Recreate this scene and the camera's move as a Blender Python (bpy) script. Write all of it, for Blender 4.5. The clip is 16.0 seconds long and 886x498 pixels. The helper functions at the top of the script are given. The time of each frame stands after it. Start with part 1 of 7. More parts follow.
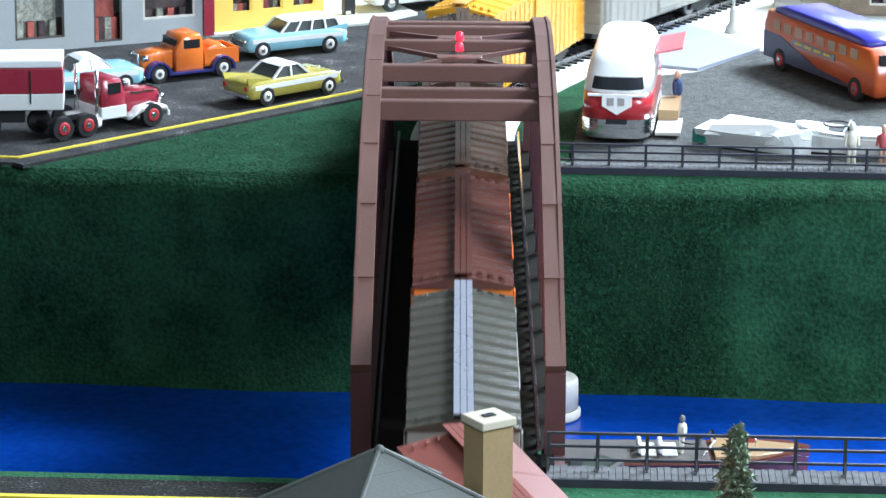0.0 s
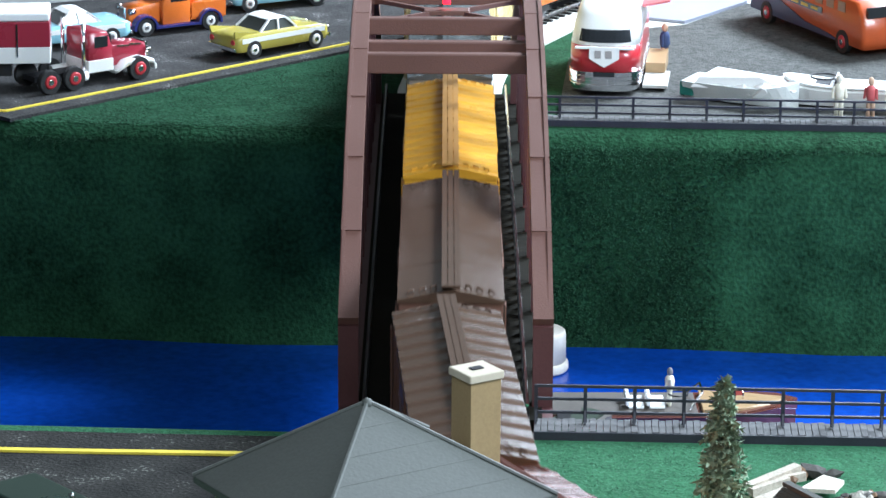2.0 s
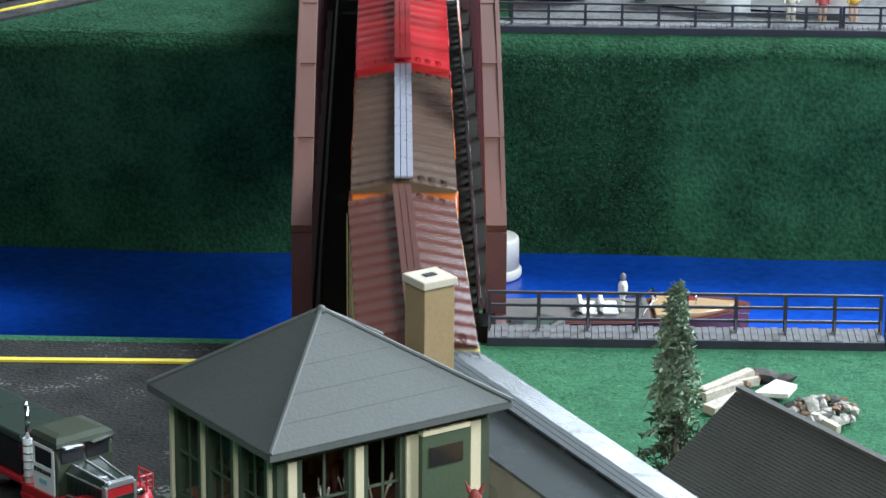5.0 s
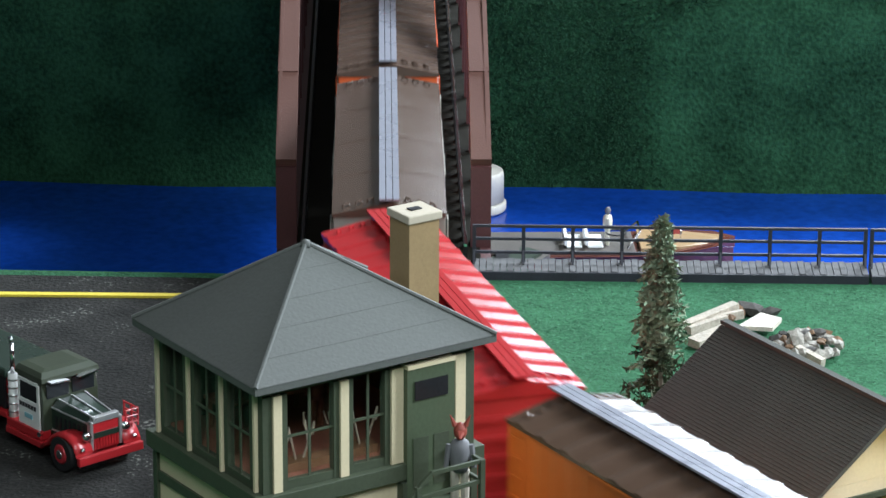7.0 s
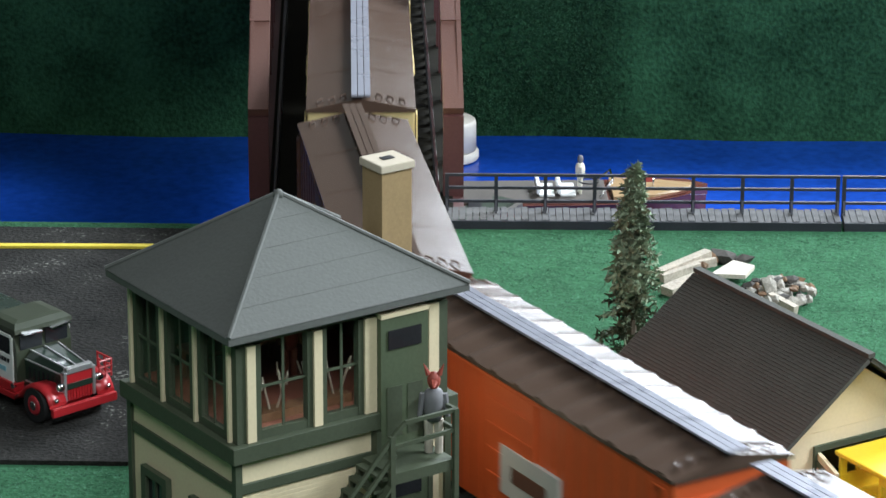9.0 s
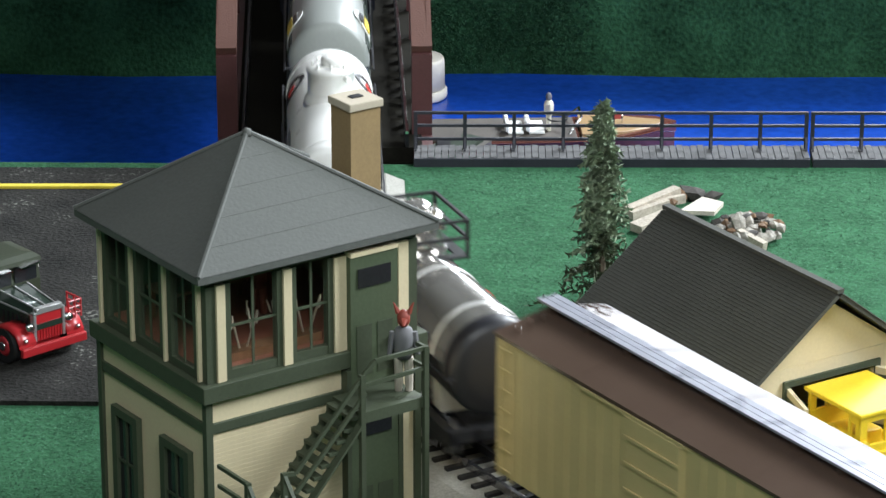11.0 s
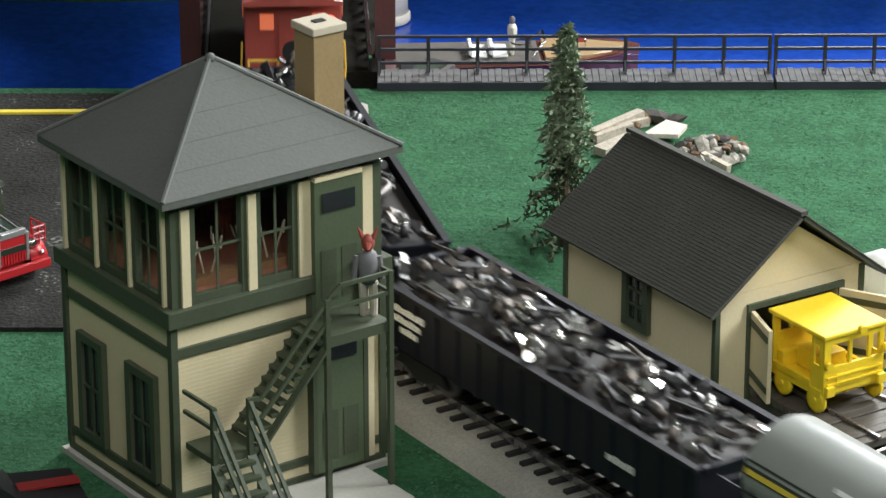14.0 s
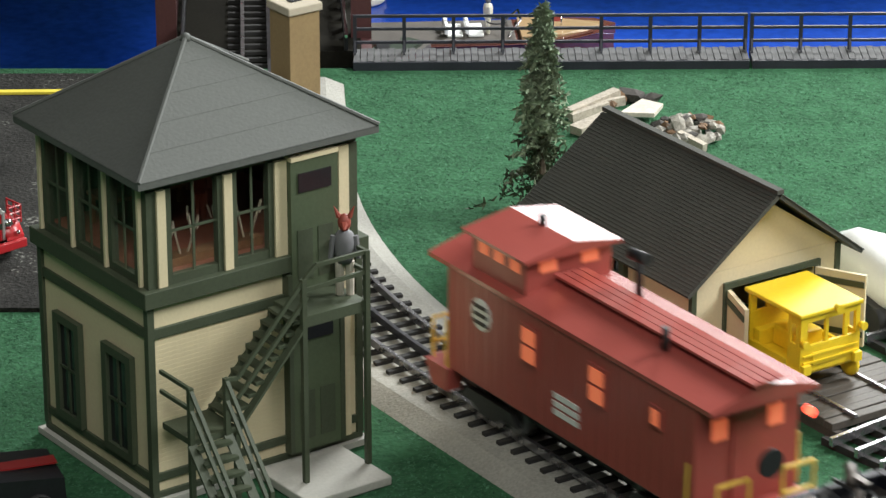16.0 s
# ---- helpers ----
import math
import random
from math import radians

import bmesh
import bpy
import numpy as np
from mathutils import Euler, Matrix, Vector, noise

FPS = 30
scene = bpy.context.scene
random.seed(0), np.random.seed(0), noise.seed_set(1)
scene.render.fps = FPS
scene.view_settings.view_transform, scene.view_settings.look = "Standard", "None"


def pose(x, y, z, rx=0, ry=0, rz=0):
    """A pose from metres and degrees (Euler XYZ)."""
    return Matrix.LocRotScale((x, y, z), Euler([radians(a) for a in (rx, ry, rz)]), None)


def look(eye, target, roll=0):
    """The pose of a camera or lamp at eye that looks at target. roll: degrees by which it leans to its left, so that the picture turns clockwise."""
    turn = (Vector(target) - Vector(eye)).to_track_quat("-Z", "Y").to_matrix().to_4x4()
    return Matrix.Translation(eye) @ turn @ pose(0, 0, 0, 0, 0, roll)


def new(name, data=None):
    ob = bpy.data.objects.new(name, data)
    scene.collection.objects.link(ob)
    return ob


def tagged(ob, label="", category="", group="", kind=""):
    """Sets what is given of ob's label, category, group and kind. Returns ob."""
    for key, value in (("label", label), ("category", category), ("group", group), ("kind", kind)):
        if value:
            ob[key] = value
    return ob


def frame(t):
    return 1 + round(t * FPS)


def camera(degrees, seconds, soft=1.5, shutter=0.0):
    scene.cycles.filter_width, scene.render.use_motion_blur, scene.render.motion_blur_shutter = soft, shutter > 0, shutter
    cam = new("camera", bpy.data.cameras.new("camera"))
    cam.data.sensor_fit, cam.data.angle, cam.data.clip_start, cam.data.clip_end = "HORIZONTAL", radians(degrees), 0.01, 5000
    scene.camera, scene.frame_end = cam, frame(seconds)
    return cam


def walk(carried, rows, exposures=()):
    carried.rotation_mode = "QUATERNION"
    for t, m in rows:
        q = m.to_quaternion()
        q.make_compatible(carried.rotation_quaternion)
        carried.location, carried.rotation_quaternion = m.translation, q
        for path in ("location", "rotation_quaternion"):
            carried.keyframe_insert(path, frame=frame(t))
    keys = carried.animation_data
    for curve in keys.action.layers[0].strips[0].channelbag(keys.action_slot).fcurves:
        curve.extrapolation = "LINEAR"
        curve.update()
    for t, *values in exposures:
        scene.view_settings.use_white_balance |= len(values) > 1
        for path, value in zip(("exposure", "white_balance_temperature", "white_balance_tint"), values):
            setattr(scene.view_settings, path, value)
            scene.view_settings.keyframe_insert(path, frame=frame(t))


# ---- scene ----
# ---- camera: it stands still on its stand and only pans and tilts ----
EYE = 0.70
ROWS = [
    (0.0, 3.3393, -15.3672, 0.3629),
    (0.5, 3.3177, -15.5736, 0.3608),
    (1.0, 3.2722, -15.7657, 0.3249),
    (1.5, 3.2190, -15.9566, 0.3822),
    (2.0, 3.1227, -16.1295, 0.3404),
    (2.5, 2.9947, -16.2822, 0.3672),
    (3.0, 2.8826, -16.5859, 0.3457),
    (3.5, 2.7089, -16.8336, 0.3786),
    (4.0, 2.5297, -17.1533, 0.3777),
    (6.5, 2.1406, -18.3804, 0.2417),
    (7.0, 2.0487, -18.7188, 0.2881),
    (7.5, 1.9110, -18.8938, 0.2029),
    (8.0, 1.7792, -19.0877, 0.2063),
    (8.5, 1.6563, -19.2545, 0.2214),
    (9.0, 1.5772, -19.5455, 0.1536),
    (11.5, 0.9633, -20.7792, 0.0130),
    (12.0, 0.9203, -21.0136, -0.0141),
    (12.5, 0.7477, -21.2178, 0.0326),
    (13.0, 0.6027, -21.3657, 0.0570),
    (13.5, 0.4781, -21.5668, -0.0241),
    (14.0, 0.4172, -21.7870, -0.0321),
    (14.5, 0.2828, -21.9018, -0.0027),
    (15.0, 0.1954, -21.9968, -0.0098),
    (15.5, 0.0846, -22.0514, -0.0019),
    (16.0, 0.0020, -22.1220, -0.0050),
]
cam = camera(14.345, 16.0, soft=1.5, shutter=0.5)
walk(cam, [(t, pose(0, 0, EYE, 0, 0, yaw) @ pose(0, 0, 0, 90 + pitch) @ pose(0, 0, 0, 0, 0, roll)) for t, yaw, pitch, roll in ROWS], exposures=[(0.0, 0.27, 5350, 9), (3.5, 0.29, 5450, 10), (6.5, 0.10, 5650, 10), (9.0, 0.0, 5850, 11), (11.5, -0.05, 6050, 12), (12.5, -0.27, 6200, 12), (13.5, -0.20, 6300, 12), (15.0, -0.08, 6450, 12), (16.0, -0.18, 6450, 12)])

# ---- world and lights: a closed room with unseen area lamps added round the layout ----
world = bpy.data.worlds.new("room_air")
scene.world = world
world.use_nodes = True
world.node_tree.nodes["Background"].inputs[0].default_value = (0.75, 0.85, 1.0, 1)
world.node_tree.nodes["Background"].inputs[1].default_value = 0.007


def area_lamp(name, eye, target, sx, sy, watts, colour):
    data = bpy.data.lights.new(name, "AREA")
    data.shape, data.size, data.size_y, data.energy, data.color = "RECTANGLE", sx, sy, watts, colour
    ob = new(name, data)
    ob.matrix_basis = look(eye, target)
    return ob


LAMPS = [
    ("town_lamp", (1.05, 3.80, 1.42), (-0.15, 2.98, 0), 1.1, 0.5, 122, (0.97, 1.0, 0.97)),
    # unseen light, added to give the car roofs their bright reflections
    ("added_back_light", (0.62, 4.58, 0.66), (0.35, 3.0, 0.30), 0.85, 0.55, 8.5, (0.97, 1.0, 1.0)),
    ("yard_lamp", (1.10, 1.68, 0.88), (0.05, 2.15, -0.05), 0.5, 0.7, 31, (0.97, 1.0, 0.96)),
    # fill out of view, added to brighten the tower walls
    ("front_fill", (0.08, 0.38, 1.15), (-0.05, 1.45, 0), 0.9, 0.5, 12.5, (0.98, 1.0, 0.92)),
]
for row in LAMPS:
    area_lamp(*row)


# ---- materials ----
def mat(name, col, rough=0.5, metal=0.0, var=0.18, scale=60.0, bump=0.15, fine=600.0, spec=0.5, col2=None, emit=None, glow=0.0, space="Object", dist=0.0006, coat=0.0, speck=None):
    """A procedural surface: two scales of colour variation and a fine relief."""
    m = bpy.data.materials.new(name)
    m.use_nodes = True
    nt = m.node_tree
    n, l = nt.nodes, nt.links
    b = n["Principled BSDF"]
    b.inputs["Metallic"].default_value = metal
    b.inputs["Specular IOR Level"].default_value = spec
    b.inputs["Coat Weight"].default_value = coat
    tc = n.new("ShaderNodeTexCoord")
    big, small = n.new("ShaderNodeTexNoise"), n.new("ShaderNodeTexNoise")
    big.inputs["Scale"].default_value, small.inputs["Scale"].default_value = scale, fine
    big.inputs["Detail"].default_value, small.inputs["Detail"].default_value = 4, 3
    for t in (big, small):
        l.new(tc.outputs[space], t.inputs["Vector"])
    mix = n.new("ShaderNodeMath")
    mix.operation = "MULTIPLY_ADD"
    mix.inputs[1].default_value = 0.5
    l.new(small.outputs[0], mix.inputs[0])
    half = n.new("ShaderNodeMath")
    half.operation = "MULTIPLY"
    half.inputs[1].default_value = 0.5
    l.new(big.outputs[0], half.inputs[0])
    l.new(half.outputs[0], mix.inputs[2])
    ramp = n.new("ShaderNodeValToRGB")
    c2 = col2 or tuple(min(1, c * (1 + var)) for c in col)
    c1 = tuple(c * (1 - var) for c in col)
    ramp.color_ramp.elements[0].position, ramp.color_ramp.elements[1].position = 0.3, 0.7
    ramp.color_ramp.elements[0].color, ramp.color_ramp.elements[1].color = (*c1, 1), (*c2, 1)
    if speck:
        ramp.color_ramp.elements[1].position = 0.6
        ramp.color_ramp.elements.new(0.655).color = (*speck, 1)
    l.new(mix.outputs[0], ramp.inputs[0])
    l.new(ramp.outputs[0], b.inputs["Base Color"])
    rr = n.new("ShaderNodeMapRange")
    rr.inputs[3].default_value, rr.inputs[4].default_value = max(0, rough - 0.1), min(1, rough + 0.1)
    l.new(big.outputs[0], rr.inputs[0])
    l.new(rr.outputs[0], b.inputs["Roughness"])
    if bump:
        bp = n.new("ShaderNodeBump")
        bp.inputs["Strength"].default_value, bp.inputs["Distance"].default_value = bump, dist
        l.new(small.outputs[0], bp.inputs["Height"])
        l.new(bp.outputs[0], b.inputs["Normal"])
    if glow:
        b.inputs["Emission Color"].default_value = (*(emit or col), 1)
        b.inputs["Emission Strength"].default_value = glow
    return m


def glass(name, tint=(0.8, 0.85, 0.85), rough=0.05):
    m = bpy.data.materials.new(name)
    m.use_nodes = True
    b = m.node_tree.nodes["Principled BSDF"]
    b.inputs["Base Color"].default_value = (*tint, 1)
    b.inputs["Transmission Weight"].default_value = 1
    b.inputs["Roughness"].default_value = rough
    b.inputs["IOR"].default_value = 1.1
    return m


GRASS = mat("grass_mat", (0.034, 0.115, 0.054), 0.95, var=0.4, scale=45, bump=0.6, fine=300, spec=0.05, col2=(0.060, 0.175, 0.088), dist=0.002)
# same grass as the lawn, with the bank's shade put into the colour
SHADEDBANK = mat("shaded_bank_grass_mat", (0.017, 0.058, 0.026), 0.95, var=0.7, scale=22, bump=1.0, fine=300, spec=0.08, col2=(0.034, 0.105, 0.050), dist=0.002)
WATER = mat("river_water_mat", (0.007, 0.040, 0.29), 0.22, var=0.25, scale=9, bump=0.08, fine=120, col2=(0.012, 0.064, 0.42))
ASPHALT = mat("asphalt_mat", (0.030, 0.030, 0.031), 0.95, var=0.5, scale=30, bump=0.9, fine=520, spec=0.15, col2=(0.065, 0.063, 0.062), dist=0.0012, speck=(0.22, 0.22, 0.21))
NEARASPHALT = mat("near_asphalt_mat", (0.019, 0.019, 0.018), 0.95, var=0.5, scale=30, bump=0.9, fine=420, spec=0.1, col2=(0.042, 0.041, 0.038), dist=0.0012, speck=(0.20, 0.20, 0.18))
GRAVEL = mat("gravel_lot_mat", (0.060, 0.061, 0.058), 0.95, var=0.35, scale=160, bump=1.0, fine=520, spec=0.1, col2=(0.135, 0.137, 0.130), dist=0.0015)
YELLOWLINE = mat("yellow_line_mat", (0.75, 0.60, 0.05), 0.7, var=0.15)
ROADBED = mat("roadbed_mat", (0.28, 0.27, 0.24), 0.95, var=0.2, scale=20, bump=0.7, fine=700, col2=(0.40, 0.39, 0.35))
PALEBED = mat("pale_roadbed_mat", (0.62, 0.63, 0.58), 0.95, var=0.1, scale=20, bump=0.5, fine=600)
TIE = mat("tie_mat", (0.02, 0.019, 0.018), 0.85)
RAIL = mat("rail_mat", (0.45, 0.44, 0.46), 0.28, 0.9, var=0.2)
DECK = mat("deck_mat", (0.016, 0.015, 0.012), 0.95, var=0.3, scale=40, spec=0.04)
BROWNSTEEL = mat("bridge_steel_mat", (0.125, 0.060, 0.046), 0.5, var=0.12, scale=15, bump=0.3, fine=900)
# bridge brown darkened, to put shade into posts, hangers and side faces
SHADEDSTEEL = mat("bridge_shaded_steel_mat", (0.075, 0.026, 0.026), 0.5, var=0.15, scale=20, bump=0.2)
BLACK = mat("black_metal_mat", (0.012, 0.012, 0.015), 0.45, var=0.3)
BLACKFENCE = mat("black_fence_mat", (0.02, 0.021, 0.03), 0.5, var=0.3)
PLANK = mat("grey_plank_mat", (0.11, 0.11, 0.112), 0.85, var=0.3, scale=120, bump=0.4, fine=900)
CREAM = mat("cream_board_mat", (0.72, 0.62, 0.41), 0.75, var=0.06, scale=25, bump=0.2)
GREENTRIM = mat("dark_green_trim_mat", (0.060, 0.075, 0.045), 0.6, var=0.15, scale=40)
GREENDOOR = mat("green_door_mat", (0.075, 0.10, 0.055), 0.6, var=0.12, scale=40)
ROOFGREY = mat("grey_roof_mat", (0.108, 0.114, 0.106), 0.7, var=0.12, scale=30, bump=0.25)
SHEDROOF = mat("shed_shingle_mat", (0.066, 0.067, 0.058), 0.9, var=0.2, scale=40, bump=0.4)
BRICKTAN = mat("tan_chimney_mat", (0.30, 0.21, 0.10), 0.8, var=0.12, scale=60)
CAPWHITE = mat("pale_stone_mat", (0.66, 0.62, 0.55), 0.8, var=0.08)
WHITE = mat("white_paint_mat", (0.82, 0.82, 0.80), 0.35, var=0.04)
CONCRETE = mat("pale_concrete_mat", (0.45, 0.44, 0.40), 0.85, var=0.1)
GLASSM = glass("window_glass_mat")
DARKGLASS = mat("dark_window_mat", (0.02, 0.022, 0.025), 0.12, var=0.2, bump=0)
REDFLOOR = mat("red_floor_mat", (0.30, 0.11, 0.07), 0.6, var=0.2)
WOOD = mat("brown_wood_mat", (0.20, 0.10, 0.05), 0.5, var=0.25, scale=80)
DARKPLANK = mat("dark_plank_mat", (0.075, 0.065, 0.055), 0.6, var=0.3, scale=60)
TYRE = mat("tyre_mat", (0.015, 0.015, 0.016), 0.7, var=0.2)
CHROME = mat("chrome_mat", (0.75, 0.75, 0.77), 0.12, 1.0, var=0.05, bump=0)
WALLPAINT = mat("room_wall_mat", (0.12, 0.117, 0.108), 0.9, var=0.05, scale=3)
CEILING = mat("room_ceiling_mat", (0.27, 0.27, 0.255), 0.9, var=0.03, scale=3)
NEEDLE = mat("conifer_needle_mat", (0.13, 0.18, 0.11), 0.85, var=0.4, scale=80, col2=(0.33, 0.42, 0.28))
GRASSBLADE = mat("grass_fibre_mat", (0.026, 0.098, 0.046), 0.9, var=0.8, scale=190, bump=0, fine=420, spec=0.05, col2=(0.115, 0.275, 0.160))
# verge grass toned halfway to the bank; its partial shade is in the colour
VERGEBLADE = mat("half_shaded_verge_fibre_mat", (0.024, 0.082, 0.040), 0.9, var=0.6, scale=40, bump=0, fine=220, spec=0.05, col2=(0.062, 0.160, 0.090))
# bank fibres, darkened for shade like the bank below them
SHADEDBANKBLADE = mat("shaded_bank_fibre_mat", (0.017, 0.050, 0.026), 0.9, var=0.6, scale=18, bump=0, fine=220, spec=0.08, col2=(0.043, 0.110, 0.058))
BARK = mat("bark_mat", (0.06, 0.045, 0.03), 0.9, var=0.3)
ROCK = mat("rock_mat", (0.32, 0.30, 0.26), 0.9, var=0.5, scale=120, bump=0.6, fine=500, dist=0.001)
PAINTS = {}


def paint(name, col, rough=0.35, metal=0.0, **kw):
    if name not in PAINTS:
        PAINTS[name] = mat(name + "_mat", col, rough, metal, **{"var": 0.07, "scale": 40, "bump": 0.08, **kw})
    return PAINTS[name]


# ---- mesh helpers ----
I4 = Matrix.Identity(4)


def bx(bm, x0, x1, y0, y1, z0, z1, m=I4, bev=0.0):
    """A box, with bevelled edges where bev is given."""
    v = [bm.verts.new(m @ Vector(p)) for p in ((x0, y0, z0), (x1, y0, z0), (x1, y1, z0), (x0, y1, z0), (x0, y0, z1), (x1, y0, z1), (x1, y1, z1), (x0, y1, z1))]
    f = [bm.faces.new([v[i] for i in q]) for q in ((3, 2, 1, 0), (4, 5, 6, 7), (0, 1, 5, 4), (1, 2, 6, 5), (2, 3, 7, 6), (3, 0, 4, 7))]
    if bev:
        bmesh.ops.bevel(bm, geom=list({e for q in f for e in q.edges}), offset=bev, segments=2, affect="EDGES", profile=0.5)


def beam(bm, a, b, w, h, up=(0, 0, 1)):
    """A rectangular bar from a to b, w wide and h high."""
    a, b = Vector(a), Vector(b)
    x = (b - a).normalized()
    y = Vector(up).cross(x).normalized()
    z = x.cross(y)
    m = Matrix((x, y, z)).transposed().to_4x4()
    m.translation = a
    bx(bm, 0, (b - a).length, -w / 2, w / 2, -h / 2, h / 2, m)


def cyl(bm, a, b, r0, r1=None, n=14, caps=True):
    """A round bar or cone from a to b."""
    a, b = Vector(a), Vector(b)
    r1 = r0 if r1 is None else r1
    q = (b - a).to_track_quat("Z", "Y").to_matrix()
    rings = []
    for p, r in ((a, r0), (b, r1)):
        rings.append([bm.verts.new(p + q @ Vector((math.cos(t) * r, math.sin(t) * r, 0))) for t in (2 * math.pi * i / n for i in range(n))])
    for i in range(n):
        bm.faces.new((rings[0][i], rings[0][(i + 1) % n], rings[1][(i + 1) % n], rings[1][i])).smooth = n > 8
    if caps:
        bm.faces.new(rings[0][::-1])
        bm.faces.new(rings[1])


def lathe(bm, prof, n=20, m=I4):
    """A turned body: prof is rows of (radius, height) round the local z axis."""
    rings = [[bm.verts.new(m @ Vector((math.cos(2 * math.pi * i / n) * r, math.sin(2 * math.pi * i / n) * r, z))) for i in range(n)] for r, z in prof]
    for p, q in zip(rings, rings[1:]):
        for i in range(n):
            bm.faces.new((p[i], p[(i + 1) % n], q[(i + 1) % n], q[i])).smooth = True
    bm.faces.new(rings[0][::-1])
    bm.faces.new(rings[-1])


def loft(bm, secs, smooth=False, caps=True):
    """A skin over sections that all have as many points."""
    rings = [[bm.verts.new(Vector(p)) for p in s] for s in secs]
    k = len(rings[0])
    for p, q in zip(rings, rings[1:]):
        for i in range(k):
            bm.faces.new((p[i], p[(i + 1) % k], q[(i + 1) % k], q[i])).smooth = smooth
    if caps:
        bm.faces.new(rings[0][::-1])
        bm.faces.new(rings[-1])


def prism(bm, pts, z0, z1, m=I4):
    loft(bm, [[m @ Vector((x, y, z0)) for x, y in pts], [m @ Vector((x, y, z1)) for x, y in pts]])


def tube(bm, pts, r, n=6):
    for a, b in zip(pts, pts[1:]):
        cyl(bm, a, b, r, r, n)


def part(name, bm, material, parent=None, label="", smooth=None):
    """Links a bmesh as one mesh object under a thing or a part."""
    bmesh.ops.recalc_face_normals(bm, faces=bm.faces)
    me = bpy.data.meshes.new(name)
    bm.to_mesh(me)
    bm.free()
    me.materials.append(material)
    ob = new(name, me)
    ob.parent = parent
    if label:
        ob["label"] = label
    return ob


def thing(name, m, label, category, group="", kind=""):
    ob = new(name)
    ob.empty_display_size = 0.02
    ob.matrix_basis = m
    return tagged(ob, label, category, group, kind)


def nb():
    return bmesh.new()


def pbox(name, material, parent, *dims, bev=0.0, label="", m=I4):
    bm = nb()
    bx(bm, *dims, m=m, bev=bev)
    return part(name, bm, material, parent, label)


def setting(name, bm, material, label, category):
    return tagged(part(name, bm, material), label, category, kind="structure")


# ---- the room ----
bm = nb(); bx(bm, -4, 9, -3, 9, -1.0, -0.9); setting("floor", bm, WALLPAINT, "plain grey floor of the layout room", "floor")
bm = nb(); bx(bm, -4, 9, -3, 9, 2.4, 2.5); setting("ceiling", bm, CEILING, "plain off-white ceiling of the layout room", "ceiling")
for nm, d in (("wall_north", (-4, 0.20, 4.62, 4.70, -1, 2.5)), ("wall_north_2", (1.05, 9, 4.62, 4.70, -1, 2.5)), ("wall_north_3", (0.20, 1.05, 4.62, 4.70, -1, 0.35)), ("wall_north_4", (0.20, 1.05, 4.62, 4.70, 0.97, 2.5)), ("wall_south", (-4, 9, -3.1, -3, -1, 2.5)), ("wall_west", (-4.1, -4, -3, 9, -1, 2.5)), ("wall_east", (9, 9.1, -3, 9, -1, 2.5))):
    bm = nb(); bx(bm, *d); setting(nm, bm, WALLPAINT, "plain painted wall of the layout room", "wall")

# window opening out of view, added to hold the back light
win = tagged(new("added_window"), "white-framed window added unseen in the far room wall", "window", kind="structure")
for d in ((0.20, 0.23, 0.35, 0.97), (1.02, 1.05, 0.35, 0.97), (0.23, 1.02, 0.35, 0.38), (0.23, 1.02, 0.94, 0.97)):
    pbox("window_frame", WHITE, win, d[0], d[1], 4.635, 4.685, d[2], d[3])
# ---- ground, banks and river ----
NEAR_Y, FAR_Y, WZ = 2.012, 2.745, -0.178
bm = nb(); prism(bm, [(-3, 0.15), (6.5, 0.15), (6.5, 2.040), (-0.052, 2.030), (-0.052, NEAR_Y), (-3, NEAR_Y - 0.004)], -0.06, 0.0); setting("ground", bm, GRASS, "green grass mat lawn of the near bank", "lawn")
bm = nb(); bx(bm, -3, 6.5, NEAR_Y - 0.05, NEAR_Y - 0.004, -0.25, -0.06); setting("bank_near", bm, SHADEDBANK, "steep grass mat bank below the near lawn", "bank")
bm = nb(); bx(bm, -3, 6.5, NEAR_Y - 0.05, FAR_Y + 0.06, WZ - 0.03, WZ); setting("water", bm, WATER, "flat painted bright blue river surface", "river")
bm = nb()
prof = [(FAR_Y - 0.002, WZ - 0.02), (FAR_Y, WZ), (FAR_Y + 0.004, -0.10), (FAR_Y + 0.008, -0.04), (FAR_Y + 0.013, -0.015), (FAR_Y + 0.022, -0.004), (FAR_Y + 0.036, 0.0), (4.60, 0.0), (4.60, WZ - 0.02)]
NX = 60
loft(bm, [[(-3 + 9.5 * i / NX, y + (0.006 * math.sin(i * 2.1) + 0.004 * math.sin(i * 0.7)) * (0 < k < 6), z) for k, (y, z) in enumerate(prof)] for i in range(NX + 1)], smooth=True)
setting("bank_far", bm, SHADEDBANK, "green grass mat bank, darkened for shade, rising from river to town", "bank")

# ---- the railway line: straight, curve, bridge straight, curve, straight, curve, straight ----
RAILTOP = 0.0105


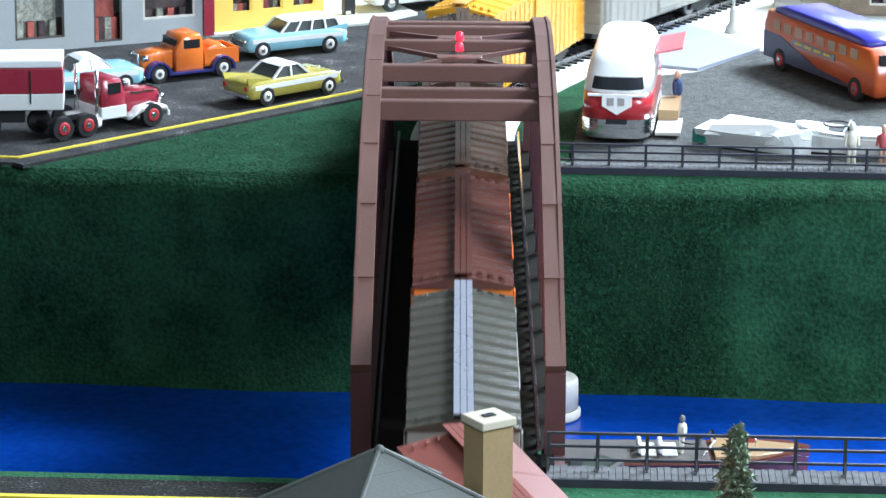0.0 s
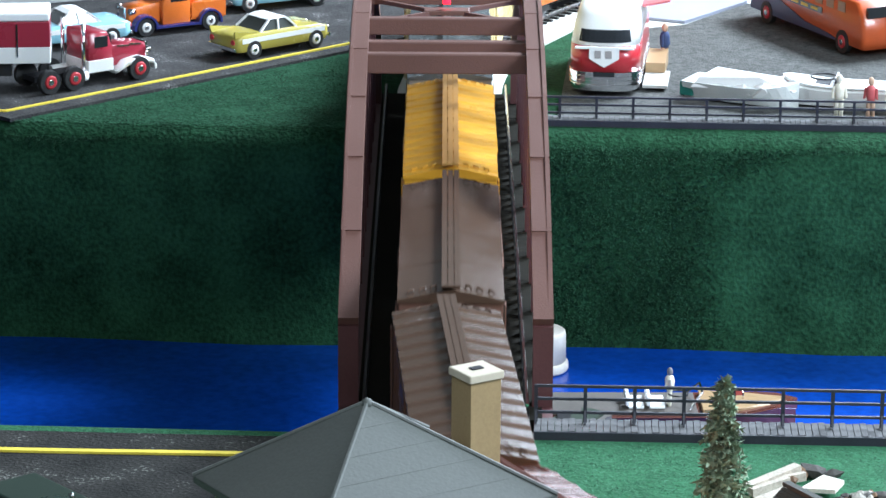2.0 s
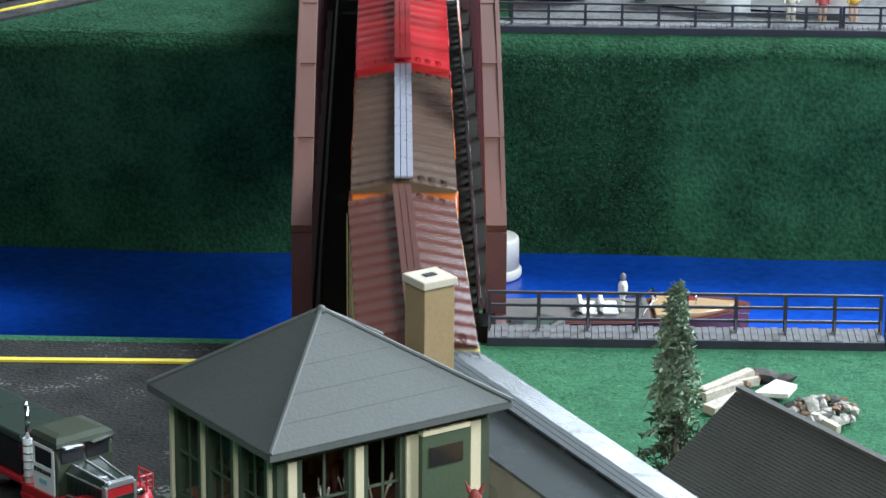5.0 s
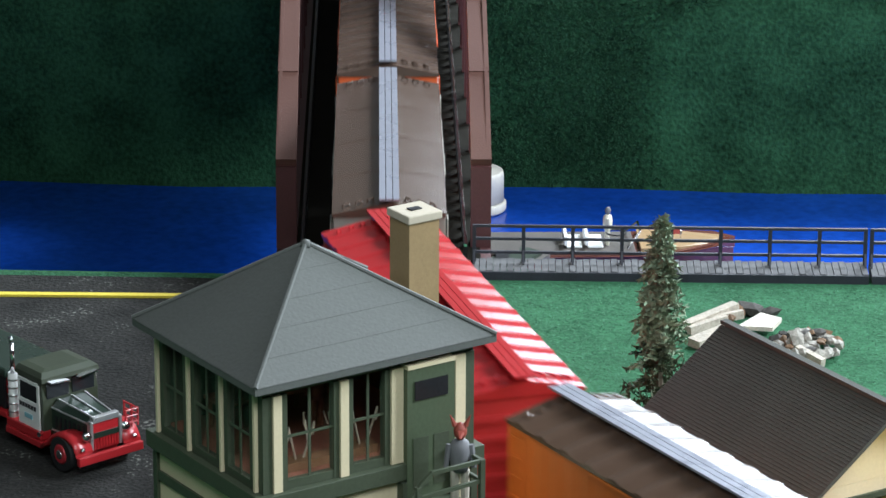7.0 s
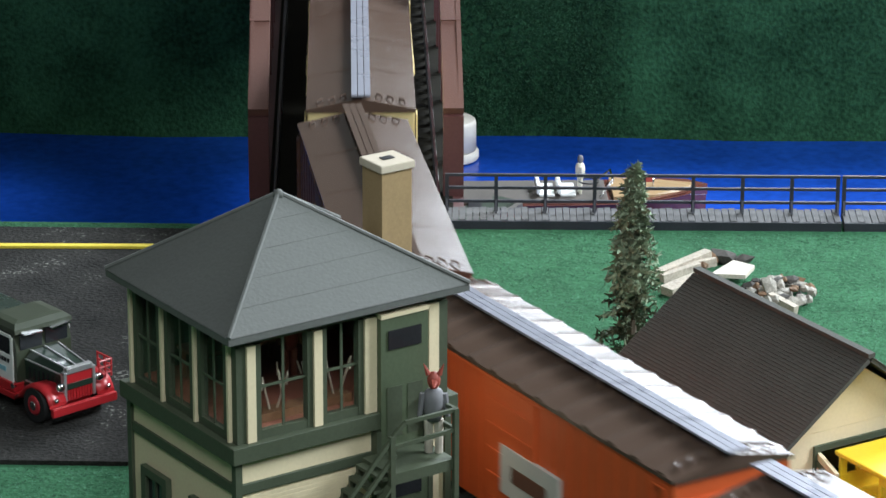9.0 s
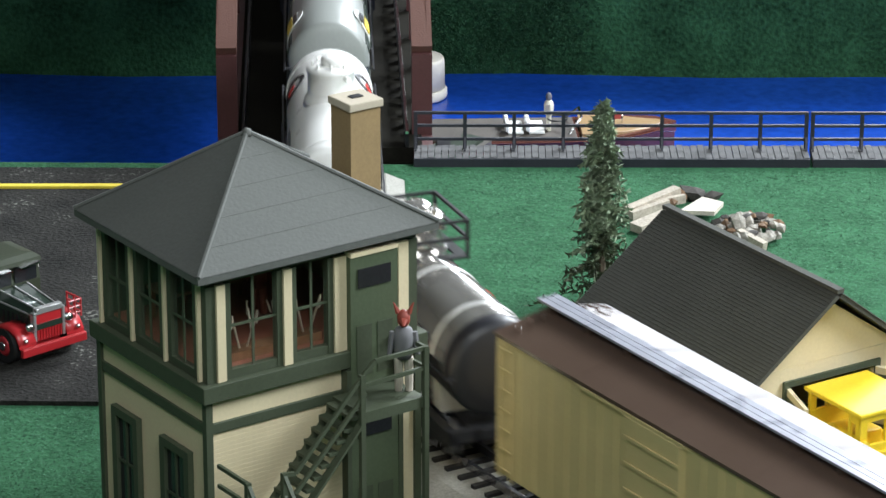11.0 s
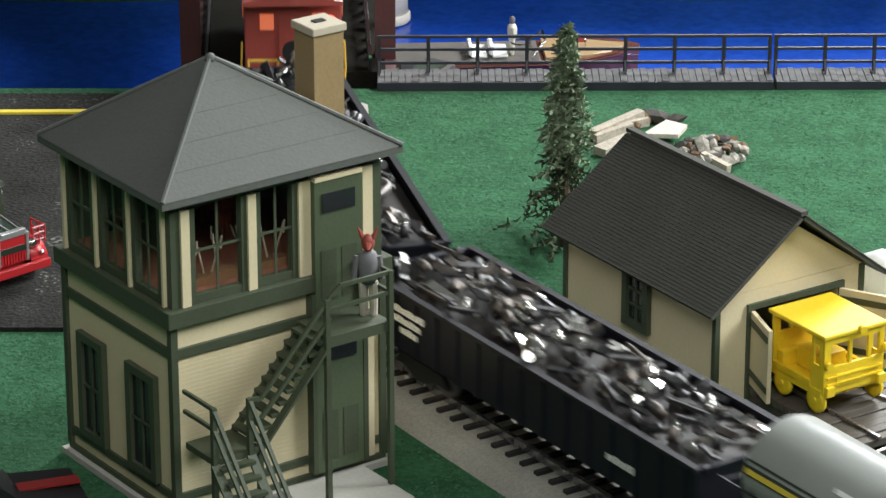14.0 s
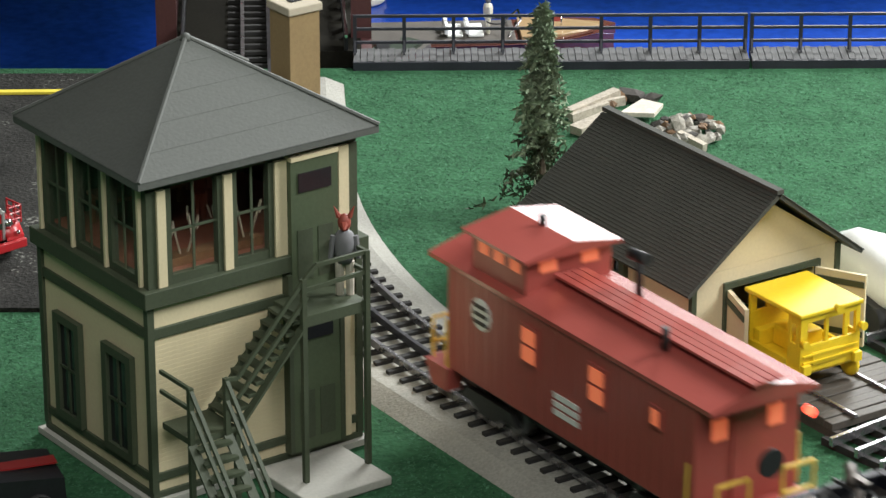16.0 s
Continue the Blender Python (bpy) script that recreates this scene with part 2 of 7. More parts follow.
def trace():
    """Samples of the line: way travelled, place and heading; way 0 is on the bridge near the river's near edge."""
    # built backwards and forwards from the known place on the bridge
    ds = 0.005
    out = []
    x, y, a, s = -0.1043, 2.0, -86.85, 0.0
    fwd = [(0.1474, 0), (0.3263, 30.15), (0.75, 0), (0.9, 56.7), (5.5, 0)]
    out.append((s, x, y, a))
    for length, turn in fwd:
        n = max(1, round(length / ds))
        for i in range(n):
            a += turn / n / 2
            x += math.cos(radians(a)) * length / n
            y += math.sin(radians(a)) * length / n
            a += turn / n / 2
            s += length / n
            out.append((s, x, y, a))
    x, y, a, s = -0.1043, 2.0, -86.85, 0.0
    back = [(0.872, 0), (0.3414, -31.55), (5.5, 0)]
    pre = []
    for length, turn in back:
        n = max(1, round(length / ds))
        for i in range(n):
            a += turn / n / 2
            x -= math.cos(radians(a)) * length / n
            y -= math.sin(radians(a)) * length / n
            a += turn / n / 2
            s -= length / n
            pre.append((s, x, y, a))
    return np.array(pre[::-1] + out)


LINE = trace()


def on_line(s):
    return [float(np.interp(s, LINE[:, 0], LINE[:, k])) for k in (1, 2, 3)]


def car_pose(s, half, z=RAILTOP):
    """The pose of a car whose bogies stand at s - half and s + half."""
    ax, ay, _ = on_line(s + half)
    bxx, by, _ = on_line(s - half)
    return pose((ax + bxx) / 2, (ay + by) / 2, z, 0, 0, math.degrees(math.atan2(ay - by, ax - bxx)))


def ribbon(bm, s0, s1, off0, off1, z0, z1, step=0.02):
    """A strip of track bed or rail along the line."""
    n = max(2, round((s1 - s0) / step))
    secs = []
    for i in range(n + 1):
        x, y, a = on_line(s0 + (s1 - s0) * i / n)
        nx, ny = -math.sin(radians(a)), math.cos(radians(a))
        secs.append([(x + nx * o, y + ny * o, z) for o, z in ((off0, z0), (off1, z0), (off1, z1), (off0, z1))])
    loft(bm, secs)


def track_piece(name, s0, s1, bed, label):
    t = thing(name, I4, label, "railway track", kind="structure")
    if bed:
        bm = nb()
        n = max(2, round((s1 - s0) / 0.02))
        secs = []
        for i in range(n + 1):
            x, y, a = on_line(s0 + (s1 - s0) * i / n)
            nx, ny = -math.sin(radians(a)), math.cos(radians(a))
            secs.append([(x + nx * o, y + ny * o, z) for o, z in ((-0.044, 0.0002), (0.044, 0.0002), (0.033, 0.005), (-0.033, 0.005))])
        loft(bm, secs)
        part("roadbed", bm, bed, t, "sloped ballast-coloured roadbed")
    for o in (-0.016, 0.0, 0.016):
        bm = nb()
        ribbon(bm, s0, s1, o - 0.0011, o + 0.0011, 0.0065, RAILTOP)
        part("rail", bm, RAIL if o else DARKRAIL, t)
    return t


DARKRAIL = mat("dark_rail_mat", (0.10, 0.10, 0.11), 0.35, 0.8)
track_near = track_piece("track_near", 0.02, 6.0, ROADBED, "three-rail track on grey ballast roadbed curving past the tower")
track_far = track_piece("track_far", -5.0, -0.85, PALEBED, "three-rail track on pale roadbed leading into the town")
track_deck = track_piece("track_bridge", -0.85, 0.02, None, "three-rail track carried by the bridge deck")
bm = nb(); bx(bm, -0.0016, 0.0016, -0.025, 0.025, 0.0045, 0.0068)
TIE_MESH = part("tie", bm, TIE, track_near).data


def lay_ties(parent, s0, s1, step):
    n = int((s1 - s0) / step)
    for i in range(n):
        x, y, a = on_line(s0 + i * step)
        ob = new("tie", TIE_MESH)
        ob.parent = parent
        ob.matrix_basis = pose(x, y, 0, 0, 0, a)


# ---- roads and lots ----
def flat(name, pts, z, material, label, category):
    bm = nb()
    prism(bm, pts, z - 0.003, z)
    return setting(name, bm, material, label, category)


flat("road_near", [(-3, 1.634), (-0.185, 1.637), (-0.165, 1.70), (-0.165, 1.996), (-3, 1.982)], 0.0025, NEARASPHALT, "dark speckled asphalt road with a yellow edge line", "road")
flat("road_line_near", [(-3, 1.930), (-0.335, 1.9555), (-0.172, 1.9595), (-0.172, 1.9645), (-0.335, 1.9605), (-3, 1.935)], 0.0040, YELLOWLINE, "thin yellow line painted along the road", "road marking")
flat("street_far", [(-3, 2.79), (-0.515, 2.772), (-0.505, 2.764), (-0.25, 3.035), (-0.205, 3.09), (-0.205, 3.65), (-3, 3.65)], 0.0025, ASPHALT, "dark grey town street of speckled asphalt", "road")
flat("lot_far", [(-0.060, 2.797), (3, 2.797), (3, 3.27), (0.108, 3.262), (0.048, 3.165), (0.0, 3.14), (-0.055, 3.02)], 0.0025, GRAVEL, "grey gravel parking lot behind the railing", "parking lot")
flat("street_line_far", [(-3, 2.785), (-0.512, 2.7855), (-0.25, 3.0585), (-0.2518, 3.0602), (-0.513, 2.7878), (-3, 2.7882)], 0.0040, YELLOWLINE, "thin yellow line painted along the town street", "road marking")
flat("yard_far", [(-0.150, 3.02), (-0.085, 3.06), (-0.055, 3.135), (0.0, 3.142), (0.047, 3.166), (0.1075, 3.263), (0.30, 3.30), (0.6, 3.9), (0.0, 3.9), (-0.18, 3.5), (-0.20, 3.2)], 0.0022, PALEBED, "pale ground beside the railway in the town", "ground")
flat("sidewalk_far", [(-0.42, 3.275), (-0.385, 3.29), (-0.262, 3.352), (-0.225, 3.40), (-0.33, 3.60), (-0.6, 3.60)], 0.005, PALEBED, "pale pavement before the shop fronts", "pavement")

# ---- the arch bridge ----
BRIDGE = pose(-0.1043, 2.0, 0, 0, 0, 3.15)
bridge = thing("arch_bridge", BRIDGE, "brown plastic through-arch railway bridge with polygonal chords and cross braces", "bridge")
Y0, Y1, TOP, FOOT = 0.058, 0.842, 0.178, 0.056
YM = (Y0 + Y1) / 2
NODES = [Y0 + (Y1 - Y0) * i / 12 for i in range(13)]
HALF = 0.0625


def arch(y):
    return TOP - (TOP - FOOT) * ((y - YM) / (YM - Y0)) ** 2


HALVES = {-1: HALF, 1: 0.0570}
for side in (-1, 1):
    x = side * HALVES[side]
    for a, b in zip(NODES, NODES[1:]):
        bm = nb(); beam(bm, (x, a - 0.001, arch(a)), (x, b + 0.001, arch(b)), 0.0125, 0.011)
        part("chord", bm, BROWNSTEEL, bridge)
        bm = nb(); beam(bm, (x + side * 0.0045, a, arch(a) + 0.0058), (x + side * 0.0045, b, arch(b) + 0.0058), 0.0022, 0.0016)
        part("chord_flange", bm, BROWNSTEEL, bridge)
    for y in NODES:
        end = y in (NODES[0], NODES[-1])
        bm = nb(); beam(bm, (x, y, -0.012), (x, y, arch(y)), 0.0125 if end else 0.005, 0.010 if end else 0.005, up=(0, 1, 0))
        part("end_post" if end else "hanger", bm, SHADEDSTEEL, bridge)
    for a, b in zip(NODES[1:-1], NODES[2:-1]):
        lo, hi = (a, b) if (a + b) / 2 < YM else (b, a)
        bm = nb(); beam(bm, (x, lo, 0.004), (x, hi, arch(hi) - 0.004), 0.003, 0.004, up=(1, 0, 0))
        part("diagonal", bm, SHADEDSTEEL, bridge)
    bm = nb(); bx(bm, x - 0.006, x + 0.006, Y0 - 0.03, Y1 + 0.03, -0.022, 0.004)
    part("side_girder", bm, SHADEDSTEEL, bridge)
    bm = nb(); tube(bm, [(x - side * 0.010, Y0 - 0.03, 0.014), (x - side * 0.010, Y1 + 0.02, 0.014)], 0.0012)
    part("handrail", bm, CHROME if side > 0 else BLACK, bridge, "thin bright handrail" if side > 0 else "thin black handrail")
    for i in range(45):
        y = Y0 - 0.025 + (Y1 - Y0 + 0.04) * i / 44
        bm = nb(); bx(bm, x - side * 0.010 - 0.0012, x - side * 0.010 + 0.0012, y - 0.0035, y + 0.0035, 0.004, 0.0138)
        part("handrail_post", bm, BLACK, bridge)
bm = nb(); bx(bm, -HALF + 0.006, HALF - 0.006, Y0 - 0.03, Y1 + 0.03, -0.006, 0.0045)
part("deck", bm, DECK, bridge, "dark grey deck plate")
XL, XR = -HALF + 0.005, HALVES[1] - 0.005
for i, y in enumerate(NODES):
    if not 3 < i < 9:
        continue
    deep = 0.006 if i in (4, 8) else 0.004 if i in (5, 7) else 0.0
    bm = nb(); bx(bm, XL, XR, y - 0.004, y + 0.004, arch(y) - 0.006 - deep, arch(y) + 0.002, bev=0.001)
    part("lateral_strut", bm, BROWNSTEEL, bridge)
for i in (4, 7):
    y = (NODES[i] + NODES[i + 1]) / 2
    bm = nb(); bx(bm, XL, XR, y - 0.004, y + 0.004, arch(y) - 0.012, arch(y) - 0.003, bev=0.001)
    part("portal_beam", bm, BROWNSTEEL, bridge)
for a, b in zip(NODES[5:8], NODES[6:9]):
    mid = ((a + b) / 2, (arch(a) + arch(b)) / 2 - 0.003)
    for sx in (XL, XR):
        for e in (a, b):
            bm = nb(); beam(bm, (sx, e, arch(e) - 0.003), (-0.003 + (0.006 if sx > 0 else -0.006), *mid), 0.003, 0.003)
            part("lateral_brace", bm, BROWNSTEEL, bridge)
    bm = nb(); bx(bm, -0.019, 0.013, mid[0] - 0.006, mid[0] + 0.006, mid[1] - 0.0015, mid[1] + 0.0022, bev=0.0008)
    part("gusset_plate", bm, BROWNSTEEL, bridge)
LAMPRED = paint("red_beacon", (0.8, 0.01, 0.02), 0.3, emit=(1.0, 0.008, 0.02), glow=4)
for y in (NODES[6], (NODES[5] + NODES[6]) / 2):
    bm = nb(); lathe(bm, [(0.0028, 0), (0.0028, 0.003), (0.0022, 0.005), (0.0008, 0.006)], 12, pose(-0.003, y, arch(y) + 0.0022))
    part("beacon", bm, LAMPRED, bridge, "glowing red warning beacon")
for y in (Y0, Y1):
    bm = nb(); bx(bm, -0.08, 0.08, y - 0.03, y + 0.03, WZ + 0.001, -0.0235)
    part("abutment", bm, CONCRETE, bridge)
lay_ties(track_deck, -0.85, 0.02, 0.0125)

# ---- signal tower ----
def window(parent, m, w, h, frame_mat, cols=2, rows=2, depth=0.0025, bar=0.0012, name="window", edge=0.0022):
    """A sash window in local x-z, centred at the pose m, facing its -y."""
    bm = nb()
    bx(bm, -w / 2, w / 2, -0.0006, 0.0006, 0, h, m)
    win = part(name, bm, DARKGLASS, parent, "dark paned sash window")
    for d in ((-w / 2 - edge, -w / 2, -edge, h + edge), (w / 2, w / 2 + edge, -edge, h + edge), (-w / 2, w / 2, h, h + edge), (-w / 2, w / 2, -edge, 0)):
        bm = nb(); bx(bm, d[0], d[1], -depth, 0.0004, d[2], d[3], m); part("window_frame", bm, frame_mat, win)
    for i in range(1, cols):
        x = -w / 2 + w * i / cols
        bm = nb(); bx(bm, x - bar / 2, x + bar / 2, -depth * 0.6, -0.0007, 0, h, m); part("glazing_bar", bm, frame_mat, win)
    for i in range(1, rows):
        z = h * i / rows
        bm = nb(); bx(bm, -w / 2, w / 2, -depth * 0.6, -0.0007, z - bar / 2, z + bar / 2, m); part("glazing_bar", bm, frame_mat, win)
    return win


TW_W, TW_D, TW_E, TW_H = 0.111, 0.093, 0.1545, 0.1977
tower = thing("signal_tower", pose(-0.129, 1.4172, 0, 0, 0, 36.0), "two-storey cream signal tower with dark green trim and grey hipped roof", "signal tower")
LEFT = pose(0, 0, 0, 0, 0, -90)      # turns the front's x-z layout onto the side at x = 0
pbox("foundation", CONCRETE, tower, -0.004, TW_W + 0.004, -0.004, TW_D + 0.004, 0.0005, 0.0035)
pbox("lower_wall", CREAM, tower, 0, TW_W, 0, TW_D, 0.0035, 0.0965, label="cream clapboard wall")
CLAP = nb(); bx(CLAP, 0.0026, TW_W - 0.0026, -0.00018, 0.0, 0, 0.0016)
clap_mesh = part("clapboard", CLAP, CREAM, tower)
clap_mesh.matrix_basis = pose(0, 0, 0.0185)
for i in range(1, 30):
    ob = new("clapboard", clap_mesh.data)
    ob.parent, ob.matrix_basis = tower, pose(0, 0, 0.0185 + i * 0.0021)
for z0, z1, o in ((0.0035, 0.0065, 0.0014), (0.0115, 0.0155, 0.0012), (0.0805, 0.0855, 0.0012), (0.0965, 0.1045, 0.0040)):
    pbox("trim_band", GREENTRIM, tower, -o, TW_W + o, -o, TW_D + o, z0, z1, bev=0.0004)
for x in (0, TW_W):
    for y in (0, TW_D):
        pbox("corner_post", GREENTRIM, tower, x - 0.0017, x + 0.0017 + 0.0, y - 0.0017, y + 0.0017, 0.0066, 0.0964)
pbox("upper_floor", REDFLOOR, tower, 0.002, TW_W - 0.002, 0.002, TW_D - 0.002, 0.1046, 0.1075, label="dark red upper floor")
pbox("back_wall", GREENTRIM, tower, 0.0, TW_W, TW_D - 0.0025, TW_D, 0.1046, TW_E)
pbox("side_wall", GREENTRIM, tower, TW_W - 0.0025, TW_W, 0.0035, TW_D - 0.0026, 0.1046, TW_E)
pbox("head_beam", GREENTRIM, tower, 0.0, TW_W, 0.0, 0.0035, 0.150, TW_E)
pbox("head_beam", GREENTRIM, tower, 0.0, 0.0035, 0.0036, TW_D - 0.0026, 0.150, TW_E)
# front: posts, panes and door of the upper storey
for a, b, m_ in ((0.0, 0.0048, GREENTRIM), (0.0050, 0.0094, CREAM), (0.0096, 0.0126, GREENTRIM), (0.0365, 0.0393, GREENTRIM), (0.0395, 0.0438, CREAM), (0.0440, 0.0466, GREENTRIM), (0.0632, 0.0660, GREENTRIM), (0.0662, 0.0724, CREAM), (0.0982, 0.1002, GREENTRIM), (0.1004, 0.1058, CREAM), (0.1060, 0.1110, GREENTRIM)):
    lo = 0.1046
    pbox("post", m_, tower, a, b, -0.0018 if m_ is CREAM else -0.0008, 0.0032, lo, 0.1498)
for a, b in ((0.0126, 0.0365), (0.0466, 0.0632)):
    pbox("sill_panel", GREENTRIM, tower, a, b, -0.0005, 0.0030, 0.1046, 0.1085)
    pn = pbox("pane", GLASSM, tower, a, b, 0.0010, 0.0014, 0.1085, 0.1498)
    pn.visible_shadow = False
    mid = (a + b) / 2
    pbox("glazing_bar", GREENTRIM, pn, mid - 0.0006, mid + 0.0006, 0.0002, 0.0009, 0.1085, 0.1498)
    pbox("glazing_bar", GREENTRIM, pn, a, b, 0.0002, 0.0009, 0.1285, 0.1297)
for z0, zz in ((0.0860, 0.149), (0.0070, 0.0800)):
    door = pbox("door", GREENDOOR, tower, 0.0726, 0.0980, -0.0046, 0.0028 if z0 > 0.05 else -0.0001, z0, zz, label="dark green panelled door")
    top = zz - 0.015 if z0 > 0.05 else zz - 0.018
    pbox("door_light", DARKGLASS, door, 0.0764, 0.0940, -0.0052, -0.0047, top, top + 0.009)
    for a, b in ((0.0757, 0.0838), (0.0868, 0.0949)):
        pbox("door_panel", GREENTRIM, door, a, b, -0.0049, -0.0047, z0 + 0.006, z0 + 0.030)
pbox("door_head", CREAM, tower, 0.0726, 0.0980, -0.0052, 0.0028, 0.1492, 0.1512)
pbox("door_jamb", GREENTRIM, tower, 0.0702, 0.0725, -0.0050, 0.0, 0.0070, 0.0955)
pbox("door_jamb", CREAM, tower, 0.1008, 0.1056, -0.0022, 0.0, 0.0070, 0.0960)
pbox("door_jamb", GREENTRIM, tower, 0.0981, 0.1006, -0.0048, 0.0, 0.0070, 0.0960)
# side: four thin posts and paned windows of the upper storey
for y in (0.0045, 0.0335, 0.0625, 0.0905):
    pbox("post", CREAM, tower, -0.0016, 0.0030, y - 0.0008, y + 0.0008, 0.1046, 0.1498)
for y0, y1 in ((0.0065, 0.0315), (0.0355, 0.0605), (0.0645, 0.0885)):
    pbox("sill_panel", GREENTRIM, tower, -0.0004, 0.0030, y0, y1, 0.1046, 0.1085)
    for a, b in ((y0, y0 + 0.003), (y1 - 0.003, y1)):
        pbox("post", GREENTRIM, tower, -0.0006, 0.0030, a, b, 0.1085, 0.1498)
    pn = pbox("pane", GLASSM, tower, 0.0010, 0.0014, y0 + 0.003, y1 - 0.003, 0.1085, 0.1498)
    pn.visible_shadow = False
    pbox("glazing_bar", GREENTRIM, pn, 0.0002, 0.0009, (y0 + y1) / 2 - 0.0006, (y0 + y1) / 2 + 0.0006, 0.1085, 0.1498)
    pbox("glazing_bar", GREENTRIM, pn, 0.0002, 0.0009, y0 + 0.003, y1 - 0.003, 0.1285, 0.1297)
for y0, y1 in ((0.0125, 0.0375), (0.0575, 0.0805)):
    window(tower, Matrix.Translation((-0.0008, (y0 + y1) / 2, 0.020)) @ LEFT, (y1 - y0) - 0.008, 0.044, GREENTRIM, 2, 2, edge=0.004)
# hipped roof with a thick eave, hip ridges and shallow courses
OV = 0.0075
bm = nb()
loft(bm, [[(-OV, -OV, z), (TW_W + OV, -OV, z), (TW_W + OV, TW_D + OV, z), (-OV, TW_D + OV, z)] for z in (TW_E, TW_E + 0.003)])
part("eave", bm, ROOFGREY, tower)
RC = [(-OV, -OV), (TW_W + OV, -OV), (TW_W + OV, TW_D + OV), (-OV, TW_D + OV)]
APEX = Vector((TW_W / 2 - 0.0026, TW_D / 2 + 0.0019, TW_H))


def roof_at(i, f):
    a = Vector((*RC[i % 4], TW_E + 0.0032))
    return a.lerp(APEX, f)


COURSES = 5
for i in range(4):
    n_c = 1 if i == 3 else COURSES
    for c in range(n_c):
        f0, f1 = c / n_c, (c + 1) / n_c
        a, b, d, e = roof_at(i, f0), roof_at(i + 1, f0), roof_at(i + 1, f1), roof_at(i, f1)
        lift = Vector((0, 0, 0.00022))
        bm = nb()
        loft(bm, [[a, b, b + lift, a + lift], [e, d, d + Vector((0, 0, 0.0001)), e + Vector((0, 0, 0.0001))]])
        part("roof_course", bm, ROOFGREY, tower)
    bm = nb(); cyl(bm, roof_at(i, 0) + Vector((0, 0, 0.0006)), roof_at(i, 0.995), 0.0011, 0.0011, 6); part("hip_ridge", bm, ROOFGREY, tower)
bm = nb(); lathe(bm, [(0.003, -0.002), (0.002, 0.0008), (0.0004, 0.0016)], 8, Matrix.Translation(APEX)); part("roof_cap", bm, ROOFGREY, tower)
# chimney stack against the far wall
CH = pose(0.1215, 0.0640, -0.0015)
pbox("chimney", BRICKTAN, tower, -0.0082, 0.0082, -0.0082, 0.0082, 0.002, 0.1945, m=CH, label="tan brick chimney stack")
cap = pbox("chimney_cap", paint("buff_stone", (0.50, 0.44, 0.34), 0.8), tower, -0.0094, 0.0094, -0.0094, 0.0094, 0.1946, 0.1985, bev=0.0006, m=CH, label="pale stone chimney cap")
pbox("flue", BLACK, cap, -0.003, 0.003, -0.002, 0.002, 0.1986, 0.1990, m=CH)
# stairs: lower flight away from the wall, landing, upper flight along the wall, platform
SY, PX0, PX1, PZ, LX0, LX1, LZ = -0.0285, 0.0625, 0.0965, 0.0855, 0.0026, 0.0271, 0.0420
pbox("door_slab", CONCRETE, tower, 0.052, 0.0975, -0.046, -0.0045, 0.0005, 0.0048, bev=0.0006)
pbox("landing", GREENTRIM, tower, LX0, LX1, SY, -0.0045, LZ - 0.0030, LZ)
pbox("platform", GREENTRIM, tower, PX0, PX1, SY, -0.0045, PZ - 0.0052, PZ, label="green upper landing platform")
N = 9
for i in range(N):
    f = (i + 0.5) / N
    x, z = LX1 - 0.001 + f * (PX0 - LX1 + 0.001), LZ + f * (PZ - LZ)
    pbox("tread", GREENTRIM, tower, x - 0.0024, x + 0.0024, SY + 0.0016, -0.0060, z - 0.0008, z + 0.0008)
    bm = nb(); loft(bm, [[(x - 0.0022, y, z - 0.0060), (x + 0.0022, y, z - 0.0008), (x - 0.0022, y, z - 0.0008)] for y in (-0.0072, -0.0058)]); part("step_bracket", bm, GREENTRIM, tower)
for y in (SY + 0.0008, -0.0052):
    bm = nb(); beam(bm, (LX1 - 0.0015, y, LZ - 0.0030), (PX0 + 0.0005, y, PZ - 0.0045), 0.0012, 0.0042, up=(0, 1, 0)); part("stringer", bm, GREENTRIM, tower)
for i in range(7):
    f = (i + 0.5) / 7
    y, z = SY - 0.0005 - f * 0.034, LZ - 0.001 - f * 0.0385
    pbox("tread", GREENTRIM, tower, LX0 + 0.0008, 0.0206, y - 0.0024, y + 0.0024, z - 0.0008, z + 0.0008)
for x in (LX0, 0.0212):
    bm = nb(); beam(bm, (x, SY - 0.0005, LZ - 0.002), (x, SY - 0.0355, 0.0008), 0.0012, 0.0045, up=(1, 0, 0)); part("stringer", bm, GREENTRIM, tower)
    for dz in (0.0245, 0.0150):
        bm = nb(); beam(bm, (x, SY, LZ + dz), (x, SY - 0.0355, dz + 0.0010), 0.0015, 0.0018, up=(1, 0, 0)); part("handrail", bm, GREENTRIM, tower)
    pbox("rail_post", GREENTRIM, tower, x - 0.0010, x + 0.0010, SY - 0.0360, SY - 0.0340, 0.0005, 0.0262)
RT = 0.0235
